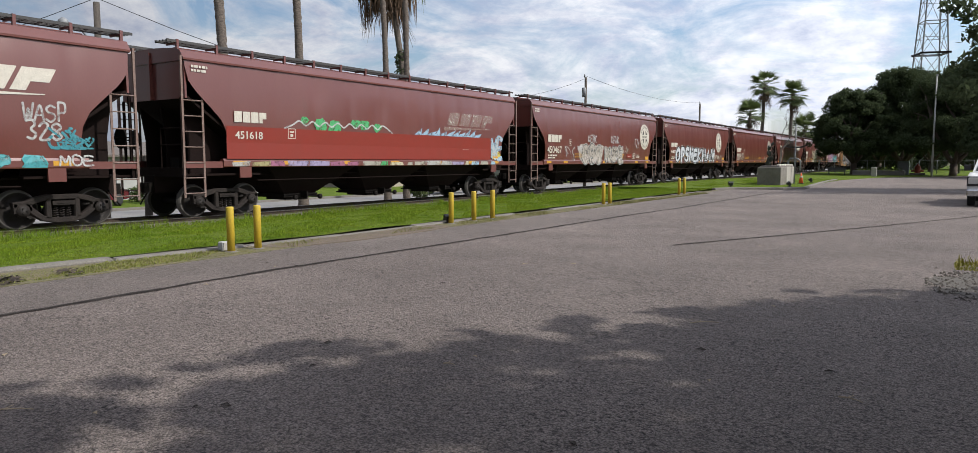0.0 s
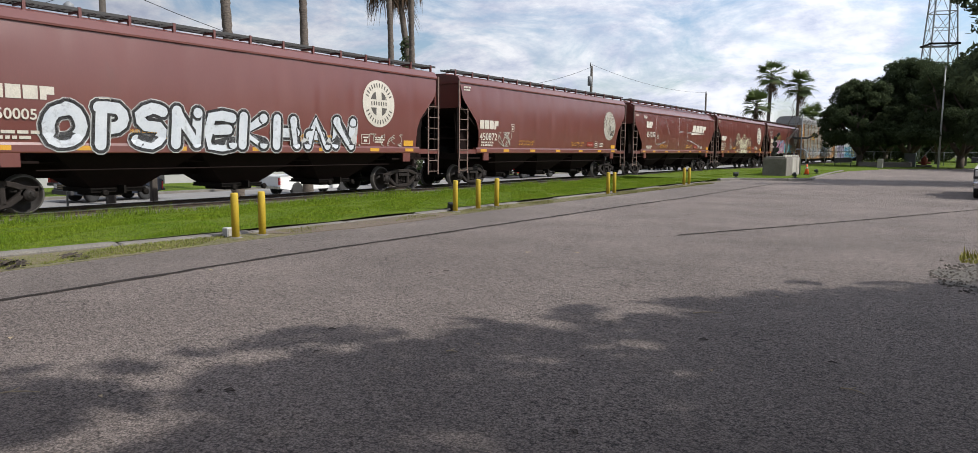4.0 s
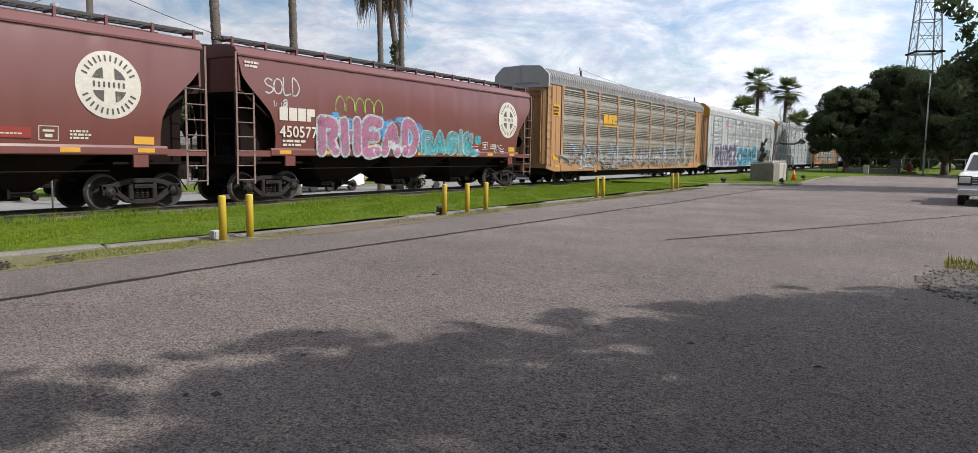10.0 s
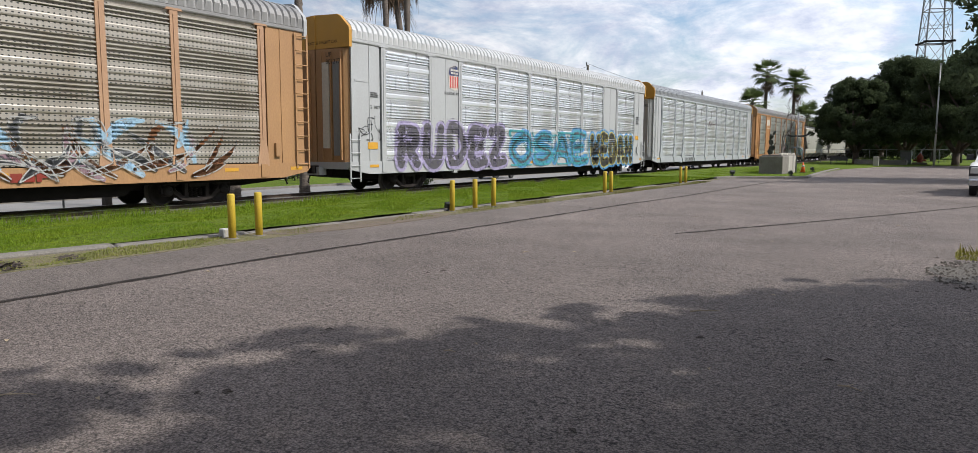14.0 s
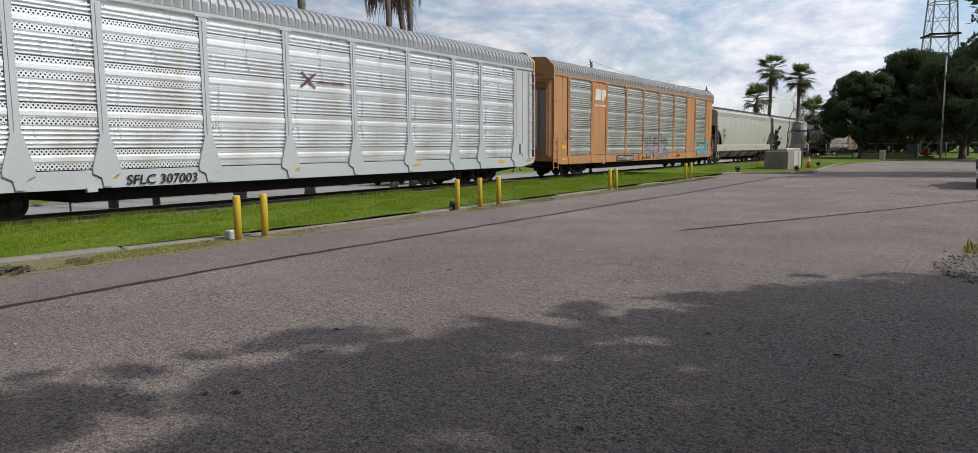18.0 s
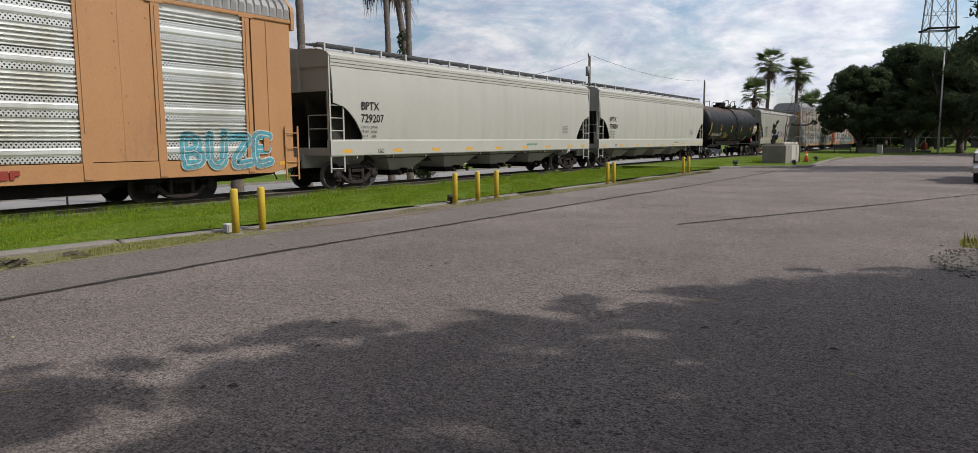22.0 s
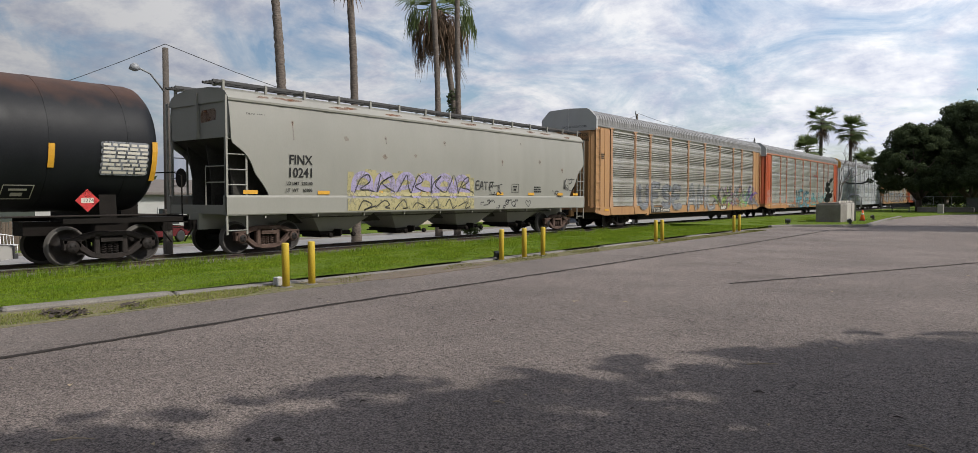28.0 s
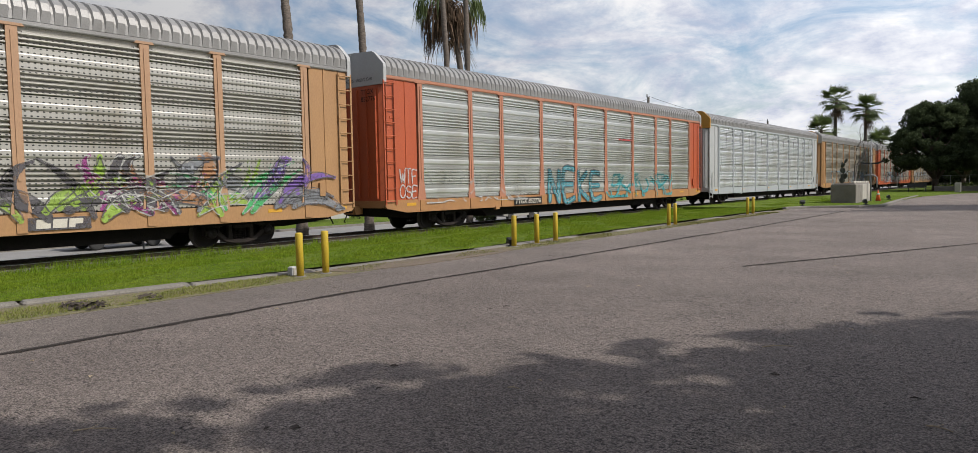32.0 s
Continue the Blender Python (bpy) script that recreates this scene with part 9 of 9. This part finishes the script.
vehicle(pose(1.36, 31.3, 0.0, 0, 0, -3.0), "pickup", CAR_WHITE, "white pickup truck parked on the asphalt", category="pickup truck")
MAROON = surface("maroon_car_paint", (0.09, 0.012, 0.016), (0.08, 0.012, 0.016), 1, 0.5, 20, 0.02, 0.25, rough_spread=0.04)
SILVER_CAR = surface("silver_car_paint", (0.42, 0.41, 0.39), (0.4, 0.39, 0.37), 1, 0.5, 20, 0.02, 0.3, 0.4, rough_spread=0.04)
DARK_CAR = surface("dark_blue_car_paint", (0.02, 0.025, 0.04), (0.02, 0.025, 0.035), 1, 0.5, 20, 0.02, 0.25, rough_spread=0.04)
vehicle(pose(-43.5, 23.6, -1.13, 0, 0, 200), "suv", MAROON, "maroon SUV parked by the building")
STREET_Z = -1.2
TRAFFIC = []
for kind, colour, lane, speed, t0, y0, label in [
        ("pickup", CAR_WHITE, -33.0, 11.0, 2.5, 15.4, "white pickup driving along the street"),
        ("suv", CAR_WHITE, -36.6, -11.0, 2.1, 25.0, "white SUV driving along the street"),
        ("suv", DARK_CAR, -36.6, -11.0, 3.4, 25.0, "dark blue SUV driving along the street"),
        ("suv", CAR_WHITE, -36.6, -11.0, 6.5, 16.0, "white SUV driving along the street"),
        ("pickup", DARK_CAR, -33.0, 11.0, 6.8, 27.0, "dark pickup driving along the street"),
        ("suv", SILVER_CAR, -33.0, 11.0, 8.0, 20.7, "silver SUV driving away along the street"),
        ("van", CAR_WHITE, -36.6, -11.0, 10.5, 26.5, "white delivery van driving along the street"),
        ("pickup", CAR_WHITE, -36.6, -11.0, 11.3, 19.5, "white pickup driving along the street"),
        ("suv", DARK_CAR, -36.6, -11.0, 17.0, 22.5, "dark blue SUV driving along the street"),
        ("suv", CAR_WHITE, -36.6, -11.0, 20.2, 16.5, "white SUV driving along the street"),
        ("pickup", CAR_WHITE, -33.0, 11.0, 23.2, 13.5, "white pickup driving along the street"),
        ("suv", SILVER_CAR, -33.0, 9.0, 28.5, 14.6, "silver SUV driving along the street"),
        ("suv", DARK_CAR, -36.6, -11.0, 31.0, 26.0, "dark blue SUV driving along the street")]:
    v = vehicle(pose(lane, y0, STREET_Z, 0, 0, 0 if speed < 0 else 180), kind, colour, label, "traffic on the street", "pickup truck" if kind == "pickup" else kind)
    TRAFFIC.append((v, lane, speed, t0, y0))


def fire_engine(m):
    """Front towards -y, wheels on z = 0, the front axle over the origin."""
    v = root("fire_engine", m, "red fire engine with a white reflective stripe on the street", "fire engine", "traffic on the street")
    W, R, base = 1.2, 0.53, 5.4
    def arch(y):
        return [(y - R - 0.14, 0.5), (y - R - 0.05, R + 0.3), (y - 0.3, R + 0.62), (y + 0.3, R + 0.62), (y + R + 0.05, R + 0.3), (y + R + 0.14, 0.5)]
    cab = [(-1.75, 0.62)] + arch(0) + [(1.75, 0.5), (1.75, 2.86), (-1.35, 2.90), (-1.62, 2.72), (-1.75, 1.72)]
    part("cab", Shape().prism(cab, "x", -W, W), FIRE_RED, v)
    rear = [(1.83, 0.5)] + arch(base) + [(7.9, 0.55), (7.9, 2.75), (1.83, 2.75)]
    part("body", Shape().prism(rear, "x", -W, W), FIRE_RED, v)
    part("bumper", Shape().chamfer(-W - 0.02, W + 0.02, -2.3, -1.74, 0.5, 0.86, 0.05), CHROME, v, "deep chrome front bumper")
    part("light_bar", Shape().chamfer(-0.95, 0.95, -1.2, -0.8, 2.91, 3.10, 0.04), INKS["red"], v)
    part("windscreen", Shape().box(-1.05, 1.05, -1.765, -1.70, 1.78, 2.62), DARK_GLASS, v)
    part("grille", Shape().chamfer(-0.5, 0.5, -1.79, -1.74, 0.95, 1.5, 0.02), CHROME, v)
    for x in (-W, W):
        d = math.copysign(1, x)
        for y0, y1 in ((-1.6, -0.85), (0.85, 1.74), (1.85, base - 0.75), (base + 0.75, 7.85)):
            part("stripe", Shape().box(min(x, x + 0.012 * d), max(x, x + 0.012 * d), y0, y1, 1.02, 1.24), INK_WHITE, v, "white reflective stripe")
            part("stripe", Shape().box(min(x, x + 0.012 * d), max(x, x + 0.012 * d), y0, y1, 0.94, 1.0), BLACK_PLASTIC, v, "narrow black stripe")
        for y0, y1 in ((-1.1, -0.2), (0.35, 1.55)):
            part("side_window", Shape().box(min(x, x + 0.01 * d), max(x, x + 0.01 * d), y0, y1, 1.75, 2.55), DARK_GLASS, v)
        for k in range(3):
            y = 2.0 + 0.85 * k
            part("locker_door", Shape().box(min(x, x + 0.015 * d), max(x, x + 0.015 * d), y, y + 0.78, 1.3, 2.5), CHROME, v, "ribbed metal locker shutter")
        part("headlight", Shape().chamfer(-0.16, 0.16, -1.80, -1.74, 1.02, 1.3, 0.02), LAMP_GLASS, v, at=pose(0.84 * d, 0, 0))
        for y in (0, base):
            w = part("wheel", kept(("tyre", R), lambda: wheel_shape(R, 0.34)), RUBBER, v, at=pose(x - 0.16 * d, y, R))
            part("rim", kept(("rim", R), lambda: rim_shape(R, 0.35)), CHROME, w, at=pose(0, 0, 0, 0, 0, 0 if x > 0 else 180))
            part("wheel_trim", Shape().prism([(-R - 0.10, -0.05), (-R * 0.7, R * 0.72), (0, R + 0.10), (R * 0.7, R * 0.72), (R + 0.10, -0.05), (R + 0.04, -0.05), (R * 0.64, R * 0.66), (0, R + 0.03), (-R * 0.64, R * 0.66), (-R - 0.04, -0.05)], "x", -0.02, 0.03), CHROME, v, "polished wheel arch trim", pose(x + 0.01 * d, y, R))
    return v


FIRE_RED = surface("fire_engine_red", (0.36, 0.012, 0.014), (0.33, 0.012, 0.014), 1, 0.5, 20, 0.02, 0.22, rough_spread=0.04)
TRAFFIC.append((fire_engine(pose(-36.6, 18.2, STREET_Z)), -36.6, -11.0, 7.75, 18.2))


# ---- across the street ----
def house(x, y, w, d, h, wall, roof, label, turn=0):
    b = root("low_building", pose(x, y, -1.15, 0, 0, turn), label, "building", "buildings across the street")
    part("wall", Shape().box(-d, 0, -w / 2, w / 2, -0.2, h), wall, b)
    part("roof", Shape().prism([(-d - 0.4, h), (0.5, h), (0.5, h + 0.15), (-d / 2, h + 1.2), (-d - 0.4, h + 0.15)], "y", -w / 2 - 0.4, w / 2 + 0.4), roof, b)
    n = int(w / 3.2)
    for k in range(n):
        yy = -w / 2 + (k + 0.5) * w / n
        if k == n // 2:
            dr = part("door", Shape().box(0.0, 0.05, -0.5, 0.5, 0.0, 2.05), BLACK_PLASTIC, b, at=pose(0.003, yy, 0))
            part("handle", Shape().box(0.05, 0.09, 0.32, 0.38, 0.95, 1.05), CHROME, dr)
        else:
            wn_ = part("window", Shape().box(0, 0.04, -0.75, 0.75, 0.9, 2.0), DARK_GLASS, b, at=pose(0.003, yy, 0))
            part("frame", Shape().box(0.0, 0.07, -0.82, 0.82, 0.82, 0.9).box(0.0, 0.07, -0.82, 0.82, 2.0, 2.08).box(0, 0.07, -0.82, -0.75, 0.9, 2.0).box(0, 0.07, 0.75, 0.82, 0.9, 2.0), WHITE, wn_)
    return b


SHINGLE = surface("roof_shingle", (0.14, 0.12, 0.11), (0.1, 0.09, 0.08), 3, 1, 30, 0.3, 0.9)
PALE_WALL = surface("pale_wall", (0.36, 0.36, 0.35), (0.31, 0.31, 0.30), 1, 1, 30, 0.08, 0.9)
BEIGE = surface("beige_wall", (0.34, 0.30, 0.24), (0.3, 0.27, 0.22), 1, 1, 30, 0.08, 0.9)
house(-49, 30, 24, 10, 3.0, PALE_WALL, SHINGLE, "long low white building across the street")
house(-50, 62, 18, 10, 3.2, BEIGE, SHINGLE, "low beige house across the street")
house(-51, 0, 16, 10, 3.0, PALE_WALL, SHINGLE, "low white house across the street")
house(-50, 95, 20, 10, 3.2, PALE_WALL, SHINGLE, "low white house across the street")
house(-47, 140, 26, 12, 4.2, PALE_WALL, SHINGLE, "pale warehouse far down the street")
for k, (x, y, h, r) in enumerate([(-62, 8, 9, 5), (-60, 26, 10, 5.5), (-64, 44, 9, 5), (-58, 78, 9, 5), (-60, 118, 10, 6), (-44, 168, 10, 6), (-30, 210, 10, 7)]):
    t = oak(x, y, h, r, 60 + k, "green tree behind the street", 4500, 0.42)
    t.location.z = -1.1 if x < -40 else 0


def shrub_at(x, y, z, r, seed, label="round green shrub beside the lawn"):
    b = root("shrub", pose(x, y, z), label, "shrub", "shrubs across the street")
    rg = random.Random(seed)
    part("stems", Shape().tube([(0, 0, -0.1), (0.05, 0, r * 0.6)], 0.05, 5, 0.02).tube([(0, 0, -0.1), (-0.15, 0.1, r * 0.7)], 0.04, 5, 0.02), BARK, b)
    leaf_cloud("foliage", [(rg.uniform(-r, r) * 0.5, rg.uniform(-r, r) * 0.5, r * rg.uniform(0.4, 1.0), r * 0.55) for _ in range(7)], 900, 0.09, seed, PALM_LEAF, b)
    return b


shrub_at(-23.3, 29.0, -0.35, 0.75, 1)
shrub_at(-46.0, 27.0, -1.15, 0.8, 2)
shrub_at(-46.5, 36.0, -1.15, 0.7, 3)
shrub_at(-46.5, 41.0, -1.15, 0.9, 4)
post = root("wooden_post", pose(-25.2, 15.25, -0.5), "short weathered wooden post by the street", "post")
part("post", Shape().chamfer(-0.11, 0.11, -0.11, 0.11, -0.2, 2.3, 0.03), POLE_WOOD, post)

post = root("wooden_post", pose(-25.0, 13.5, -0.5), "short weathered wooden post by the street", "post")
part("post", Shape().chamfer(-0.12, 0.12, -0.12, 0.12, -0.2, 1.7, 0.03), POLE_WOOD, post)
pole = root("sign_pole", pose(-25.0, 12.05, -0.5), "thin grey steel pole by the street", "pole")
part("pole", Shape().lathe([(-0.2, 0.035), (2.4, 0.03)], "z", (0, 0, 0), 8), DARK_METAL, pole)
# weathered plank fence and a white garden bench across the street
FENCE_WOOD = surface("fence_wood", (0.10, 0.075, 0.055), (0.06, 0.047, 0.036), 3, 1, 30, 0.3, 0.9, bump=0.4, stretch=(3, 3, 0.5), per_object=0.3)
fence = root("plank_fence", pose(-42.0, 9.0, -1.15), "weathered brown wooden plank fence", "fence")
rng = random.Random(41)
for k in range(56):
    part("plank", kept("fence_plank", lambda: Shape().chamfer(-0.012, 0.012, -0.072, 0.072, 0.0, 1.55, 0.01)), FENCE_WOOD, fence, at=pose(0, 0.155 * k, rng.uniform(-0.04, 0.03), rng.uniform(-0.6, 0.6), 0, 0))
for z in (0.35, 1.15):
    part("rail", Shape().box(-0.06, -0.014, -0.1, 8.7, z, z + 0.09), FENCE_WOOD, fence)
seat = root("garden_bench", pose(-40.2, 13.3, -1.15), "white ornate metal garden bench on the lawn", "bench")
part("seat", Shape().box(-0.25, 0.25, -0.6, 0.6, 0.42, 0.46), CAR_WHITE, seat)
for k in range(9):
    part("back_bar", kept("bench_bar", lambda: Shape().tube([(-0.25, 0, 0.46), (-0.3, 0, 0.9)], 0.014, 5)), CAR_WHITE, seat, at=pose(0, -0.56 + 0.14 * k, 0))
part("back_rail", Shape().tube([(-0.3, -0.6, 0.85), (-0.3, -0.3, 0.93), (-0.3, 0, 0.98), (-0.3, 0.3, 0.93), (-0.3, 0.6, 0.85)], 0.02, 6), CAR_WHITE, seat)
for x in (-0.2, 0.2):
    for y in (-0.55, 0.55):
        part("leg", kept("bench_leg", lambda: Shape().tube([(0, 0, 0), (0.02, 0, 0.42)], 0.018, 6)), CAR_WHITE, seat, at=pose(x, y, 0))

# ---- park things under the oaks ----
mark = root("concrete_marker", pose(-7.2, 84.2, 0.0), "pale squared concrete marker post", "marker")
part("post", Shape().chamfer(-0.26, 0.26, -0.2, 0.2, -0.05, 0.97, 0.03), BLOCK_CONCRETE, mark)
bed = root("stone_bed", pose(*polar(4.6, 93), 0), "low concrete planting bed under the oaks", "planting bed")
part("rim", Shape().chamfer(-2.6, 2.6, -0.9, 0.9, 0.0, 0.55, 0.05), CONCRETE, bed)
for x in range(-4, 5):
    leaf_cloud("plant", [(x * 0.5, 0, 0.6, 0.4)], 80, 0.10, 9 + x, PALM_LEAF, bed)
bench = root("park_bench", pose(*polar(7.25, 90), 0, 0, 0, 10), "dark metal park bench on the lawn", "bench")
part("seat", Shape().box(-0.9, 0.9, -0.25, 0.25, 0.42, 0.47), BLACK_PLASTIC, bench)
part("backrest", Shape().box(-0.9, 0.9, 0.22, 0.27, 0.5, 0.9), BLACK_PLASTIC, bench)
for x in (-0.8, 0.8):
    part("leg", Shape().box(x - 0.04, x + 0.04, -0.22, 0.24, 0.0, 0.42), BLACK_PLASTIC, bench)
pump = root("rusty_pump", pose(*polar(2.25, 96), 0) @ Matrix.Scale(0.7, 4), "rusty red iron pump on a low plinth", "pump")
part("plinth", Shape().chamfer(-1.1, 1.1, -0.5, 0.5, 0.0, 0.35, 0.04), CONCRETE, pump)
part("body", Shape().lathe([(0.35, 0.42), (0.8, 0.38), (1.1, 0.5), (1.4, 0.45), (1.7, 0.15), (1.9, 0.1)], "z", (0, 0, 0), 14).tube([(-0.9, 0, 0.7), (0.9, 0, 0.7)], 0.16, 8), surface("red_iron", (0.30, 0.055, 0.03), (0.2, 0.05, 0.03), 4, 1, 30, 0.2, 0.7), pump)
box_ = root("utility_cabinet", pose(*polar(3.1, 97), 0), "grey-green metal utility cabinet", "cabinet")
part("body", Shape().chamfer(-0.6, 0.6, -0.4, 0.4, 0.0, 1.6, 0.04), surface("cabinet_green", (0.16, 0.20, 0.18), rough=0.6), box_)
part("door", Shape().box(-0.5, 0.5, -0.42, -0.4, 0.15, 1.45), DARK_METAL, box_)
fence = root("chain_fence", pose(*polar(3.5, 104), 0, 0, 0, 3), "grey chain-link fence behind the park", "fence")
for k in range(13):
    part("post", kept("fence_post", lambda: Shape().lathe([(0, 0.04), (1.75, 0.04)], "z", (0, 0, 0), 6)), DARK_METAL, fence, at=pose(-9 + k * 1.9, 0, 0))
part("top_rail", Shape().tube([(-9, 0, 1.72), (13.8, 0, 1.72)], 0.03, 5), DARK_METAL, fence)
s = Shape()
for k in range(180):
    x = -9 + k * 0.127
    s.tube([(x, 0, 0.05), (x + 0.5, 0.01, 0.9), (x, 0, 1.7)], 0.008, 3, caps=False)
part("mesh_wire", s, DARK_METAL, fence)

# ---- litter on the asphalt ----
rng = random.Random(77)


def debris(x, y, n, spread, size, mat, name, label, category):
    rg = random.Random(int(x * 100) + n)
    s = Shape()
    for _ in range(n):
        a, r = rg.uniform(0, 6.28), spread * math.sqrt(rg.random())
        px_, py_ = math.cos(a) * r * 1.6, math.sin(a) * r
        b, q = rg.uniform(0, 3.14), size * rg.uniform(0.5, 1.3)
        u, w = Vector((math.cos(b), math.sin(b), rg.uniform(-0.4, 0.6))) * q, Vector((-math.sin(b), math.cos(b), rg.uniform(-0.3, 0.5))) * q * 0.5
        p = Vector((px_, py_, 0.015 + rg.uniform(0, 0.05)))
        s.quad(p - u, p - w, p + u, p + w)
    return tagged(part(name, s, mat, at=pose(x, y, 0.004)), label, category, kind="stuff")


LITTER = surface("dark_leaf_litter", (0.035, 0.027, 0.022), (0.06, 0.045, 0.035), 8, 1, 40, 0.3, 0.9)
debris(-10.55, 4.2, 130, 0.26, 0.055, LITTER, "leaf_pile", "small heap of dark rotting leaves by the kerb", "leaf litter")
debris(-10.45, 5.1, 40, 0.18, 0.04, LITTER, "leaf_pile", "small scatter of dark leaves by the kerb", "leaf litter")


def twig_at(x, y, length, turn, bend):
    s = Shape()
    pts = [(0, 0, 0.008), (length * 0.35, bend * 0.6, 0.015), (length * 0.7, bend, 0.012), (length, bend * 0.5, 0.008)]
    s.tube(pts, 0.006, 5, 0.003)
    s.tube([pts[1], (length * 0.45, bend + 0.05, 0.02)], 0.003, 4)
    return tagged(part("twig", s, TWIG, at=pose(x, y, 0, 0, 0, turn)), "thin pale dry twig on the asphalt", "twig", "twigs on the asphalt")


TWIG = surface("dry_twig", (0.42, 0.34, 0.23), (0.32, 0.25, 0.17), 20, 1, 60, 0.2, 0.9)
for x, y, ln, turn, bend in [(-5.15, 1.95, 0.28, 40, 0.03), (-1.25, 3.0, 0.12, 60, 0.02), (-2.15, 6.95, 0.30, 35, 0.03), (-3.35, 4.45, 0.1, 10, 0.01), (-5.6, 9.5, 0.15, 80, 0.02), (-0.6, 5.3, 0.16, -20, 0.02)]:
    twig_at(x, y, ln, turn, bend)
for k in range(46):
    x, y = rng.uniform(-9.6, 0.6), 2.2 + 16 * rng.random() ** 1.5
    s = Shape()
    q = rng.uniform(0.02, 0.045)
    s.loft([[(-q, 0, 0.003), (0, -q * 0.5, 0.012), (q, 0, 0.004), (0, q * 0.5, 0.016)], [(-q, 0, 0.006), (0, -q * 0.5, 0.016), (q, 0, 0.008), (0, q * 0.5, 0.02)]], True, True)
    tagged(part("fallen_leaf", s, LITTER if k % 3 else TWIG, at=pose(x, y, 0, 0, 0, rng.uniform(0, 360))), "small curled dry leaf on the asphalt", "leaf", "fallen leaves")
# stones and weeds at the broken edge of the lot
rg = random.Random(21)
ring = []
for k in range(44):
    a = 2 * math.pi * k / 44
    ring.append((0.72 + math.cos(a) * 0.92 * rg.uniform(0.7, 1.15), 11.2 + math.sin(a) * 1.5 * rg.uniform(0.75, 1.12)))
GRAVEL = surface("dark_gravel", (0.05, 0.045, 0.04), (0.13, 0.115, 0.10), 14, 1.2, 40, 0.5, 0.95, bump=1.0, bump_scale=30)
sheet("broken_edge", ring, 0.005, GRAVEL, "loose dark gravel at the broken lot edge", "gravel", 0.1)
s = Shape()
for k in range(900):
    a, q = rg.uniform(0, 6.28), math.sqrt(rg.random()) * 1.1
    x, y, r = 0.72 + math.cos(a) * 0.92 * q, 11.2 + math.sin(a) * 1.5 * q, rg.uniform(0.012, 0.035)
    ring = [(x + math.cos(2.1 * j) * r * rg.uniform(0.7, 1.2), y + math.sin(2.1 * j) * r * rg.uniform(0.7, 1.2)) for j in range(3)]
    b = len(s.v)
    s.v += [(px_, py_, 0.002) for px_, py_ in ring] + [(x, y, r * rg.uniform(0.6, 1.2))]
    for q2 in ((0, 1, 3), (1, 2, 3), (2, 0, 3)):
        s.face([b + v for v in q2])
tagged(part("loose_stones", s, GRAVEL), "loose dark stones on the broken asphalt", "stones", kind="stuff")
blades("edge_weeds", 900, (0.05, 1.2, 12.6, 13.6), 0.09, 31, surface("weed_blades", (0.30, 0.27, 0.04), (0.2, 0.21, 0.03), 2, 1, 12, 0.3, 0.8), "yellow weeds at the gravel's edge", lambda x, y: 0.0)


# ---- what moves ----
def motions():
    for car, lead in RIDERS:
        walk(car, [(t, pose(TRACK_X, lead - SPEED * t, 0)) for t in [k * 0.5 for k in range(65)]])
    for v, lane, speed, t0, y0 in TRAFFIC:
        walk(v, [(t, pose(lane, y0 + speed * (t - t0), STREET_Z, 0, 0, 0 if speed < 0 else 180)) for t in (0, 8, 16, 24, 32)])
    for wheel, r, d in WHEELSETS:
        step = SPEED / r
        walk(wheel, [(k / 30, Matrix.Translation((0, d, r)) @ Matrix.Rotation(step * k / 30, 4, "X")) for k in range(0, 961)])


motions()
